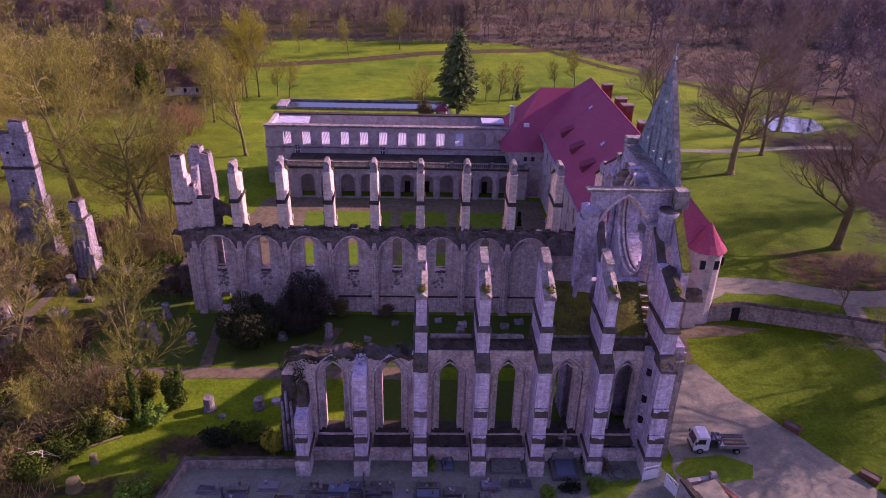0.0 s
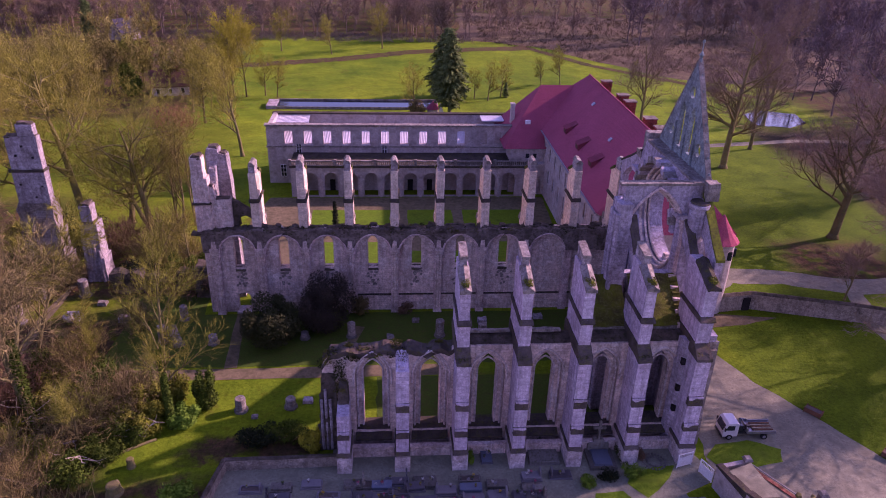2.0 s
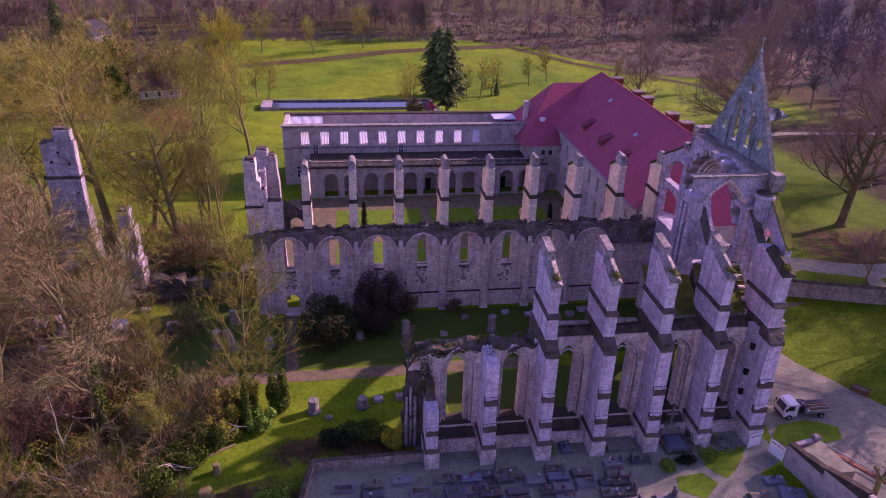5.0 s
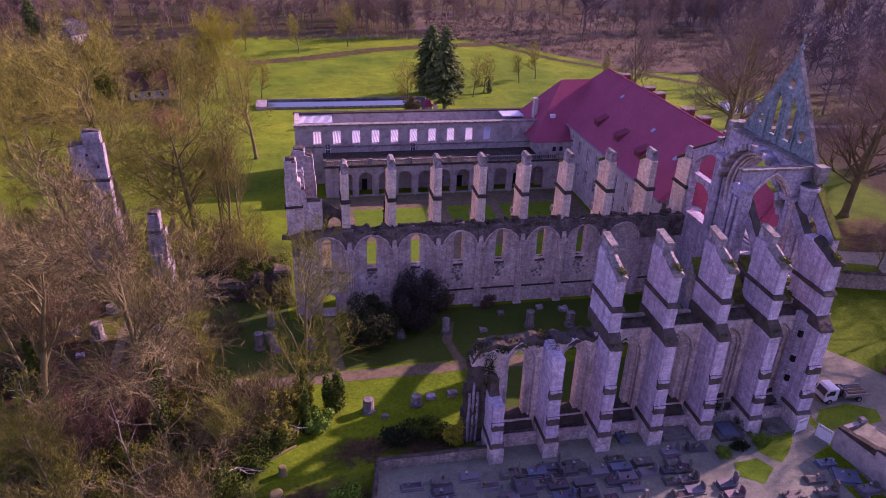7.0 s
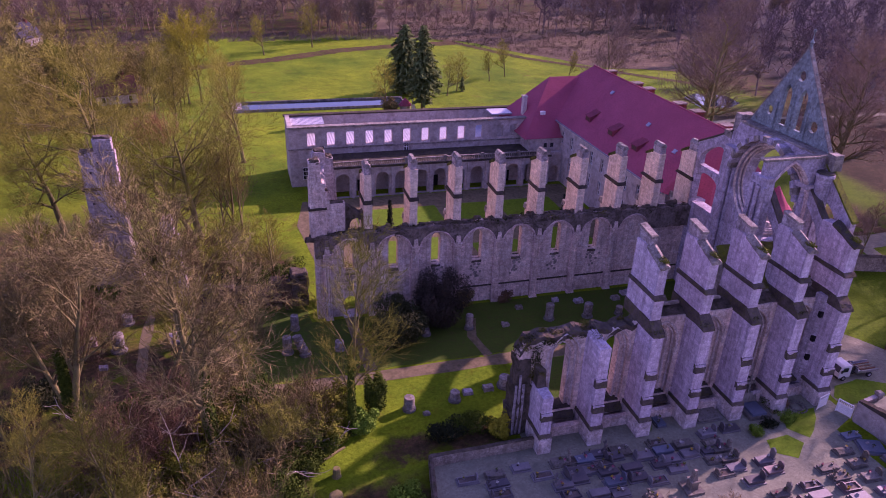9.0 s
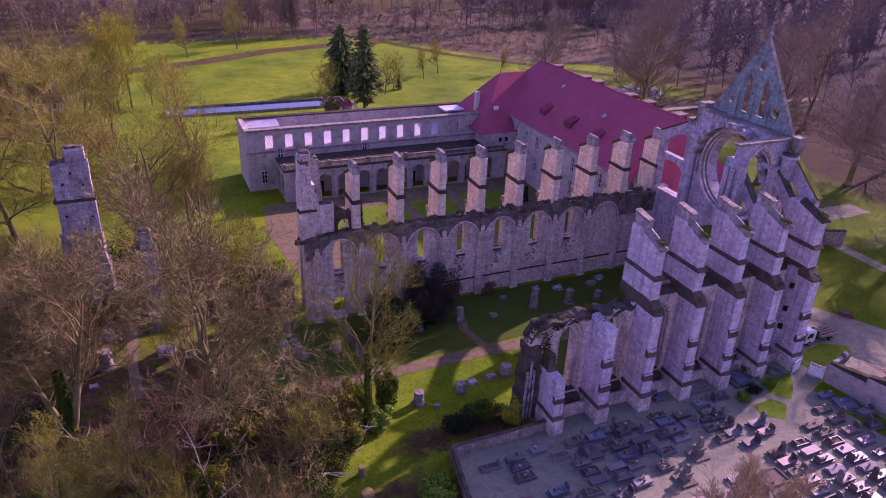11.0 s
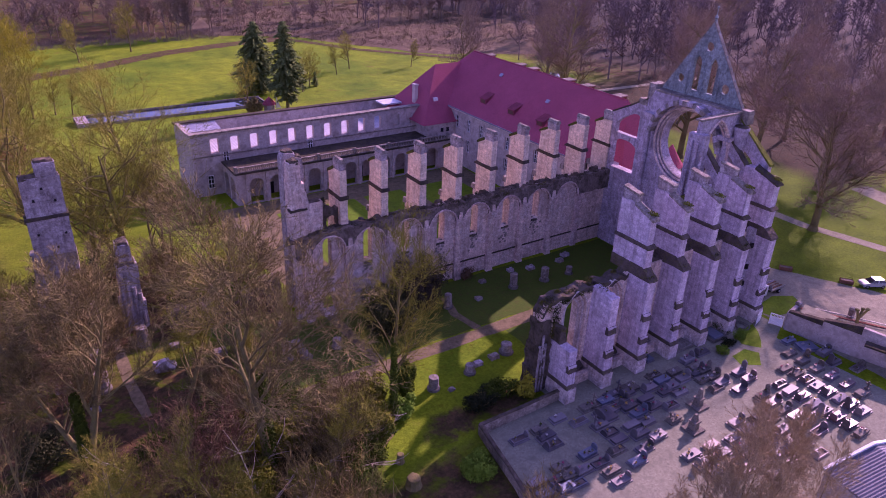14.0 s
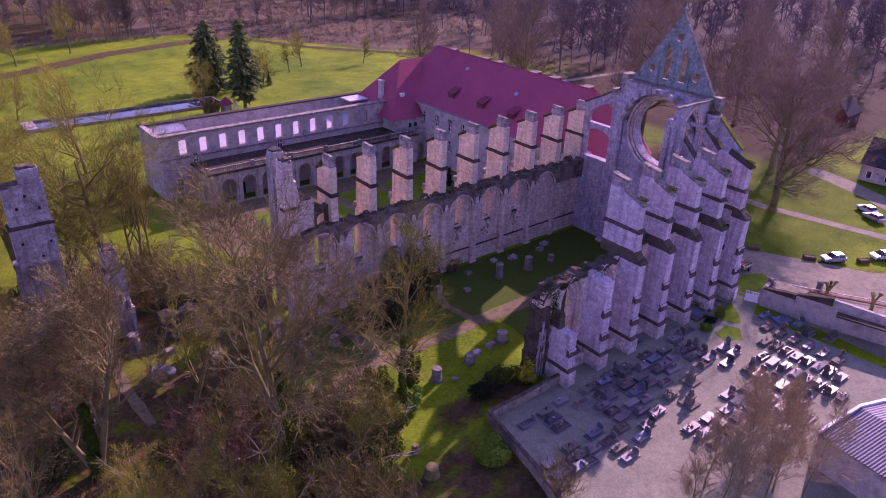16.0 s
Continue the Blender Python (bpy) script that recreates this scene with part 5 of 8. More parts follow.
BRIGHT = blotched("bright green laurel leaves", (0.13, 0.25, 0.02), (0.08, 0.17, 0.015), (0.18, 0.28, 0.025), 0.5, 2.5, 0.95, 0)
YEW = blotched("dark yew needles", (0.016, 0.024, 0.012), (0.028, 0.036, 0.014), None, 0.5, 2.5, 0.95, 0)
YEW_SOFT = blotched("dull dark green needles", (0.035, 0.045, 0.018), (0.05, 0.06, 0.02), (0.06, 0.055, 0.025), 0.5, 2.5, 0.95, 0)
YEW_BROWN = blotched("dull brown black foliage", (0.042, 0.032, 0.026), (0.06, 0.05, 0.036), (0.035, 0.038, 0.02), 0.5, 2.5, 0.95, 0)
NEEDLE = blotched("fir needles", (0.10, 0.155, 0.045), (0.13, 0.18, 0.05), (0.18, 0.21, 0.055), 0.3, 1.5, 0.95, 0)
WILLOW = blotched("yellow spring buds", (0.38, 0.35, 0.02), (0.27, 0.26, 0.02), None, 0.3, 1.5, 0.95, 0)
TWIG_GREY = blotched("grey brown twigs", (0.222, 0.178, 0.066), (0.128, 0.102, 0.048), (0.225, 0.205, 0.048), 0.15, 1.0, bump=0, vary=0.15)
# Darker twig copy that paints the shade of the right-hand hillside.
WOODS_SHADED = blotched("shaded grey brown twigs", (0.20, 0.148, 0.143), (0.12, 0.092, 0.096), (0.19, 0.152, 0.11), 0.02, 0.15, bump=0)
WOODS_OLIVE = blotched("olive brown twigs of the park wood", (0.27, 0.235, 0.06), (0.17, 0.148, 0.045), (0.28, 0.275, 0.045), 0.03, 0.15, bump=0)
# Purple brown twigs, with the purple haze of the distance added to the colour.
WOODS = blotched("hazy purple brown twigs", (0.30, 0.215, 0.155), (0.19, 0.14, 0.112), (0.31, 0.24, 0.12), 0.02, 0.15, bump=0)


def wander(rng, p, d, length, steps, bend, lift):
    pts = [p.copy()]
    for _ in range(steps):
        d = (d + Vector((rng.gauss(0, bend), rng.gauss(0, bend), rng.gauss(0, bend) + lift))).normalized()
        p = p + d * (length / steps)
        pts.append(p.copy())
    return pts, d


FINE = [0.02]        # half width of the thinnest shoots


def branching(rng, wood, twig, p, d, length, radius, level, plan, lift=0.06):
    """Grows one limb with its side shoots. plan: by level, (shoots, share of the length, bend, first part left bare, spread)."""
    shoots, share, bend, bare, spread = plan[level]
    last = level == len(plan) - 1
    if last or (level == len(plan) - 2 and radius < 0.06):
        # thin shoots are flat tapering blades
        side = d.cross(Vector((rng.gauss(0, 1), rng.gauss(0, 1), rng.gauss(0, 1)))).normalized() * max(min(radius, FINE[0] * 2.5), FINE[0]) * 1.15
        if last:
            tip = p + d * length + Vector((rng.gauss(0, 0.1), rng.gauss(0, 0.1), rng.gauss(0.08, 0.1))) * length
            twig.face([p - side, p + side, tip])
            return
        pts, _ = wander(rng, p, d, length, 2, bend, lift)
        k = len(twig.v)
        twig.v.extend((tuple(pts[0] - side), tuple(pts[0] + side), tuple(pts[1] + side * 0.8), tuple(pts[1] - side * 0.8), tuple(pts[2])))
        twig.f.extend(((k, k + 1, k + 2, k + 3), (k + 3, k + 2, k + 4)))
        for q in range(shoots):
            t = bare + (1 - bare) * (q + rng.random()) / shoots
            at = pts[0].lerp(pts[1], 2 * t) if t < 0.5 else pts[1].lerp(pts[2], 2 * t - 1)
            go = (d * math.cos(spread) + Vector((rng.gauss(0, 1), rng.gauss(0, 1), rng.gauss(0.25, 1))).normalized() * math.sin(spread)).normalized()
            branching(rng, wood, twig, at, go, length * share * rng.uniform(0.65, 1.2) * (1.15 - 0.5 * t), radius * 0.7, level + 1, plan, lift)
        return
    steps = 6 if level == 0 else 4 if not last else 2
    pts, _ = wander(rng, p, d, length, steps, bend, lift if level else 0.02)
    radii = [max(radius * (1 - 0.85 * i / steps), 0.017) for i in range(steps + 1)]
    g = wood if radius > 0.045 else twig
    g.tube(pts, radii, 8 if radius > 0.2 else 5 if radius > 0.06 else 3, cap=False)
    if last:
        return
    for k in range(shoots):
        t = bare + (1 - bare) * (k + rng.random()) / shoots
        i = min(int(t * steps), steps - 1)
        at = pts[i].lerp(pts[i + 1], t * steps - i)
        along = (pts[i + 1] - pts[i]).normalized()
        side = along.orthogonal().normalized()
        side.rotate(Matrix.Rotation(rng.uniform(0, 2 * math.pi), 3, along))
        go = (along * math.cos(spread) + side * math.sin(spread)).normalized()
        if go.z < -0.25:
            go.z *= 0.3
        branching(rng, wood, twig, at, go, length * share * rng.uniform(0.65, 1.2) * (1.15 - 0.5 * t), radii[i] * rng.uniform(0.42, 0.62), level + 1, plan, lift)


def ivy_on(rng, g, height, radius, count, size=0.16):
    for _ in range(count):
        z = rng.uniform(0.1, height)
        a = rng.uniform(0, 2 * math.pi)
        r = radius * rng.uniform(0.75, 1.5) * (1.1 - 0.5 * z / height)
        p = Vector((r * math.cos(a), r * math.sin(a), z))
        u = Vector((rng.gauss(0, 1), rng.gauss(0, 1), rng.gauss(0, 1))).normalized()
        w = u.cross(Vector((math.cos(a), math.sin(a), 0.1))).normalized()
        s = size * rng.uniform(0.6, 1.4)
        g.face([p - u * s, p + w * s * 0.6, p + u * s, p - w * s * 0.6])


BROAD = [(12, 0.58, 0.06, 0.24, 0.75), (7, 0.62, 0.13, 0.18, 0.65), (6, 0.62, 0.17, 0.15, 0.65), (6, 0.62, 0.2, 0.1, 0.65), (7, 0.65, 0.22, 0.1, 0.6), (0, 0, 0.25, 0, 0)]
DOME = [(16, 0.62, 0.06, 0.14, 0.95), (8, 0.62, 0.13, 0.15, 0.65), (7, 0.62, 0.17, 0.12, 0.65), (6, 0.62, 0.2, 0.1, 0.65), (6, 0.68, 0.22, 0.1, 0.65), (0, 0, 0.25, 0, 0)]
MEDIUM = [(14, 0.46, 0.06, 0.22, 0.75), (8, 0.6, 0.14, 0.15, 0.65), (7, 0.62, 0.18, 0.1, 0.65), (11, 0.68, 0.22, 0.1, 0.65), (0, 0, 0.25, 0, 0)]
UPRIGHT = [(14, 0.42, 0.05, 0.2, 0.5), (7, 0.6, 0.12, 0.15, 0.55), (6, 0.62, 0.18, 0.1, 0.6), (11, 0.68, 0.22, 0.1, 0.6), (0, 0, 0.25, 0, 0)]
SLIM = [(16, 0.34, 0.05, 0.2, 0.6), (7, 0.6, 0.14, 0.15, 0.6), (7, 0.62, 0.18, 0.1, 0.65), (9, 0.66, 0.22, 0.1, 0.65), (0, 0, 0.25, 0, 0)]
PARK = [(20, 0.40, 0.05, 0.2, 0.95), (8, 0.62, 0.14, 0.15, 0.65), (6, 0.62, 0.18, 0.12, 0.65), (6, 0.62, 0.2, 0.1, 0.65), (5, 0.68, 0.22, 0.1, 0.65), (0, 0, 0.25, 0, 0)]
SHOOTS = [(13, 0.42, 0.04, 0.14, 0.42), (6, 0.6, 0.12, 0.15, 0.55), (5, 0.62, 0.18, 0.1, 0.6), (6, 0.68, 0.22, 0.1, 0.6), (0, 0, 0.25, 0, 0)]
TALL = [(11, 0.66, 0.05, 0.36, 0.95), (8, 0.62, 0.18, 0.2, 0.7), (6, 0.62, 0.22, 0.15, 0.65), (6, 0.62, 0.22, 0.1, 0.65), (6, 0.65, 0.22, 0.1, 0.6), (0, 0, 0.25, 0, 0)]
CROOKED = [(11, 0.78, 0.10, 0.30, 1.0), (6, 0.64, 0.24, 0.2, 0.8), (5, 0.62, 0.26, 0.15, 0.75), (5, 0.6, 0.26, 0.1, 0.7), (6, 0.62, 0.25, 0.1, 0.6), (0, 0, 0.25, 0, 0)]


def bare_tree(at, height, radius, plan, seed, label, twig=None, lean=(0, 0), ivy=0, stems=(), turn=0.0, group=""):
    rng = random.Random(seed)
    wood, fine = Geo(), Geo()
    d = Vector((lean[0], lean[1], 1)).normalized()
    branching(rng, wood, fine, Vector((0, 0, -0.15)), d, height * 0.86, radius, 0, plan)
    for sx, sy, k in stems:
        branching(rng, wood, fine, Vector((0.3 * sx, 0.3 * sy, -0.15)), Vector((sx, sy, 1)).normalized(), height * 0.86 * k, radius * 0.75, 0, plan)
    wood.lathe(0, 0, [(radius * 1.7, -0.2), (radius * 1.25, 0.25), (radius * 1.02, 0.9)], 8, 0.3)
    root = thing("tree", label, "tree", group, at=(*at, rise(*at)))
    part("trunk", wood, BARK, root, smooth=True)
    part("crown", fine, twig or TWIG, root, "fine bare twigs")
    if ivy:
        g = Geo()
        ivy_on(rng, g, height * 0.42, radius * 1.1, ivy)
        part("ivy", g, IVY, root, "green ivy climbing the trunk")
    root.rotation_euler = (0, 0, turn)
    return root


def again(tree, at, size, turn):
    m = Matrix.Translation((*at, rise(*at))) @ Matrix.Rotation(turn, 4, "Z") @ Matrix.Diagonal((size, size, size, 1))
    c = copy_thing(tree, m)
    c.scale = (size, size, size)
    return c


def bush(at, radii, count, size, mat, label, seed, lumps=12, name="bush", category="bush"):
    """An evergreen bush: short stems with lumps of loose leaves round them."""
    rng = random.Random(seed)
    root = thing(name, label, category, at=(*at, rise(*at)))
    stems, g = Geo(), Geo()
    for i in range(lumps):
        a = 2 * math.pi * i / lumps + rng.uniform(-0.4, 0.4)
        k = rng.uniform(0.3, 0.9) if i else 0
        c = (radii[0] * k * math.cos(a), radii[1] * k * math.sin(a), radii[2] * rng.uniform(0.45, 1.4))
        stems.tube([(0.1 * math.cos(a), 0.1 * math.sin(a), -0.1), (c[0] * 0.6, c[1] * 0.6, c[2] * 0.5), c], [0.09, 0.06, 0.02], 4)
        q = rng.uniform(0.28, 0.5)
        leaves(g, c, (radii[0] * q, radii[1] * q, radii[2] * (q + 0.08)), count // lumps, size, rng, 0.35)
    leaves(g, (0, 0, radii[2] * 0.5), (radii[0] * 0.95, radii[1] * 0.95, radii[2] * 0.5), count // 3, size, rng, 0.5)
    part("stem", stems, BARK, root)
    part("foliage", g, mat, root)
    return root


def thicket(at, radius, height, count, seed, mat, label):
    """A dense clump of thin bare shoots."""
    rng = random.Random(seed)
    g, w = Geo(), Geo()
    for _ in range(count):
        a, r = rng.uniform(0, 2 * math.pi), radius * rng.random() ** 0.6
        p = Vector((r * math.cos(a), r * math.sin(a), -0.1))
        d = Vector((rng.gauss(0, 0.3), rng.gauss(0, 0.3), 1)).normalized()
        branching(rng, w, g, p, d, height * rng.uniform(0.5, 1.1), rng.uniform(0.02, 0.05), 0, [(8, 0.5, 0.16, 0.2, 0.6), (6, 0.6, 0.25, 0.1, 0.7), (0, 0, 0.3, 0, 0)])
    root = thing("thicket", label, "thicket", at=(*at, rise(*at)))
    part("twig_mass", g, mat, root)
    if w.v:
        part("stem", w, BARK, root)
    return root


def conifer(at, height, radius, seed, label, mat, bare=0.08, name="fir_tree", layers=30, per=16, round_head=False):
    rng = random.Random(seed)
    root = thing(name, label, "conifer", at=(*at, rise(*at)))
    part("trunk", Geo().tube([(0, 0, -0.2), (0, 0, height * 0.5), (0, 0, height)], [radius * 0.075, radius * 0.05, 0.02], 7), BARK, root)
    g = Geo()
    for i in range(layers):
        t = bare + (1 - bare) * i / layers
        z = height * t
        reach = radius * ((1 - t ** 3) ** 0.8 if round_head else (1 - t) ** 0.62) * (0.45 + 0.55 * min(1, (t - bare) / 0.22)) * rng.uniform(0.75, 1.1)
        for k in range(per):
            a = rng.uniform(0, 2 * math.pi)
            r = reach * rng.uniform(0.5, 1.2)
            n = max(int(r * 8), 5)
            for j in range(n):
                q = (j + rng.random()) / n
                s = 0.24 + 0.022 * height
                p = Vector((math.cos(a) * r * q, math.sin(a) * r * q, z - r * 0.32 * q + rng.gauss(0, 0.12)))
                u = Vector((math.cos(a) + rng.gauss(0, 0.5), math.sin(a) + rng.gauss(0, 0.5), -0.35 + rng.gauss(0, 0.25))).normalized()
                w = u.cross(Vector((rng.gauss(0, 0.3), rng.gauss(0, 0.3), 1))).normalized()
                g.face([p - u * s * 0.4, p + w * s * 0.4, p + u * s, p - w * s * 0.4])
    part("foliage", g, mat, root)
    return root


FINE[0] = 0.019
big_bare = bare_tree((-46.5, 63), 29, 0.55, BROAD, 11, "great bare winter tree with a wide twiggy crown", TWIG_GREY, ivy=1500)
FINE[0] = 0.013
ivy_tree = bare_tree((-31.8, 63.2), 25, 0.30, SLIM, 4, "tall slim bare tree with ivy up its trunk", TWIG_GREEN, ivy=3600)
FINE[0] = 0.02
old_tree = bare_tree((-62, 73.5), 21, 0.48, BROAD, 23, "bare old tree with two ivy-clad stems beside the ruins", TWIG_GREY, lean=(0.12, 0.05), ivy=3200, stems=((-0.35, 0.25, 0.85),))
side_tree = bare_tree((-52, 75.4), 23, 0.32, UPRIGHT, 31, "tall slightly leaning bare tree with olive twigs", TWIG_GREEN, lean=(0.3, 0.0))
FINE[0] = 0.011
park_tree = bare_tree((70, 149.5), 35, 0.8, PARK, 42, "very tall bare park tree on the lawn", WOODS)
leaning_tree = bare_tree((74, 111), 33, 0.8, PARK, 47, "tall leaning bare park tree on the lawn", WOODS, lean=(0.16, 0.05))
FINE[0] = 0.014
crooked_tree = bare_tree((-49.2, 116), 23, 0.66, CROOKED, 53, "crooked spreading bare tree with dark mossy limbs", TWIG_GREEN, lean=(0.05, 0.0), stems=((-0.55, 0.1, 0.72),))
meadow_tree = bare_tree((-60.3, 115.5), 31, 0.85, TALL, 58, "great bare plane tree with pale crooked limbs behind the broken tower", TWIG_OLIVE)
wing_tree = bare_tree((-41.5, 158), 24, 0.42, MEDIUM, 61, "bare tree beside the roofless wing", TWIG_OLIVE)
slender_tree = bare_tree((-44.0, 116.8), 22, 0.26, SHOOTS, 66, "slender bare tree with many upright shoots", TWIG)
again(slender_tree, (-45.3, 117.4), 0.9, 2.0)
again(slender_tree, (-42.4, 118.0), 0.8, 4.0)
again(meadow_tree, (-70.5, 119), 0.72, 1.0)
again(crooked_tree, (-54.2, 119.5), 0.85, 2.4)
for i, (x, y, k) in enumerate([(-56, 60, 0.6), (-43, 70, 0.5), (-68, 70, 0.7), (-40.5, 60, 0.5), (-70, 62, 0.75), (-52, 50, 0.7), (-64, 91, 0.6)]):
    again((slender_tree, side_tree)[i % 2], (x, y), k, 1.7 * i)
FINE[0] = 0.02
bare_tree((-66, 97), 15, 0.26, MEDIUM, 68, "small bare tree among the ruins", TWIG_GREEN)
SPOTS = [(-76, 90, 0.7), (-80, 68, 0.8), (-86, 104, 0.75), (-62, 57, 0.5), (-38, 98, 0.45), (-90, 128, 0.8), (-95, 165, 0.9)]
for i, (x, y, s) in enumerate(SPOTS):
    again(wing_tree, (x, y), s * 1.1, 1.3 * i)
for i, (x, y, s) in enumerate([(-31, 294, 0.62), (-10.5, 308, 0.76), (-47, 226, 0.55), (-43, 224, 0.5), (29, 227, 0.5), (20, 224, 0.4), (45, 240, 0.42), (53, 246, 0.55), (0, 203, 0.62), (-52, 300, 0.7), (76, 240, 0.4), (24, 221, 0.5)]):
    again(wing_tree, (x, y), s, 0.9 * i)
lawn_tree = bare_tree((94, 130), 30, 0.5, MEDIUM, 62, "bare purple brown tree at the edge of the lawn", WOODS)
for i, (x, y, s) in enumerate([(63, 89, 0.28), (112, 108, 0.95), (84, 165, 0.8), (120, 140, 1.0), (62, 185, 0.75), (124, 92, 0.9), (100, 190, 0.9)]):
    again(lawn_tree, (x, y), s * 1.2, 2.1 * i + 0.6)

for i, (x, y, k) in enumerate([(-91, 186, 0.75), (-102, 150, 0.8), (-57.5, 190, 0.75), (-98, 112, 0.8), (-64, 203, 0.75)]):
    again(wing_tree, (x, y), k * 1.1, 0.8 * i + 0.3)

FINE[0] = 0.016
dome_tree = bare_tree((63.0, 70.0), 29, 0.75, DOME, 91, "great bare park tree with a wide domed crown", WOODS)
for x, y, k in ((84, 82, 0.9), (94, 104, 1.0)):
    again(dome_tree, (x, y), k, 0.7 * x)
FINE[0] = 0.02

# thickets and evergreen bushes of the wild corner
def fallen_branch(at, length, turn, seed):
    """A pale dead branch that arches out of the thicket."""
    rng = random.Random(seed)
    w, f = Geo(), Geo()
    d = Vector((math.cos(turn), math.sin(turn), 0.75)).normalized()
    pts, _ = wander(rng, Vector((0, 0, -0.1)), d, length, 7, 0.16, -0.05)
    w.tube(pts, [0.10, 0.09, 0.08, 0.065, 0.055, 0.045, 0.035, 0.02], 6)
    for k in range(7):
        i = rng.randrange(2, 7)
        e = (pts[i] - pts[i - 1]).normalized() + Vector((rng.gauss(0, 0.6), rng.gauss(0, 0.6), rng.gauss(0.1, 0.4)))
        q, _ = wander(rng, pts[i].copy(), e.normalized(), length * rng.uniform(0.15, 0.4), 4, 0.2, 0.0)
        f.tube(q, [0.045, 0.035, 0.03, 0.022, 0.01], 4)
    root = thing("dead_branch", "pale dead branch arching out of the undergrowth", "branch", "dead branches", at=(*at, 0))
    part("limb", w, PALE_BARK, root)
    part("side_shoot", f, PALE_BARK, root)


for i, (x, y, k, a) in enumerate([(-44, 60, 9, 0.3), (-41, 58, 8, -0.4), (-48, 58, 10, 2.8), (-51, 62, 9, 0.1), (-54, 57, 9, 2.2), (-46, 66, 11, 3.4), (-39, 63, 7, 0.9), (-57, 66, 9, 2.6), (-49, 70, 8, 4.4), (-43, 55, 9, 3.6), (-60, 60, 10, 0.6), (-36.5, 60.5, 6, 0.2), (-52, 53, 10, 1.4), (-58, 52, 9, 0.2)]):
    fallen_branch((x, y), k, a, 150 + i)
for i, (x, y, r, h) in enumerate([(-40, 62, 3.0, 7), (-52, 66, 4.0, 8), (-46, 72, 4.0, 6), (-48, 79, 2.6, 3.5), (-37, 66, 2.5, 6), (-56, 62, 3.5, 7), (-44, 52, 4.0, 7), (-55, 50, 4.0, 7), (-75, 95, 4.0, 7), (-37, 93, 2.6, 4), (-42, 84, 2.2, 4), (-46, 105, 3.2, 6), (-40.5, 103, 3.0, 5.5), (-52, 108, 3.2, 5.5), (-56, 96.5, 2.6, 5.2), (-45, 111, 3.0, 6), (-65, 104, 3.4, 6), (-63, 86, 3.4, 7)]):
    thicket((x, y), r, h, 64 if h > 5 else 44, 100 + i, (TWIG_GREY, TWIG_RED, TWIG, TWIG_GREY)[i % 4], ("grey brown winter thicket", "reddish brown winter thicket", "tangled brown winter thicket", "dense grey winter thicket")[i % 4])
for i, (x, y, r, h) in enumerate([(-36, 61.5, 2.6, 2.0), (-41, 66, 2.8, 2.4), (-49, 60, 3.0, 2.2), (-55, 70, 3.0, 2.2), (-33.5, 66, 1.8, 1.7), (-60, 66, 3.2, 2.5), (-64, 101, 3.0, 2.6), (-44, 58, 2.4, 2.0), (-53, 57, 3.0, 2.4), (-28.6, 66.4, 1.4, 3.0), (-45, 66, 3.0, 2.4), (-50, 54, 3.0, 2.2), (-40, 56, 2.6, 1.8), (-63, 54, 3.5, 2.4), (-58, 62, 3.0, 2.6), (-38, 70, 2.2, 1.6), (-66, 92, 2.6, 2.2)]):
    bush((x, y), (r, r, h), 3600, 0.15, (IVY, OLIVE, OLIVE)[i % 3], ("dark ivy bush under the bare trees", "olive evergreen bush under the bare trees", "olive undergrowth below the trees")[i % 3], 200 + i)
for i, (x, y, r, h) in enumerate([(-38, 64, 3.0, 2.7), (-34.6, 62.4, 2.2, 2.2), (-33, 67.5, 2.2, 2.2), (-41.5, 69, 2.8, 2.4), (-37.5, 59, 2.4, 1.9), (-40, 96.6, 3.4, 2.6), (-45, 97, 3.2, 2.4), (-36, 97, 2.6, 2.8), (-61.5, 107, 3.2, 4.2), (-56.5, 105.5, 2.8, 2.6), (-30.6, 63.6, 1.6, 1.5)]):
    bush((x, y), (r, r, h), 3600, 0.15, (OLIVE, OLIVE, OLIVE, IVY, IVY, IVY, YEW, IVY, YEW, OLIVE, BRIGHT)[i], ("olive bush below the bare trees", "spreading green bush below the ivy-clad tree", "leafy olive shrub by the earth path", "dark ivy bush below the bare trees", "dark low ivy bush", "dark ivy heaped on the low ruin", "black green bush behind the low ruin", "dark ivy on the ruin's end", "tall black green bush beside the broken tower", "olive bush among the ruins", "bright green shrub below the slim tree")[i], 360 + i)
for i, (x, y, r, h) in enumerate([(-65.2, 97.6, 2.6, 3.0), (-60.2, 96.6, 2.4, 2.2), (-55.2, 104, 3.0, 5.4), (-70, 92, 2.8, 2.4), (-50, 70.5, 3.0, 2.6), (-46.5, 69.0, 2.6, 2.4), (-66, 76, 2.6, 2.2)]):
    bush((x, y), (r, r, h), 2600, 0.15, (YEW_SOFT, IVY, YEW_SOFT, IVY, IVY, OLIVE, YEW_SOFT)[i], ("dark evergreen bush against the tower's foot", "dark ivy heaped below the broken tower", "black green bush behind the broken tower", "dark ivy bush in the grass", "dark ivy mound below the great tree", "olive ivy mound below the great tree", "dark low bush among the old trees")[i], 380 + i)
bush((-28.2, 51.6), (2.2, 2.0, 1.5), 3600, 0.15, BRIGHT, "bright green laurel bush below the cemetery wall", 300)
for i, (x, y, r, h) in enumerate([(-18.3, 60.6, 2.6, 1.5), (-22.0, 60.2, 2.4, 1.4), (-15.8, 59.4, 1.3, 1.6)]):
    bush((x, y), (r, 1.5, h), 1800, 0.14, (IVY, YEW, WILLOW)[i], ("dark bushes behind the cemetery wall", "dark low yew bushes behind the cemetery wall", "yellow twiggy shrub beside the broken wall end")[i], 310 + i)
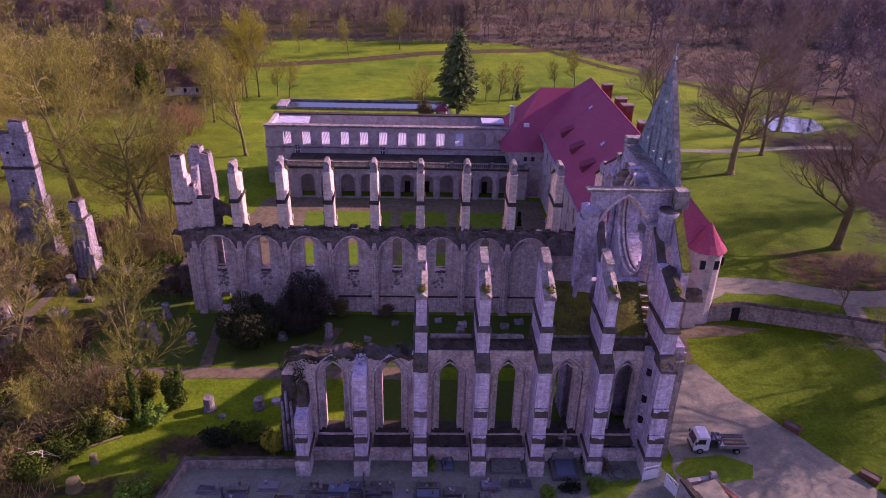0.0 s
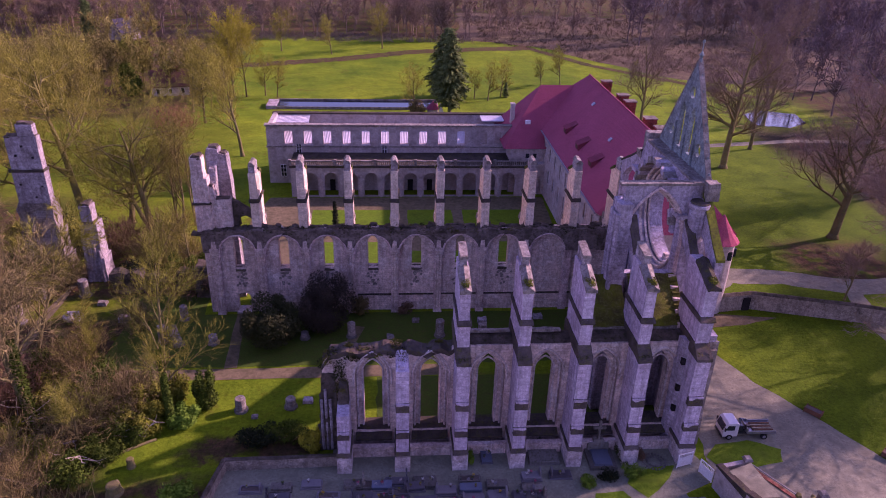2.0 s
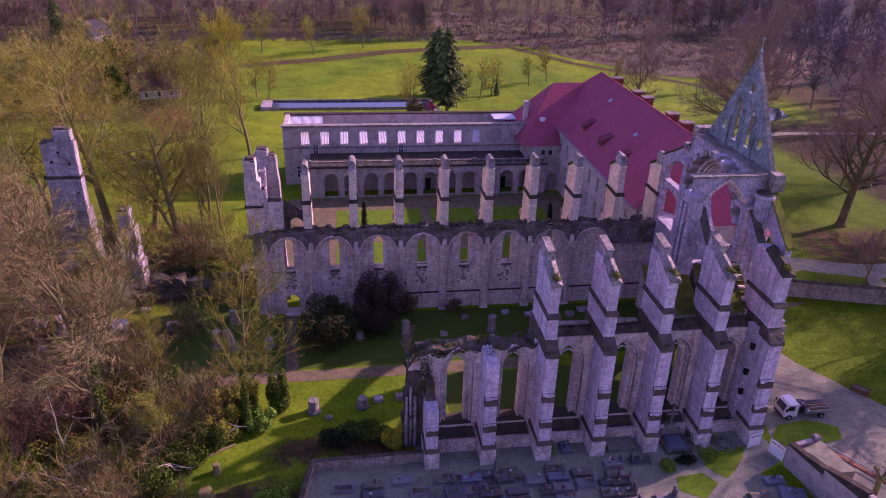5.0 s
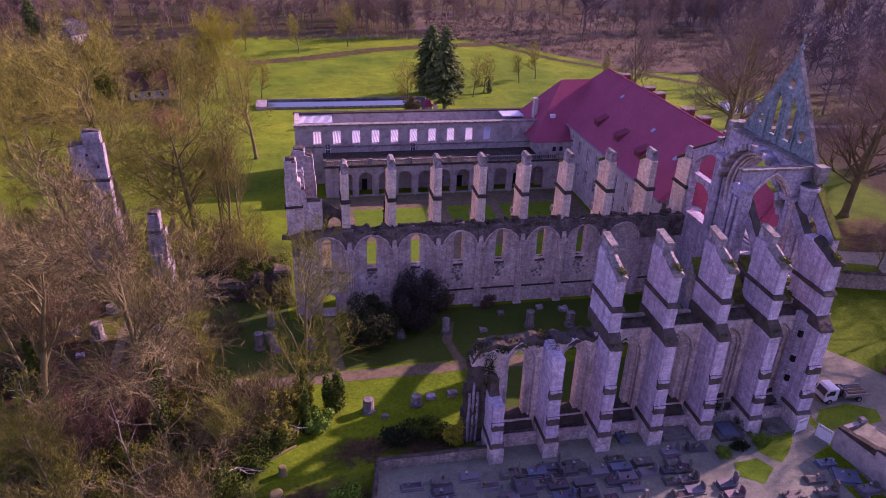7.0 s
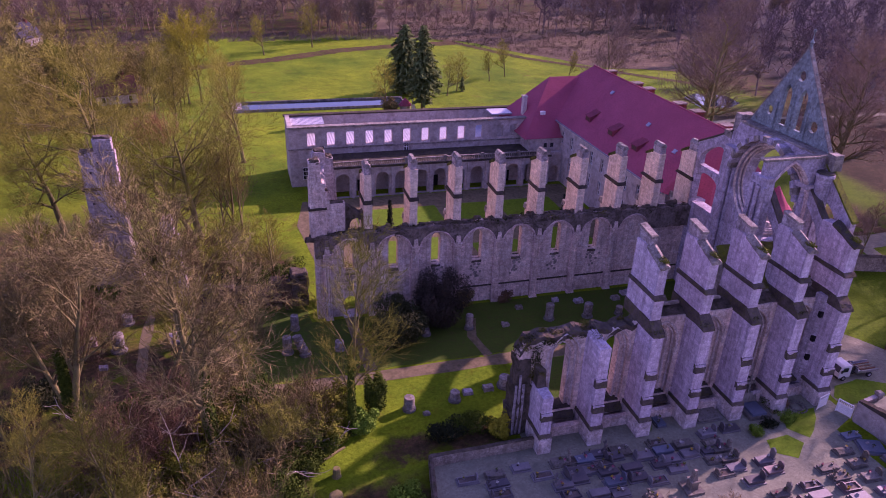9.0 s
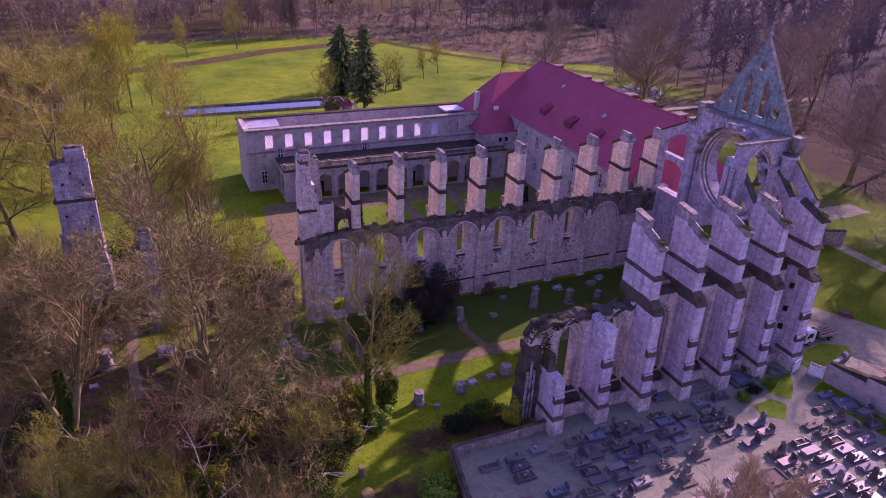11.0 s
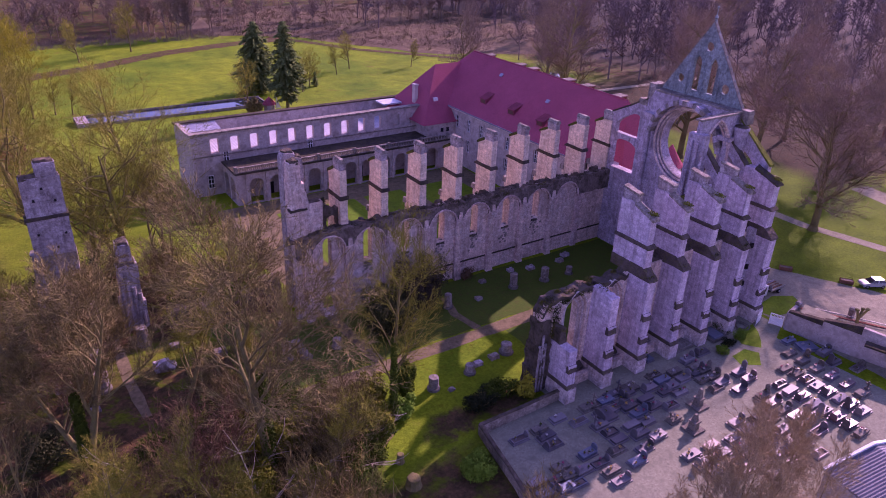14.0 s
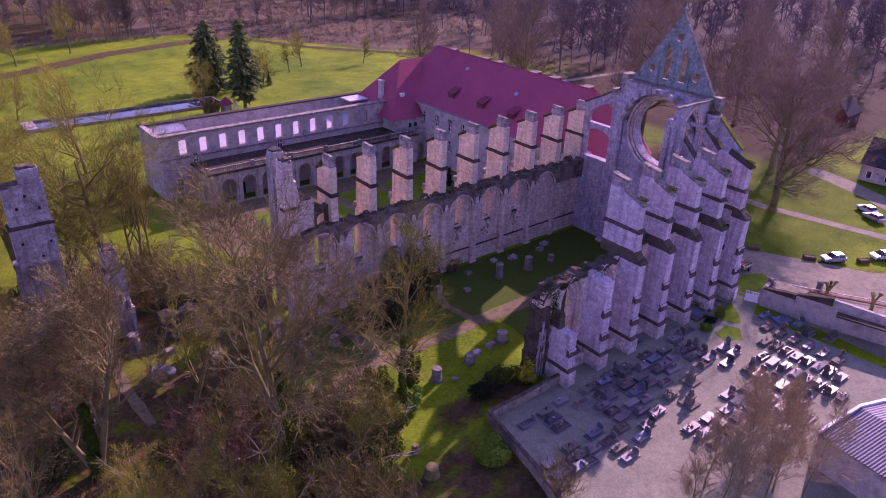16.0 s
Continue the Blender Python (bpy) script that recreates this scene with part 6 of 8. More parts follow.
bush((-23.2, 80.2), (3.6, 4.0, 3.6), 15000, 0.15, YEW_SOFT, "dark rounded yew beside the small doorway", 320)
bush((-16.4, 83.0), (3.6, 3.6, 4.8), 15000, 0.14, YEW_BROWN, "tall dark brown evergreen shrub against the south wall", 321)
bush((-11.6, 86.6), (1.5, 1.0, 2.0), 1500, 0.13, TWIG, "twiggy shrub against the south wall", 322)
bush((-5.2, 86.8), (1.2, 0.8, 1.2), 900, 0.12, TWIG_RED, "low reddish shrub against the south wall", 323)
conifer((9.8, 198), 25.5, 7.2, 71, "tall dark fir tree beside the pond", NEEDLE, 0.16)
conifer((10.9, 226), 22.3, 6.6, 76, "broad rounded dark fir standing behind the pond", NEEDLE, 0.06, layers=34, per=17, round_head=True)
bush((0.5, 200), (2.6, 2.6, 3.2), 2600, 0.2, TWIG, "brown twiggy bush beside the pond", 331)
conifer((30.5, 226), 5.2, 1.5, 72, "small young fir in the meadow", NEEDLE, 0.03, layers=14)
conifer((-17, 114.5), 6.2, 0.8, 73, "slim dark cypress in the cloister court", YEW, 0.02, "cypress", 22, 9)
conifer((17.5, 116), 4.2, 0.8, 74, "clipped dark yew in the cloister court", YEW, 0.02, "clipped_yew", 16, 9)
conifer((-139, 328), 20, 4.5, 75, "dark ivy-clad conifer at the wood's edge", NEEDLE, 0.02)
yellow_tree = bare_tree((-56, 222), 26, 0.30, MEDIUM, 340, "tall yellow green budding tree at the edge of the park", WILLOW)
again(yellow_tree, (-52.6, 224), 0.92, 2.3)
thicket((-62, 178), 5.0, 7.0, 110, 341, blotched("rust red shoots", (0.36, 0.17, 0.085), (0.24, 0.12, 0.065), None, 0.2, 1.0, bump=0), "rust red bare shrubs in the park")
bush((-98, 262), (5, 5, 7), 4000, 0.4, OLIVE, "ivy-clad olive green tree", 342, 8, "tree", "tree")
bush((-88, 225), (4, 4, 6), 3000, 0.35, IVY, "dark ivy-clad tree beside the cottage", 343, 8, "tree", "tree")


def small_bare(rng):
    """A light bare tree for the distance: trunk, limbs and thin twig blades."""
    v, f = [], []

    def blade(a, b, w):
        side = (b - a).cross(Vector((rng.gauss(0, 1), rng.gauss(0, 1), rng.gauss(0, 1)))).normalized() * w
        k = len(v)
        v.extend((a - side, a + side, b))
        f.append((k, k + 1, k + 2))

    g = Geo()
    pts, _ = wander(rng, Vector((0, 0, -0.3)), Vector((0, 0, 1)), 12, 4, 0.05, 0)
    g.tube(pts, [0.17, 0.14, 0.11, 0.07, 0.03], 4, False)
    for k in range(18):
        t = rng.uniform(0.22, 1)
        i = min(int(t * 4), 3)
        p = pts[i].lerp(pts[i + 1], t * 4 - i)
        a = rng.uniform(0, 6.283)
        limb, _ = wander(rng, p, Vector((math.cos(a), math.sin(a), rng.uniform(0.5, 1.4))).normalized(), rng.uniform(2.5, 5), 2, 0.15, 0.1)
        g.tube(limb, [0.07, 0.05, 0.02], 3, False)
        for j in range(15):
            u = rng.random()
            q = limb[0].lerp(limb[1], u * 2) if u < 0.5 else limb[1].lerp(limb[2], u * 2 - 1)
            e = q + Vector((rng.gauss(0, 1), rng.gauss(0, 1), rng.gauss(0.7, 0.7))).normalized() * rng.uniform(0.8, 2.4)
            blade(q, e, 0.075)
            blade(q.lerp(e, 0.5), q.lerp(e, 0.5) + Vector((rng.gauss(0, 1), rng.gauss(0, 1), rng.gauss(0.5, 0.7))).normalized() * rng.uniform(0.5, 1.3), 0.065)
    k = len(g.v)
    g.v.extend(tuple(p) for p in v)
    g.f.extend(tuple(i + k for i in t) for t in f)
    return np.array(g.v), g.f


def wood(label, count, seed, where, mat, low, high):
    rng = random.Random(seed)
    kinds = [small_bare(rng) for _ in range(5)]
    verts, faces, k = [], [], 0
    made = tries = 0
    while made < count and tries < count * 20:
        tries += 1
        spot = where(rng)
        if spot is None:
            continue
        v, f = kinds[rng.randrange(5)]
        s, a = rng.uniform(low, high), rng.uniform(0, 6.283)
        c, n = math.cos(a) * s, math.sin(a) * s
        w = np.column_stack((v[:, 0] * c - v[:, 1] * n + spot[0], v[:, 0] * n + v[:, 1] * c + spot[1], v[:, 2] * s * 1.15 + rise(*spot)))
        verts.append(w)
        faces.extend(tuple(i + k for i in t) for t in f)
        k += len(w)
        made += 1
    me = bpy.data.meshes.new("far_wood")
    me.from_pydata(np.concatenate(verts).tolist(), [], faces)
    me.materials.append(mat)
    tagged(new("far_wood", me), label, "wood", kind="stuff")


def far_belt(r):
    x, y = r.uniform(-250, 250), 328 + 115 * r.random() ** 2.2
    edge = 332 + 18 * noise.noise((x * 0.02, 0, 1))
    if y < edge or (20 < x < 150 and y < 395 and r.random() < 0.8):
        return None
    return x, y


def left_wood(r):
    x, y = r.uniform(-260, -56), r.uniform(150, 335)
    if y < 188 and x > -58 - 1.1 * (188 - y):
        return None
    if -90 < x < -62 and y < 226 or x > -64 and y > 205 or x > -100 and y > 285 or (-160 < x < -125 and 285 < y < 320):
        return None
    return x, y


def right_wood(r):
    x, y = r.uniform(95, 380), r.uniform(110, 360)
    if x < 118 + max(0, 190 - y) * 0.75 and y < 240 or (x < 150 and 240 <= y < 300):
        return None
    return x, y


def park_edge(r):
    x, y = r.uniform(-135, -57), 184 + 55 * r.random() ** 1.3
    return (x, y) if y > 196 - 0.12 * (x + 57) * (x < -70) and not (x > -64 and y > 226) and not (-90 < x < -62 and y < 226) else None


wood("dense olive brown wood along the park's edge", 120, 404, park_edge, WOODS_OLIVE, 0.7, 1.25)
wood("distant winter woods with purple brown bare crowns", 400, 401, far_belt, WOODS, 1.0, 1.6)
wood("bare winter wood along the side of the park", 130, 402, left_wood, WOODS_OLIVE, 0.75, 1.35)
wood("bare winter wood behind the lawns", 200, 403, right_wood, WOODS_SHADED, 1.2, 1.9)


def brush(label, count, seed, where, mat):
    """Low far scrub as loose stalks."""
    rng = random.Random(seed)
    g = Geo()
    for _ in range(count):
        s = where(rng)
        if s is None:
            continue
        z = rise(*s)
        for _ in range(9):
            d = Vector((rng.gauss(0, 0.5), rng.gauss(0, 0.5), 1)) * rng.uniform(0.7, 2.2)
            p = Vector((s[0] + rng.gauss(0, 0.7), s[1] + rng.gauss(0, 0.7), z))
            g.face([p + Vector((-0.05, 0, 0)), p + Vector((0.05, 0.02, 0)), p + d])
    solid("scrub_stalks", g, mat, label, "scrub", kind="stuff")


brush("dry pale reeds and scrub beyond the meadow", 2600, 410, lambda r: (lambda x, y: (x, y) if y > 262 + max(0, 100 - x) * 1.0 else None)(r.uniform(35, 170), r.uniform(262, 400)), SCRUB)
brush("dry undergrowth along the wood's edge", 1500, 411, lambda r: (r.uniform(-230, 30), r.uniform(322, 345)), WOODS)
brush("dry undergrowth in the wild corner", 900, 412, lambda r: (r.uniform(-78, -38), r.uniform(46, 72)), TWIG)


# ---- the cemetery ----
def polished(name, a, b, rough):
    return blotched(name, a, b, None, 0.8, 6, rough, 0.05, vary=0.3)


G_GREY = polished("grey granite", (0.19, 0.18, 0.175), (0.14, 0.13, 0.13), 0.6)
G_DARK = polished("dark polished granite", (0.07, 0.068, 0.075), (0.10, 0.09, 0.09), 0.42)
G_BLUE = polished("blue grey granite", (0.13, 0.16, 0.20), (0.10, 0.13, 0.17), 0.5)
G_WHITE = polished("white marble", (0.30, 0.275, 0.26), (0.21, 0.19, 0.185), 0.6)
G_PINK = polished("rose granite", (0.18, 0.125, 0.115), (0.14, 0.10, 0.09), 0.5)
G_OLD = blotched("old lichened grave stone", (0.22, 0.20, 0.165), (0.145, 0.135, 0.11), (0.07, 0.07, 0.04), 0.8, 4, 0.9, 0.4, 0.03, 0.25)
EARTH = blotched("dark grave gravel", (0.12, 0.095, 0.075), (0.17, 0.14, 0.115), None, 1.0, 6, 0.95, 0.5, 0.03)
IRON = blotched("rusty iron", (0.06, 0.04, 0.03), (0.03, 0.025, 0.022), None, 2, 8, 0.6, 0.1)
FLOWER = [blotched("pink flowers", (0.5, 0.12, 0.2), (0.4, 0.05, 0.1), None, 3, 20, 0.8, 0), blotched("white flowers", (0.7, 0.68, 0.6), (0.6, 0.6, 0.5), None, 3, 20, 0.8, 0),
          blotched("yellow flowers", (0.55, 0.4, 0.04), (0.45, 0.3, 0.03), None, 3, 20, 0.8, 0)]
STONES = [(G_DARK, "dark polished granite"), (G_GREY, "grey granite"), (G_OLD, "old lichened stone"), (G_BLUE, "blue grey granite"), (G_WHITE, "white marble"), (G_PINK, "rose granite")]


def pot(root, x, y, z, rng):
    h = rng.uniform(0.16, 0.26)
    part("flower_pot", Geo().lathe(x, y, [(0.08, z), (0.13, z + h * 0.6), (0.14, z + h)], 7), rng.choice((G_DARK, G_WHITE, G_PINK)), root)
    g = Geo()
    leaves(g, (x, y, z + h + 0.1), (0.17, 0.17, 0.13), 34, 0.06, rng)
    part("flower_clump", g, rng.choice((*FLOWER, IVY, OLIVE)), root)


def grave(at, kind, stone, head, seed, long=2.1, wide=1.05, turn=0.0):
    """A grave with its long side along x; head: 1 has the head at +x, -1 at -x."""
    rng = random.Random(seed)
    mat, words = STONES[stone]
    label = {"slab": f"flat {words} grave slab with a low headstone", "kerb": f"{words} grave kerb round dark gravel",
             "tall": f"{words} grave with a tall upright headstone", "cross": f"{words} grave with a standing stone cross", "plain": f"plain {words} grave slab on a low plinth",
             "ridge": f"{words} grave with a sloping ridged cover"}[kind]
    root = thing("grave", label, "grave", "cemetery graves", at=(at[0], at[1], 0.03))
    root.rotation_euler = (0, 0, turn)
    l, w = long / 2, wide / 2
    base = Geo().box(-l - 0.12, l + 0.12, -w - 0.1, w + 0.1, -0.05, 0.13, 0.02)
    part("plinth", base, G_OLD if stone == 2 else G_GREY, root)
    top = 0.13
    if kind == "kerb":
        g = Geo().box(-l, l, -w, -w + 0.14, 0.13, 0.34, 0.01).box(-l, l, w - 0.14, w, 0.13, 0.34, 0.01).box(-l, -l + 0.14, -w + 0.14, w - 0.14, 0.13, 0.34, 0.01).box(l - 0.14, l, -w + 0.14, w - 0.14, 0.13, 0.34, 0.01)
        part("kerb", g, mat, root)
        part("gravel_bed", Geo().box(-l + 0.14, l - 0.14, -w + 0.14, w - 0.14, 0.13, 0.2), EARTH, root)
        top = 0.2
    elif kind == "ridge":
        g = Geo().prism([(-w, 0.13), (w, 0.13), (w, 0.3), (0, 0.55), (-w, 0.3)], "x", -l, l)
        part("cover", g, mat, root)
        top = 0.5
    else:
        h = rng.uniform(0.3, 0.48)
        part("box", Geo().box(-l + 0.06, l - 0.06, -w + 0.06, w - 0.06, 0.13, h), mat, root)
        part("slab", Geo().box(-l, l, -w, w, h, h + 0.09, 0.025), mat, root)
        top = h + 0.09
    hx = head * (l - 0.12)
    if kind in ("slab", "kerb"):
        hh = rng.uniform(0.55, 0.85)
        g = Geo().prism([(-w * 0.8, top), (w * 0.8, top), (w * 0.75, top + hh * 0.75), (w * 0.3, top + hh), (-w * 0.3, top + hh), (-w * 0.75, top + hh * 0.75)], "x", hx - 0.07, hx + 0.07)
        part("headstone", g, mat, root)
    elif kind == "tall":
        hh = rng.uniform(1.0, 1.5)
        g = Geo().box(hx - 0.16, hx + 0.16, -w * 0.8, w * 0.8, top, top + 0.2, 0.02)
        g.prism([(-w * 0.62, top + 0.2), (w * 0.62, top + 0.2), (w * 0.62, top + hh * 0.8), (0, top + hh), (-w * 0.62, top + hh * 0.8)], "x", hx - 0.1, hx + 0.1)
        part("headstone", g, mat, root)
    elif kind == "cross":
        hh = rng.uniform(1.0, 1.6)
        g = Geo().box(hx - 0.2, hx + 0.2, -0.28, 0.28, top, top + 0.25, 0.04).box(hx - 0.08, hx + 0.08, -0.09, 0.09, top + 0.25, top + hh).box(hx - 0.08, hx + 0.08, -0.36, 0.36, top + hh * 0.62, top + hh * 0.62 + 0.17)
        part("grave_cross", g, mat, root)
    for _ in range(rng.choice((0, 1, 1, 2, 3))):
        pot(root, rng.uniform(-l * 0.7, l * 0.7), rng.uniform(-w * 0.6, w * 0.6), top, rng)
    if rng.random() < 0.45:
        x, y = rng.uniform(-l * 0.4, l * 0.4), rng.uniform(-w * 0.4, w * 0.4)
        part("plaque", Geo().prism([(x - 0.16, top), (x + 0.16, top), (x + 0.12, top + 0.24)], "y", y - 0.14, y + 0.14), G_WHITE if stone != 4 else G_DARK, root)
    return root


KINDS = ("slab", "plain", "kerb", "slab", "tall", "slab", "cross", "plain", "ridge")
COLUMNS = [(-21.4, 53.3, 1, 1.4), (-18.5, 53.4, 3, 1.35), (-15.3, 53.7, 1, 1.4), (-20.4, 47.6, 3, 1.35), (-16.2, 45.9, 3, 1.5), (-13.6, 52.1, 1, 1.4), (-9.5, 53.4, 2, 1.9),
           (-6.6, 53.7, 5, 1.42), (-3.8, 50.9, 2, 1.45), (0.9, 53.8, 4, 1.38), (3.5, 52.8, 2, 1.5), (7.3, 53.8, 5, 1.38), (10.9, 48.5, 2, 1.5), (-6.6, 41.6, 3, 1.5), (-3.6, 41.4, 4, 1.45),
           (-0.6, 40.9, 5, 1.42), (2.3, 42.5, 6, 1.45), (9.3, 43.9, 6, 1.48), (13.4, 44.2, 8, 1.5), (17.3, 45.9, 8, 1.45), (20.9, 47.7, 6, 2.0), (5.7, 38.8, 4, 1.5), (10.4, 54.0, 1, 1.4), (-9.0, 48.4, 2, 1.5), (-11.9, 50.3, 3, 1.4), (-18.7, 46.0, 1, 1.4), (-21.9, 46.4, 2, 1.35), (5.9, 49.9, 1, 1.4), (-16.4, 47.6, 1, 1.4)]
n = 0
for x, y, many, pitch in COLUMNS:
    rng = random.Random(int(x * 10 + y * 7))
    side = 1 if rng.random() < 0.5 else -1
    for i in range(many):
        n += 1
        yy = y - pitch * i
        # Sun and shade steer the stone colour: paler graves where lit, bluer elsewhere.
        lit = yy < 49 and x > -8
        stone = rng.choice((0, 1, 2, 4, 2, 1, 5, 1, 0) if lit else (0, 1, 0, 2, 3, 1, 2))
        kind = KINDS[(n * 5 + int(x)) % len(KINDS)]
        grave((x + rng.uniform(-0.15, 0.15), yy), kind, stone, side, 500 + n, rng.uniform(1.95, 2.35), rng.uniform(0.9, 1.12), rng.uniform(-0.03, 0.03))
for x, y, kind, stone in ((-8.2, 53.2, "plain", 3), (-8.0, 51.7, "kerb", 1), (-4.9, 52.9, "slab", 0), (-11.0, 53.4, "cross", 2), (-2.0, 48.6, "kerb", 1), (-0.4, 50.7, "plain", 0), (-1.7, 52.2, "slab", 1), (6.1, 51.3, "tall", 0), (5.6, 47.9, "kerb", 2), (8.0, 46.2, "slab", 0), (-24.0, 47.2, "plain", 1), (-24.2, 45.6, "slab", 3), (-13.2, 46.4, "kerb", 2), (-10.4, 45.0, "slab", 0), (-7.6, 45.6, "plain", 1), (-12.6, 44.0, "slab", 3), (23.6, 49.6, "plain", 3), (25.4, 45.4, "slab", 1), (24.2, 43.4, "tall", 0), (26.0, 41.0, "kerb", 2)):
    n += 1
    grave((x, y), kind, stone, 1 if n % 2 else -1, 700 + n, 2.1, 1.05, 0.02 * (n % 3 - 1))
# special graves
grave((3.0, 57.2), "plain", 3, 1, 601, 2.2, 1.15, radians(90))
grave((24.4, 47.4), "plain", 3, -1, 602, 2.6, 2.0, radians(-20))
grave((5.8, 41.2), "kerb", 2, -1, 603, 3.4, 2.2)
grave((9.2, 57.4), "cross", 2, 1, 604, 3.4, 3.2, radians(90))
grave((-3.8, 53.5), "plain", 2, 1, 605, 2.3, 1.5)
grave((-3.7, 46.6), "cross", 2, -1, 606, 1.7, 1.0)
grave((-10.2, 51.2), "slab", 0, -1, 607, 2.2, 2.1)


def monument(at, label, h=2.2):
    root = thing("monument", label, "monument", at=(at[0], at[1], 0.03))
    part("step", Geo().box(-1.0, 1.0, -1.0, 1.0, -0.05, 0.25, 0.03), G_OLD, root)
    part("pedestal", Geo().box(-0.45, 0.45, -0.45, 0.45, 0.25, 1.2, 0.05).box(-0.55, 0.55, -0.55, 0.55, 1.2, 1.35, 0.03), G_OLD, root)
    part("shaft", Geo().hexa([(-0.3, -0.3, 1.35), (0.3, -0.3, 1.35), (0.3, 0.3, 1.35), (-0.3, 0.3, 1.35)], [(-0.16, -0.16, h), (0.16, -0.16, h), (0.16, 0.16, h), (-0.16, 0.16, h)]), G_OLD, root)
    return root


monument((0.9, 46.9), "old stone obelisk monument on a stepped base", 2.6)
monument((-3.0, 44.4), "slim old stone obelisk on a square base", 2.2)

# family tomb with a tall cross between two buttresses
tomb = thing("tomb", "large stone tomb with a tall cross and a blue slab", "tomb", at=(15.4, 56.6, 0.03))
part("base", Geo().box(-1.5, 1.5, -2.0, 1.6, -0.05, 0.35, 0.05), G_OLD, tomb)
part("slab", Geo().box(-1.0, 1.0, -1.7, 0.6, 0.35, 0.6, 0.05), G_BLUE, tomb, "blue grey slab")
part("pedestal", Geo().box(-1.2, 1.2, 0.7, 1.5, 0.35, 1.3, 0.08).box(-0.6, 0.6, 0.8, 1.4, 1.3, 1.7, 0.06), G_OLD, tomb)
part("tomb_cross", Geo().box(-0.13, 0.13, 0.98, 1.24, 1.7, 4.0, 0.02).box(-0.7, 0.7, 0.99, 1.23, 3.0, 3.28, 0.02).lathe(0, 1.1, [(0.2, 3.95), (0.14, 4.1), (0.02, 4.2)], 8), G_OLD, tomb)
bush((15.6, 53.5), (1.25, 0.9, 0.5), 1400, 0.08, YEW, "low clipped dark bush before the tomb", 350)
bush((13.1, 52.6), (0.95, 0.95, 0.7), 1300, 0.08, BRIGHT, "clipped yellow green bush beside the graves", 351)
bush((18.2, 53.6), (1.1, 0.7, 0.9), 1500, 0.09, BRIGHT, "yellow green conifer shrub beside the lawn", 352)
bush((17.8, 56.6), (0.55, 1.6, 0.7), 1200, 0.08, IVY, "narrow clipped hedge beside the buttress", 353)
bush((1.35, 57.0), (0.4, 1.5, 0.6), 900, 0.08, BRIGHT, "narrow green hedge at the foot of the buttress", 354)
bush((19.9, 56.4), (0.6, 1.0, 0.7), 700, 0.08, TWIG_RED, "dry brown shrub by the round bed", 355)
round_bed = thing("round_bed", "round flower bed edged with small stones", "flower bed", at=(21.2, 55.6, 0))
for i in range(22):
    a = 2 * math.pi * i / 22
    for r in (1.2, 0.75):
        x, y = r * math.cos(a), r * math.sin(a)
        part("edging_stone", Geo().box(x - 0.1, x + 0.1, y - 0.1, y + 0.1, 0.0, 0.2, 0.03), G_OLD, round_bed)
solid("lawn_patch", sheet([(18.2, 54.2), (21.5, 54.9), (23.2, 55.0), (22.2, 53.4), (20.4, 51.6), (18.9, 50.6), (17.3, 52.6)], 0.06, 0.6, 0.15), LAWN, "bright lawn wedge by the cemetery gate", "lawn", kind="structure")
solid("lawn_patch", sheet([(13.6, 51.4), (16.6, 51.6), (17.6, 50.0), (15.2, 48.0), (13.0, 49.6)], 0.06, 0.6, 0.15), LAWN, "bright lawn patch beside the graves", "lawn", kind="structure")

# cemetery boundary walls
cw = thing("cemetery_wall", "low rubble stone wall with a mossy coping round the cemetery", "wall", kind="structure")
for (x0, y0), (x1, y1) in (((-12.8, 56.6), (-24.6, 56.4)), ((-24.6, 56.4), (-26.2, 47.5)), ((-26.2, 47.5), (-31, 30)), ((-31, 30), (-33, 20))):
    d = Vector((x1 - x0, y1 - y0, 0)).normalized()
    q = Vector((-d.y, d.x, 0)) * 0.22
    a, b, h = Vector((x0, y0, 0)), Vector((x1, y1, 0)), Vector((0, 0, 1.35))
    part("wall_run", Geo().hexa([a - q, b - q, b + q, a + q], [a - q + h, b - q + h, b + q + h, a + q + h]).cut(0.6).worn(0.08), WALL_RUBBLE, cw)
    k = q * 1.25
    part("coping", Geo().hexa([a - k + h, b - k + h, b + k + h, a + k + h], [a - q * 0.7 + h * 1.1, b - q * 0.7 + h * 1.1, b + q * 0.7 + h * 1.1, a + q * 0.7 + h * 1.1]).cut(0.5).worn(0.07), RUBBLE, cw)

# raised terrace wall beside the forecourt
A, B, C = (26.3, 51.9), (32.6, 29.0), (41.0, 33.5)
tw = thing("terrace_wall", "tall rendered retaining wall with a stepped coping", "wall", kind="structure")


def run(name, p, q, h0, h1, thick, mat, z0=0.0, lab=""):
    d = Vector((q[0] - p[0], q[1] - p[1], 0)).normalized()
    n = Vector((-d.y, d.x, 0)) * thick / 2
    a, b = Vector((*p, z0)), Vector((*q, z0))
    u, v = Vector((0, 0, h0 - z0)), Vector((0, 0, h1 - z0))
    part(name, Geo().hexa([a - n, b - n, b + n, a + n], [a - n + u, b - n + v, b + n + v, a + n + u]).cut(1.0).worn(0.02), mat, tw, lab)


mid, mid2 = (27.2, 47.4), (28.4, 42.8)
run("wall_run", A, mid, 2.9, 3.5, 0.5, PLASTER)
run("wall_run", mid, mid2, 3.6, 4.6, 0.5, PLASTER)
run("wall_run", mid2, B, 4.6, 3.9, 0.5, PLASTER)
run("coping", A, mid, 3.1, 3.7, 0.7, WEATHERED, 2.85)
run("coping", mid, mid2, 3.85, 4.85, 0.7, WEATHERED, 3.6)
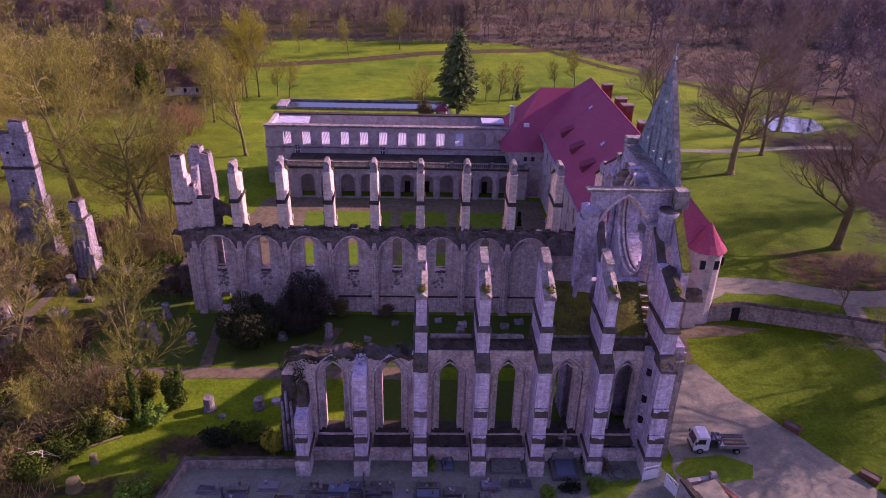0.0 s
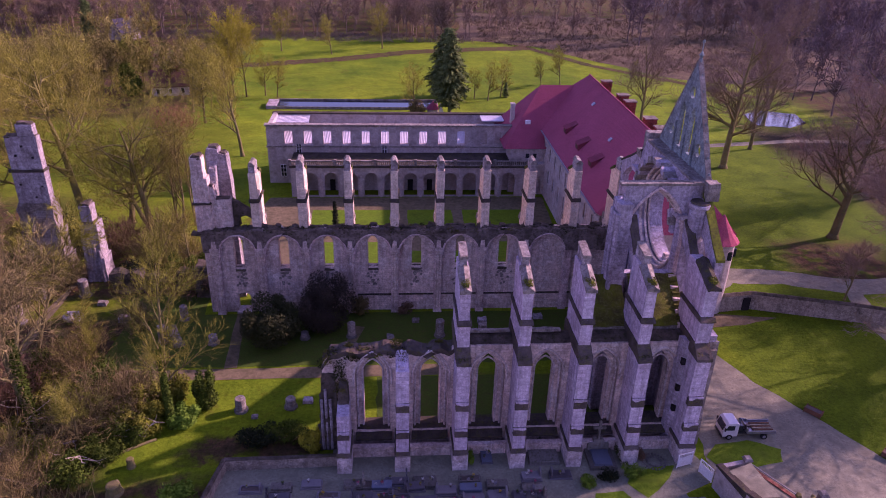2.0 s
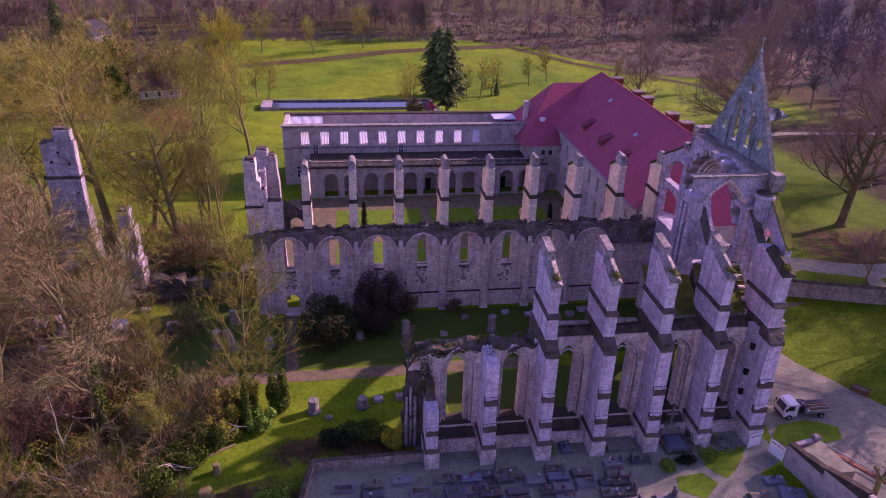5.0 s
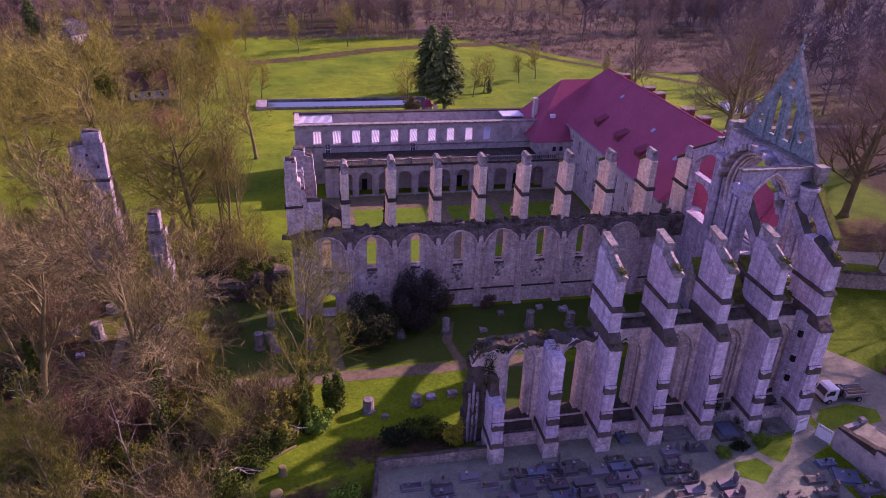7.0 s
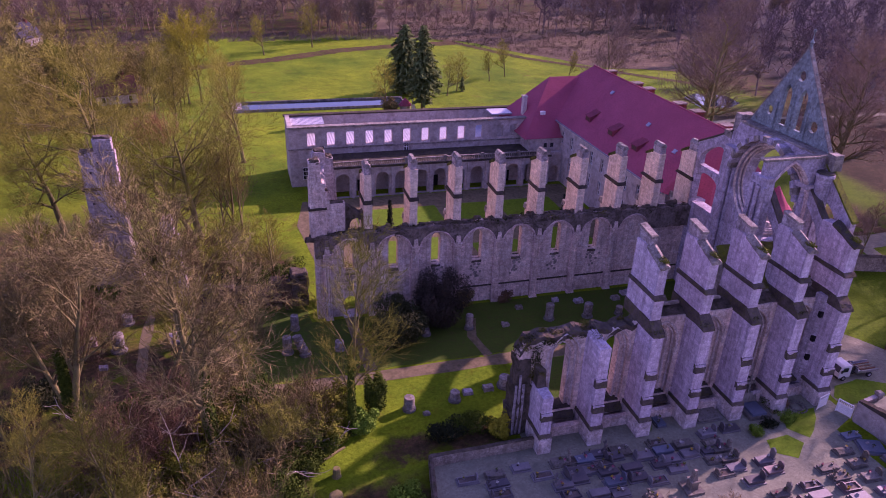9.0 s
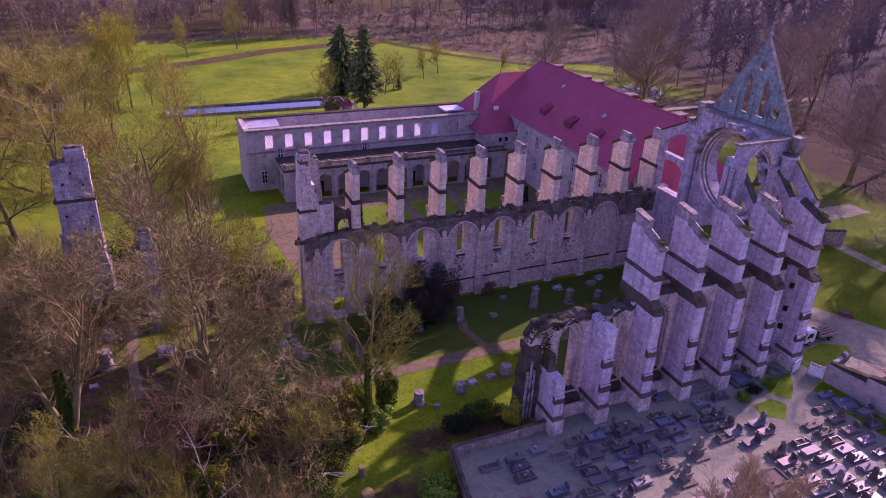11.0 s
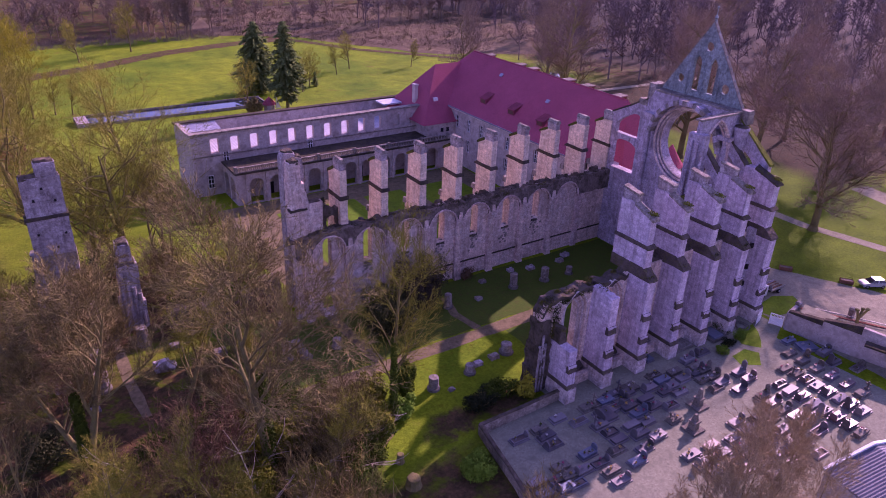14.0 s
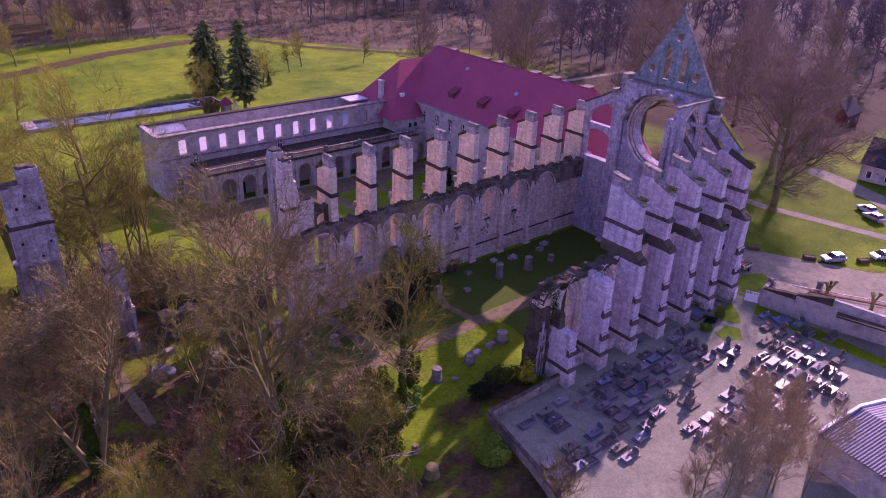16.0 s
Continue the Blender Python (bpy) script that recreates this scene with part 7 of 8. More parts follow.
run("lean_to_roof", (26.9, 41.5), (30.6, 29.4), 3.5, 3.3, 1.3, WEATHERED, 3.2, "dark tiled coping of the lean-to")
run("wall_run", A, (29.6, 52.6), 2.7, 2.7, 0.5, PLASTER)
run("wall_run", (29.6, 52.6), C, 2.3, 2.3, 0.45, BRICK)
run("rail", (29.6, 52.6), C, 2.75, 2.75, 0.1, G_WHITE, 2.65)
solid("terrace", Geo().prism([A, (29.6, 52.6), C, B], "z", 0, 2.2), GRAVEL, "raised pale terrace behind the cemetery", "terrace", kind="structure")
part("gable_slab", Geo().prism([(26.7, 50.6), (29.4, 51.6), (30.2, 47.0), (27.7, 47.0)], "z", 2.2, 3.35), GRAVEL, tw, "pale stone slab roof")
for x, y in ((29.6, 52.5), (34.9, 47.5)):
    part("gate_post", Geo().box(x - 0.35, x + 0.35, y - 0.35, y + 0.35, 0, 3.0, 0.02).box(x - 0.45, x + 0.45, y - 0.45, y + 0.45, 3.0, 3.25, 0.15), STONE_OLD, tw)


def pollard(at, seed):
    rng = random.Random(seed)
    root = thing("pollard_tree", "dark pollarded tree stub with knobbly arms", "tree", "pollard trees", at=(at[0], at[1], 2.2))
    g = Geo().tube([(0, 0, -0.05), (0.05, 0, 1.0), (0, 0.05, 1.9)], [0.28, 0.24, 0.26], 8)
    part("trunk", g.worn(0.05, 3), BARK, root)
    for k in range(3):
        a = 2.1 * k + rng.uniform(0, 1)
        p = Vector((0.75 * math.cos(a), 0.75 * math.sin(a), 2.9 + 0.3 * k))
        g = Geo().tube([(0, 0, 1.7), p * 0.6 + Vector((0, 0, 0.7)), p], [0.2, 0.16, 0.17], 7).lathe(p.x, p.y, [(0.1, p.z - 0.15), (0.3, p.z), (0.26, p.z + 0.2), (0.05, p.z + 0.3)], 8, 0.5)
        part("arm", g.worn(0.05, 3), BARK, root)


pollard((31.2, 45.0), 1)
pollard((33.3, 39.5), 2)
pollard((35.3, 33.5), 3)


def gate(p, q, label):
    root = thing("gate", label, "gate", "cemetery gate leaves", at=(*p, 0))
    d = Vector((q[0] - p[0], q[1] - p[1], 0))
    L = d.length
    root.rotation_euler = (0, 0, math.atan2(d.y, d.x))
    part("panel", Geo().box(0.06, L - 0.06, -0.02, 0.02, 0.12, 1.3), WHITE, root)
    g = Geo().box(0, 0.08, -0.035, 0.035, 0.03, 1.85).box(L - 0.08, L, -0.035, 0.035, 0.03, 1.85).box(0.08, L - 0.08, -0.03, 0.03, 1.75, 1.85).box(0.08, L - 0.08, -0.03, 0.03, 1.28, 1.36)
    part("gate_frame", g, WHITE, root)
    for i in range(9):
        x = 0.15 + (L - 0.3) * i / 8
        part("bar", Geo().box(x - 0.025, x + 0.025, -0.015, 0.015, 1.36, 1.75), WHITE, root)


gate((23.3, 54.6), (25.1, 55.1), "white metal gate leaf standing open by the pier")
gate((26.2, 52.3), (25.5, 54.0), "white metal gate leaf beside the terrace wall")

# ---- shed and young trees at the near edge ----
ROOFSHEET = blotched("blue grey roof sheets", (0.085, 0.09, 0.12), (0.065, 0.07, 0.095), None, 0.4, 3, 0.5, 0)
shed = thing("shed", "large shed with blue grey corrugated roof sheets", "shed", at=(-2, 22, 0))
EAVE, RIDGE, BACK, ALONG = Vector((-1.0, 30.7, 4.0)), Vector((5.4, 29.5, 5.3)), Vector((11.8, 28.3, 4.1)), Vector((-0.13, -0.99, 0)) * 15
for p, q in ((EAVE, RIDGE), (RIDGE, BACK)):
    g, m = Geo(), 90
    for i in range(m):
        u, v = (0.0, 0.07) if i % 2 else (0.07, 0.0)
        a, b = ALONG * (i / m), ALONG * ((i + 1) / m)
        g.face([p + a + Vector((0, 0, u)), p + b + Vector((0, 0, v)), q + b + Vector((0, 0, v)), q + a + Vector((0, 0, u))])
    adopt(part("roof_sheet", g, ROOFSHEET, None), shed)
    k, up = Vector((0.05, 0.3, 0)), Vector((0, 0, 0.3))
    adopt(part("verge", Geo().hexa([p, q, q + k, p + k], [p + up, q + up, q + k + up, p + k + up]), WHITE, None, "pale verge board"), shed)
low = [Vector((p.x, p.y, 0)) for p in (EAVE, BACK)]
drop = Vector((0, 0, -0.15))
adopt(part("wall", Geo().hexa([low[0], low[1], BACK + drop, RIDGE + drop, EAVE + drop], [low[0] + ALONG, low[1] + ALONG, BACK + ALONG + drop, RIDGE + ALONG + drop, EAVE + ALONG + drop]), PLASTER, None), shed)
FINE[0] = 0.008
for i, (x, y, h) in enumerate([(-8, 31, 11), (-4.5, 33, 10), (-1.8, 34.5, 9), (-11, 33, 12), (-14.5, 33, 10), (-7, 28.5, 12), (1.0, 35, 8), (-9.5, 33.5, 11), (-6.0, 35.5, 10), (-13.5, 35.5, 9), (-12, 30, 12), (-18.5, 34, 8), (-16, 31, 11), (-3.2, 36.5, 9)]):
    bare_tree((x, y), h, 0.10, UPRIGHT, 700 + i, "young bare tree with pale brown shoots", PALE_SHOOT)
FINE[0] = 0.02
thicket((-26.5, 43.8), 1.6, 4.5, 22, 720, TWIG, "bare twiggy shrub below the cemetery wall")


# ---- standing ruins in the wild corner ----
def ruin_stack(name, label, blocks, seed, mat=STONE, step=0.6, amp=0.2, top=True):
    root = thing(name, label, "ruin", "ruin stumps", at=(0.5 * (blocks[0][0] + blocks[0][1]), 0.5 * (blocks[0][2] + blocks[0][3]), 0))
    for b in blocks:
        adopt(part("masonry", Geo().box(*b).cut(step).worn(amp, 0.9), mat, None), root)
    rng = random.Random(seed)
    if top:
        for b in blocks[-2:]:
            g = Geo().box(b[0] + 0.05, b[1] - 0.05, b[2] + 0.05, b[3] - 0.05, b[5] - 0.2, b[5] + 0.3, 0.15)
            adopt(part("broken_top", g.cut(0.35).worn(0.22, 1.5), RUBBLE, None, "crumbling mossy head"), root)
    return root


tower = ruin_stack("ruined_tower", "tall broken transept pier with dressed upper faces and a rough foot", [(-61.9, -57.35, 99.4, 100.9, 12.2, 17.2), (-61.8, -57.4, 99.5, 100.8, 17.4, 22.4), (-59.9, -57.6, 99.6, 100.7, 22.4, 24.1)], 1, STONE_MID, 0.6, 0.07)
for blk in ((-62.4, -57.2, 99.2, 101.6, 7.5, 12.3), (-62.7, -56.9, 99.0, 101.9, 3.5, 7.6), (-62.9, -56.4, 98.8, 102.0, 0, 3.6)):
    adopt(part("rough_core", Geo().box(*blk, 0.12).cut(0.5).worn(0.34, 1.1), STONE_OLD, None, "rough robbed core of the pier"), tower)
for x, z in ((-59.2, 13.2), (-58.0, 14.9), (-61.0, 15.2), (-58.4, 19.3), (-60.7, 19.6), (-59.6, 21.0)):
    adopt(part("putlog_hole", Geo().box(x - 0.13, x + 0.13, 99.28, 99.6, z - 0.13, z + 0.13), DARK, None), tower)
adopt(part("string_course", Geo().box(-62.1, -57.2, 99.2, 101.0, 17.1, 17.5).cut(0.6).worn(0.08), WEATHERED, None, "dark string course"), tower)
slim_ruin = ruin_stack("ruined_pier", "slim broken church pier with weathered shafts", [(-53.6, -50.6, 97.4, 100.4, 0, 4), (-53.3, -50.9, 97.7, 100.2, 4, 9.5), (-53.0, -51.4, 98, 100, 9.5, 12.3)], 2, STONE_MID, 0.5, 0.16)
for k in range(4):
    g = Geo().tube([(-53.2 + 0.7 * k, 97.4, 0), (-53.1 + 0.65 * k, 97.6, 8.5 - 1.1 * k)], 0.28, 7)
    adopt(part("pier_shaft", g.cut(0.6).worn(0.1), STONE_MID, None, "broken weathered shaft"), slim_ruin)
ruin_stack("ruin_wall", "low dark overgrown stretch of ruined wall", [(-48.5, -44, 93.5, 95.2, 0, 3.4), (-44, -39, 94, 95.4, 0, 2.6), (-39, -35, 93.6, 95.4, 0, 3.4), (-36, -33.6, 92, 95, 0, 4.6)], 3, RUBBLE, 0.5, 0.4)
ruin_stack("ruin_wall", "ivy grown lump of ruined masonry", [(-57.0, -54.6, 108, 110.5, 0, 2.4), (-56.4, -54.9, 108.4, 110, 2.4, 3.2)], 4, RUBBLE, 0.5, 0.4)


def stump(at, r, h, label, lean=0.0):
    """A round column base of a few worn drums."""
    root = thing("column_stump", label, "column base", "column stumps", at=(*at, 0))
    part("base", Geo().lathe(0, 0, [(r * 1.35, -0.1), (r * 1.3, 0.25), (r * 1.1, 0.35)], 12, 0.1), G_OLD, root)
    z = 0.35
    while z < h:
        k = min(0.62, h - z + 0.1)
        part("drum", Geo().lathe(lean * z, 0, [(r * 0.97, z), (r, z + 0.05), (r * 0.99, z + k - 0.06), (r * 0.94, z + k)], 12, 0.08), STONE_OLD, root)
        z += k + 0.01
    root.rotation_euler = (0, lean, at[0])
    return root


for i, (x, y, r, h) in enumerate([(-24.7, 65.9, 0.62, 1.7), (-19.0, 66.3, 0.6, 1.2), (-12.2, 67.6, 0.75, 1.3), (-30.9, 79.9, 0.6, 1.2), (-18.9, 80.8, 0.55, 0.9), (-12.6, 81.0, 0.55, 2.2), (-0.5, 80.9, 0.6, 2.4),
                                 (5.3, 80.3, 0.62, 2.2), (10.2, 80.0, 0.5, 1.2), (-52.4, 93.0, 0.7, 2.6), (-58.3, 92.4, 0.7, 1.2), (-58.6, 85.8, 0.8, 2.4), (-37.6, 80.5, 0.6, 2.4), (-36.2, 86.0, 0.55, 2.2)]):
    stump((x, y), r, h, ("round stump of a nave column on the grass", "worn column drum standing on the grass", "broken column base on mossy grass")[i % 3])
for i, (x, y, s) in enumerate([(-14.4, 67.4, 0.5), (-17.1, 67.2, 0.45), (-22.9, 64.6, 0.3), (-51.6, 86.6, 0.8), (-7.3, 80.6, 0.4), (2.4, 85.4, 0.4), (-3.7, 84.6, 0.4), (5.8, 84.4, 0.5), (11.8, 84, 0.5), (14, 85.2, 0.5), (-44.5, 86, 0.6), (-62.5, 88, 0.7), (-49, 90.4, 0.5), (-60, 82, 0.4)]):
    g = Geo().box(x - s * 1.3, x + s * 1.3, y - s, y + s, -0.05, s * 1.1, s * 0.12)
    solid("fallen_stone", g.cut(0.4).worn(0.12, 1.5), STONE_MID if i % 2 else STONE_OLD, "fallen weathered building stone in the grass", "stone", "fallen stones")
for x, y, h, a in ((-51.6, 86.4, 3.2, 0.5), (-35.4, 79.6, 2.6, 0.3)):
    stump((x, y), 0.62, h, "leaning clustered stump of a column in the grass", a)
solid("log_edge", Geo().tube([(-36.5, 59.0, 0.15), (-34.0, 60.6, 0.15), (-33.0, 61.2, 0.12)], 0.16, 7).tube([(-41, 57.4, 0.12), (-38, 58.6, 0.14)], 0.14, 7), BARK, "old logs edging the grass", "log")
for x, y, r in ((-34.4, 57.2, 0.4), (-34.9, 53.6, 0.75), (-38.6, 61.2, 0.65)):
    solid("tree_stump", Geo().lathe(x, y, [(r * 1.3, -0.1), (r, 0.3), (r * 0.95, 1.1), (r * 0.8, 1.15)], 10, 0.2), BARK, "sawn old tree stump", "tree stump", "tree stumps")

# ---- vehicles ----
PAINT = {}
for key, c in (("white", (0.55, 0.54, 0.53)), ("silver", (0.30, 0.31, 0.33)), ("dark", (0.03, 0.03, 0.035))):
    m = Nodes(key + " car paint", 0.25)
    m.colour(m.mix(m.ramp(m.noise(2, 3), 0.4, 0.7), c, tuple(0.9 * k for k in c)))
    m.bsdf.inputs["Coat Weight"].default_value = 0.5
    PAINT[key] = m.mat
RUBBER = blotched("tyre rubber", (0.02, 0.02, 0.02), (0.03, 0.03, 0.03), None, 2, 8, 0.8, 0)
STEEL = Nodes("dull steel", 0.4, 0.8)
STEEL.colour(STEEL.mix(STEEL.ramp(STEEL.noise(3, 4), 0.4, 0.7), (0.35, 0.35, 0.36), (0.25, 0.24, 0.24)))
STEEL = STEEL.mat
WOODEN = blotched("brown planks", (0.20, 0.10, 0.055), (0.14, 0.07, 0.04), None, 1.0, 5, 0.8, 0.2)


def wheel(root, x, y, r, w):
    side = 1 if y > 0 else -1
    k = Geo()
    loops = [[(x + rr * math.cos(a * math.pi / 8), y + off, r + rr * math.sin(a * math.pi / 8)) for a in range(16)] for rr, off in ((r * 0.92, -w / 2), (r, -w / 3), (r, w / 3), (r * 0.92, w / 2))]
    for p, q in zip(loops, loops[1:]):
        k.hexa(p, q)
    ob = part("wheel", k, RUBBER, root)
    rim = Geo().hexa([(x + r * 0.6 * math.cos(a * math.pi / 6), y + side * w * 0.4, r + r * 0.6 * math.sin(a * math.pi / 6)) for a in range(12)],
                     [(x + r * 0.5 * math.cos(a * math.pi / 6), y + side * (w * 0.55), r + r * 0.5 * math.sin(a * math.pi / 6)) for a in range(12)])
    part("rim", rim, STEEL, ob)


def truck(at, turn):
    """A small tipper lorry; its cab looks along -x."""
    t = thing("truck", "white flatbed lorry with tools on its open bed", "truck", at=(*at, 0.03))
    t.rotation_euler = (0, 0, turn)
    cab = part("cab", Geo().prism([(-3.0, 0.5), (-1.3, 0.5), (-1.3, 2.2), (-1.45, 2.28), (-2.5, 2.28), (-2.75, 2.1), (-3.05, 1.25)], "y", -0.95, 0.95).cut(0.8).worn(0.01), PAINT["white"], t)
    part("windscreen", Geo().hexa([(-3.08, -0.8, 1.3), (-3.08, 0.8, 1.3), (-2.8, 0.78, 2.02), (-2.8, -0.78, 2.02)], [(-3.0, -0.8, 1.3), (-3.0, 0.8, 1.3), (-2.72, 0.78, 2.02), (-2.72, -0.78, 2.02)]), GLASS, cab)
    for s in (-1, 1):
        part("side_window", Geo().prism([(-2.75, 1.35), (-1.75, 1.35), (-1.75, 2.0), (-2.55, 2.0)], "y", s * 0.94, s * 0.965), GLASS, cab)
        part("headlight", Geo().box(-3.06, -3.0, s * 0.75 - 0.14, s * 0.75 + 0.14, 0.75, 0.98), SHEETING, cab)
        part("mirror", Geo().box(-2.95, -2.85, s * 1.12 - 0.09, s * 1.12 + 0.09, 1.4, 1.8), RUBBER, cab)
    part("bumper", Geo().box(-3.12, -3.0, -0.95, 0.95, 0.38, 0.62, 0.02), PAINT["dark"], t)
    part("chassis", Geo().box(-2.8, 3.0, -0.45, 0.45, 0.45, 0.75), PAINT["dark"], t)
    bed = part("bed", Geo().box(-0.2, 3.1, -1.0, 1.0, 0.85, 0.98).box(-0.25, -0.18, -1.0, 1.0, 0.98, 1.6).box(-0.18, 3.1, -1.02, -0.97, 0.98, 1.25).box(-0.18, 3.1, 0.97, 1.02, 0.98, 1.25), STEEL, t)
    for i in range(6):
        part("plank", Geo().box(0.6, 3.0, -0.85 + 0.27 * i, -0.68 + 0.27 * i, 0.98, 1.1 + 0.02 * (i % 3)), WOODEN if i % 2 else GRAVEL, bed)
    crane = part("crane", Geo().box(-1.1, -0.4, -0.4, 0.4, 0.75, 1.5, 0.05).tube([(-0.8, 0, 1.4), (-0.7, 0.3, 2.0), (-0.5, 0.75, 1.5), (0.3, 0.7, 1.5)], 0.13, 6), PAINT["dark"], t, "dark folded loading arm")
    part("drum", Geo().lathe(-0.05, -0.4, [(0.25, 0.98), (0.3, 1.2), (0.24, 1.7)], 9), IRON, t)
    for x, y in ((-2.2, -0.85), (-2.2, 0.85), (1.9, -0.85), (1.9, 0.85)):
        wheel(t, x, y, 0.38, 0.3)


def car(at, turn, paint, words):
    c = thing("car", words, "car", "parked cars", at=(*at, 0.03))
    c.rotation_euler = (0, 0, turn)
    body = Geo()
    prof = [(-2.05, 0.35), (2.0, 0.35), (2.08, 0.62), (1.95, 0.85), (1.1, 0.95), (-1.75, 0.98), (-2.08, 0.85)]
    body.prism(prof, "y", -0.83, 0.83)
    b = part("body", body.cut(0.5).worn(0.015), PAINT[paint], c)
    roof = Geo().hexa([(-1.75, -0.78, 0.96), (1.1, -0.78, 0.94), (1.1, 0.78, 0.94), (-1.75, 0.78, 0.96)], [(-1.3, -0.6, 1.45), (0.25, -0.6, 1.45), (0.25, 0.6, 1.45), (-1.3, 0.6, 1.45)])
    part("cabin_glass", roof, GLASS, c)
    part("roof", Geo().box(-1.32, 0.27, -0.62, 0.62, 1.44, 1.5, 0.03), PAINT[paint], c)
    for s in (-1, 1):
        part("pillar", Geo().hexa([(-0.45, s * 0.785, 0.95), (-0.33, s * 0.785, 0.95), (-0.35, s * 0.62, 1.46), (-0.45, s * 0.62, 1.46)], [(-0.45, s * 0.75, 0.95), (-0.33, s * 0.75, 0.95), (-0.35, s * 0.58, 1.46), (-0.45, s * 0.58, 1.46)]), PAINT[paint], c)
        part("headlight", Geo().box(1.96, 2.06, s * 0.6 - 0.16, s * 0.6 + 0.16, 0.62, 0.78), SHEETING, c)
        part("tail_light", Geo().box(-2.1, -2.02, s * 0.68 - 0.1, s * 0.68 + 0.1, 0.7, 0.9), TILE, c)
        for x in (-1.3, 1.3):
            wheel(c, x, s * 0.76, 0.31, 0.2)


truck((33.1, 59.6), radians(-1))
car((50.6, 52.2), radians(150), "silver", "silver hatchback parked beside the lawn")
car((58.8, 47.6), radians(150), "white", "white estate car parked beside the lawn")
car((60.2, 45.6), radians(152), "white", "white car parked on the gravel")
car((75.5, 56.0), radians(70), "silver", "silver car parked at the lawn's edge")
car((78.6, 58.6), radians(70), "white", "white car parked on the lane")
car((80, 49), radians(70), "dark", "dark car parked on the lane")


def planter(at, turn):
    p = thing("planter", "brown wooden box planter at the edge of the lawn", "planter", "wooden planters", at=(*at, 0.03))
    p.rotation_euler = (0, 0, turn)
    for y in (-0.42, 0.42):
        for k in range(3):
            part("plank", Geo().box(-0.95, 0.95, y - 0.03, y + 0.03, 0.05 + 0.2 * k, 0.23 + 0.2 * k, 0.005), WOODEN, p)
    for x in (-0.92, 0.92):
        part("end_panel", Geo().box(x - 0.03, x + 0.03, -0.39, 0.39, 0.05, 0.66), WOODEN, p)
    part("soil", Geo().box(-0.89, 0.89, -0.39, 0.39, 0.1, 0.56), EARTH, p)
    for x in (-0.92, 0.92):
        for y in (-0.42, 0.42):
            part("post", Geo().box(x - 0.06, x + 0.06, y - 0.06, y + 0.06, 0, 0.72), WOODEN, p)


for x, y, a in ((43.2, 62.8, -50), (47.9, 55.0, -50), (54.6, 48.9, -30)):
    planter((x, y), radians(a))


# ---- houses in the distance ----
def cottage(at, size, wall_h, roof_h, turn, label, roof=TILE, wall=PLASTER, chim=True):
    h = thing("house", label, "house", at=(*at, rise(*at)))
    h.rotation_euler = (0, 0, radians(turn))
    a, b = size[0] / 2, size[1] / 2
    part("wall", Geo().prism([(-b, -0.5), (b, -0.5), (b, wall_h), (0, wall_h + roof_h), (-b, wall_h)], "x", -a, a), wall, h)
    k = roof_h / b
    g = Geo()
    for s in (-1, 1):
        g.hexa([(-a - 0.4, s * (b + 0.4), wall_h - 0.4 * k + 0.05), (a + 0.4, s * (b + 0.4), wall_h - 0.4 * k + 0.05), (a + 0.4, 0, wall_h + roof_h + 0.05), (-a - 0.4, 0, wall_h + roof_h + 0.05)],
               [(-a - 0.4, s * (b + 0.4), wall_h - 0.4 * k + 0.3), (a + 0.4, s * (b + 0.4), wall_h - 0.4 * k + 0.3), (a + 0.4, 0, wall_h + roof_h + 0.3), (-a - 0.4, 0, wall_h + roof_h + 0.3)])
    part("roof", g, roof, h)
    for s in (-1, 1):
        n = max(int(size[0] / 3.2), 1)
        for i in range(n):
            x = -a + size[0] * (i + 0.5) / n
            w = part("window", Geo().box(x - 0.5, x + 0.5, s * b - 0.04, s * b + 0.04, 0.9, 2.3), GLASS, h)
            part("frame", Geo().box(x - 0.58, x - 0.48, s * b - 0.06, s * b + 0.06, 0.85, 2.35).box(x + 0.48, x + 0.58, s * b - 0.06, s * b + 0.06, 0.85, 2.35), WHITE, w)
    if chim:
        part("chimney", Geo().box(a * 0.5 - 0.4, a * 0.5 + 0.4, -0.5, 0.5, wall_h, wall_h + roof_h + 1.1), BRICK, h)
    return h


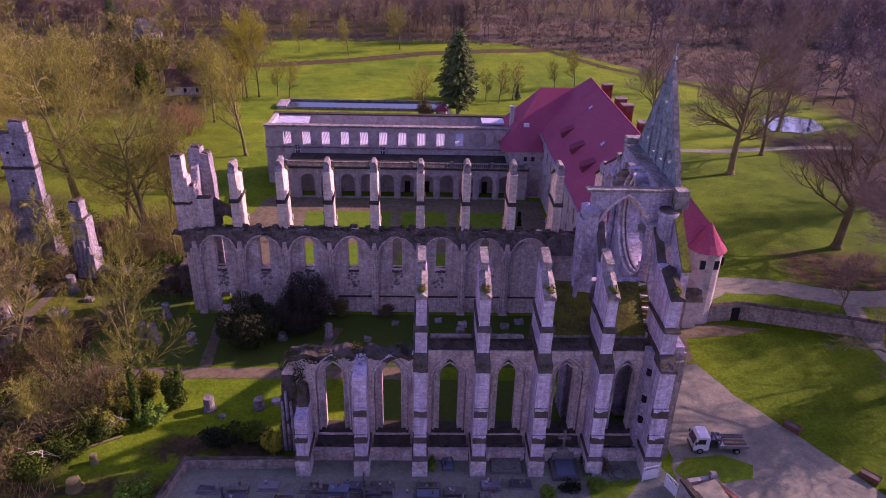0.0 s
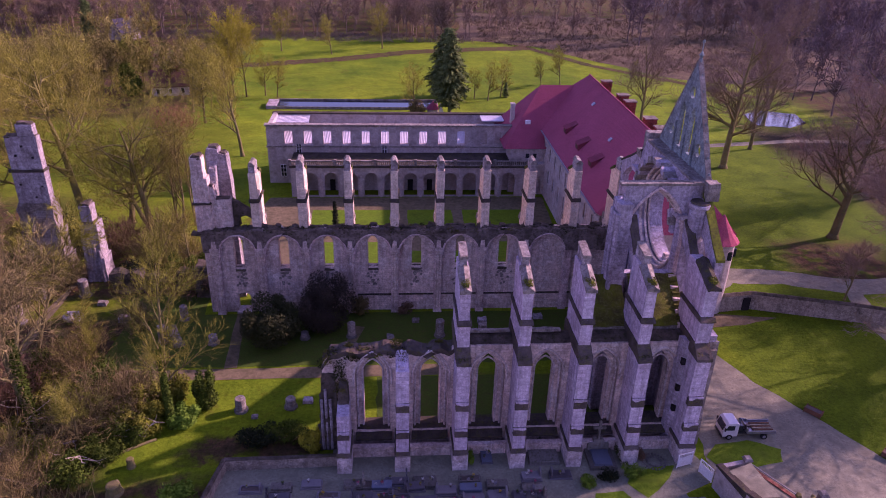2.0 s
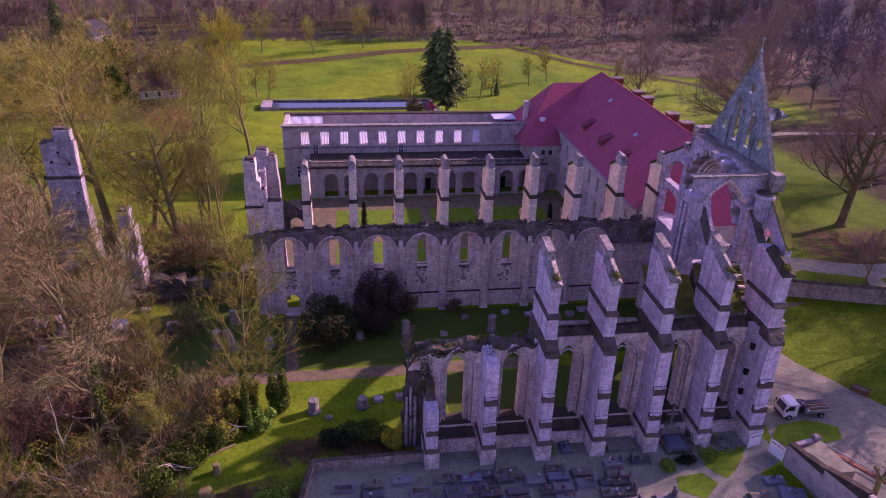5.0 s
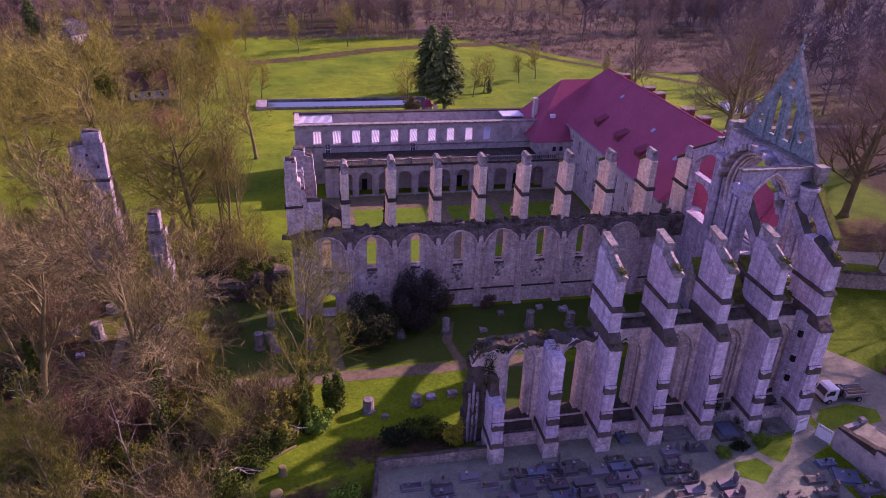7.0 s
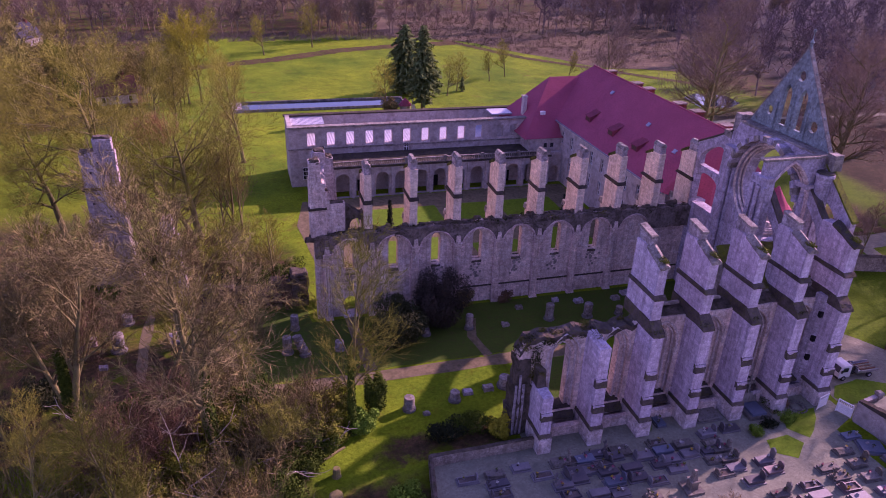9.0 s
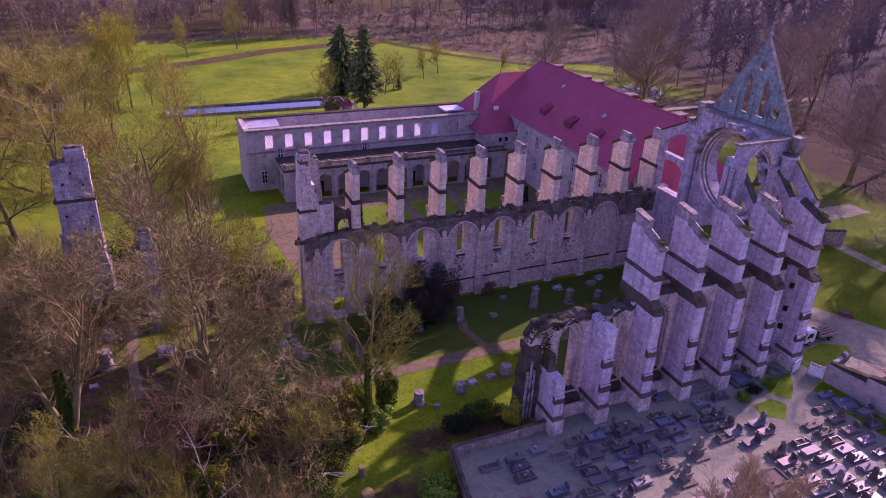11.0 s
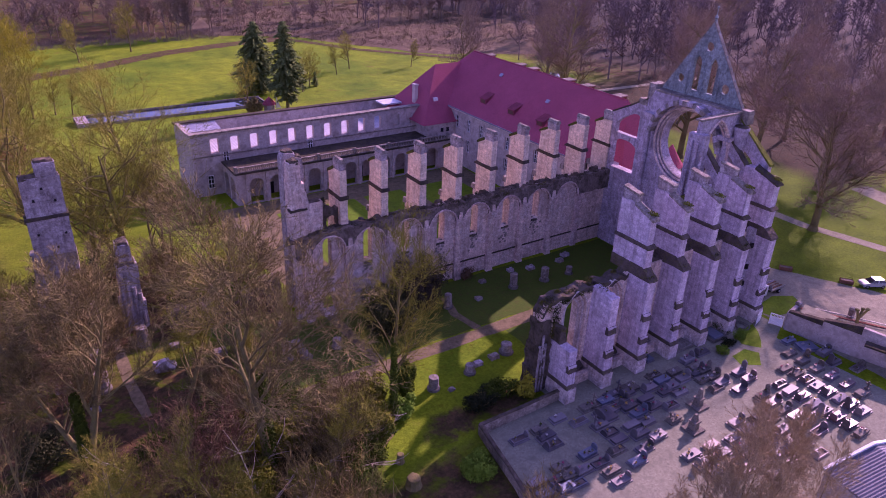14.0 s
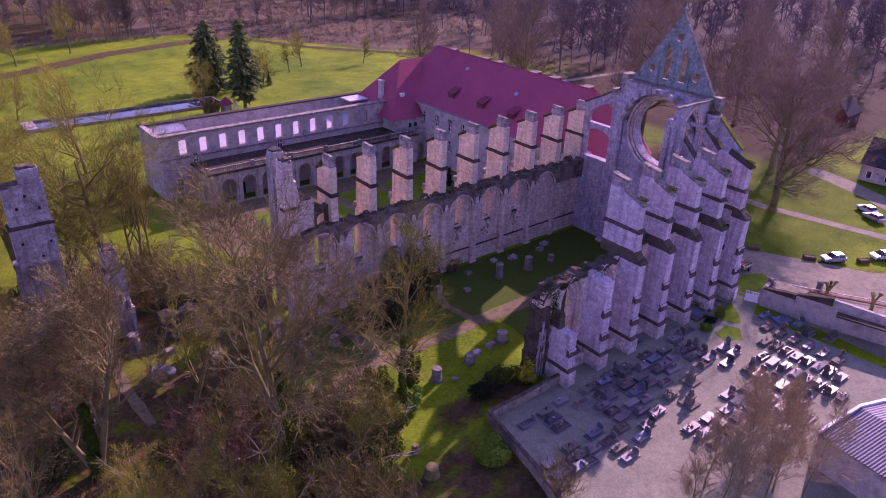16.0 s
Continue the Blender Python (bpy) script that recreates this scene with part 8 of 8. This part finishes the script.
cottage((-77, 228), (11, 7), 3.2, 4.2, 15, "cottage with a red brown tile roof among trees", TILE_OLD)
cottage((-122, 322), (10, 8), 3.5, 5.0, 60, "grey roofed house among far trees", SLATE, STONE_OLD)
cottage((-112, 232), (8, 6), 3.0, 3.5, 110, "small rendered house with red roof in the wood", TILE_OLD)
cottage((-150, 235), (14, 5), 2.6, 1.0, 5, "long low white roofed shed beside the wood", SHEETING, PLASTER, False)
cottage((102.4, 61.4), (15, 9), 4.0, 4.6, -83, "pale house with a dark slate roof by the lane", SLATE)
cottage((140.0, 92.0), (9, 6), 3.6, 3.2, 2, "brick house with a dark slate roof by the lane", SLATE, BRICK)
cottage((134, 58), (14, 9), 4.2, 4.5, 60, "pale house with a slate roof behind the lane", SLATE)
solid("lane", ribbon([(76, 38), (82, 50), (88, 60), (92, 70), (94, 78)], 5.5, 0.04, 0.3), GRAVEL, "pale lane beside the houses", "lane", kind="structure")
hut = thing("garden_hut", "small open hut with a red pointed roof by the pond", "hut", at=(5.2, 200.5, rise(5, 200)))
part("roof", Geo().lathe(0, 0, [(2.1, 2.2), (1.2, 3.2), (0.05, 4.3)], 8), TILE, hut)
part("wall", Geo().lathe(0, 0, [(1.6, -0.2), (1.6, 2.25)], 8), PLASTER, hut)
sail = solid("sail", Geo().hexa([(6.9, 199.9, rise(6, 200) + 1.0), (8.4, 199.7, rise(6, 200) + 1.0), (7.2, 199.8, rise(6, 200) + 4.0)], [(6.9, 199.98, rise(6, 200) + 1.0), (8.4, 199.78, rise(6, 200) + 1.0), (7.2, 199.88, rise(6, 200) + 4.0)]), WHITE, "white triangular awning beside the hut", "awning")
part("pole", Geo().tube([(7.2, 199.9, rise(6, 200) - 0.1), (7.2, 199.9, rise(6, 200) + 4.1)], 0.05, 5), STEEL, sail)
part("pole", Geo().tube([(8.4, 199.75, rise(6, 200) - 0.1), (8.4, 199.75, rise(6, 200) + 1.1)], 0.05, 5), STEEL, sail)
solid("jetty", Geo().box(-44.0, -41.05, 207.6, 215.2, -4, -2.1), STONE_MID, "pale stone head of the pond", "jetty")
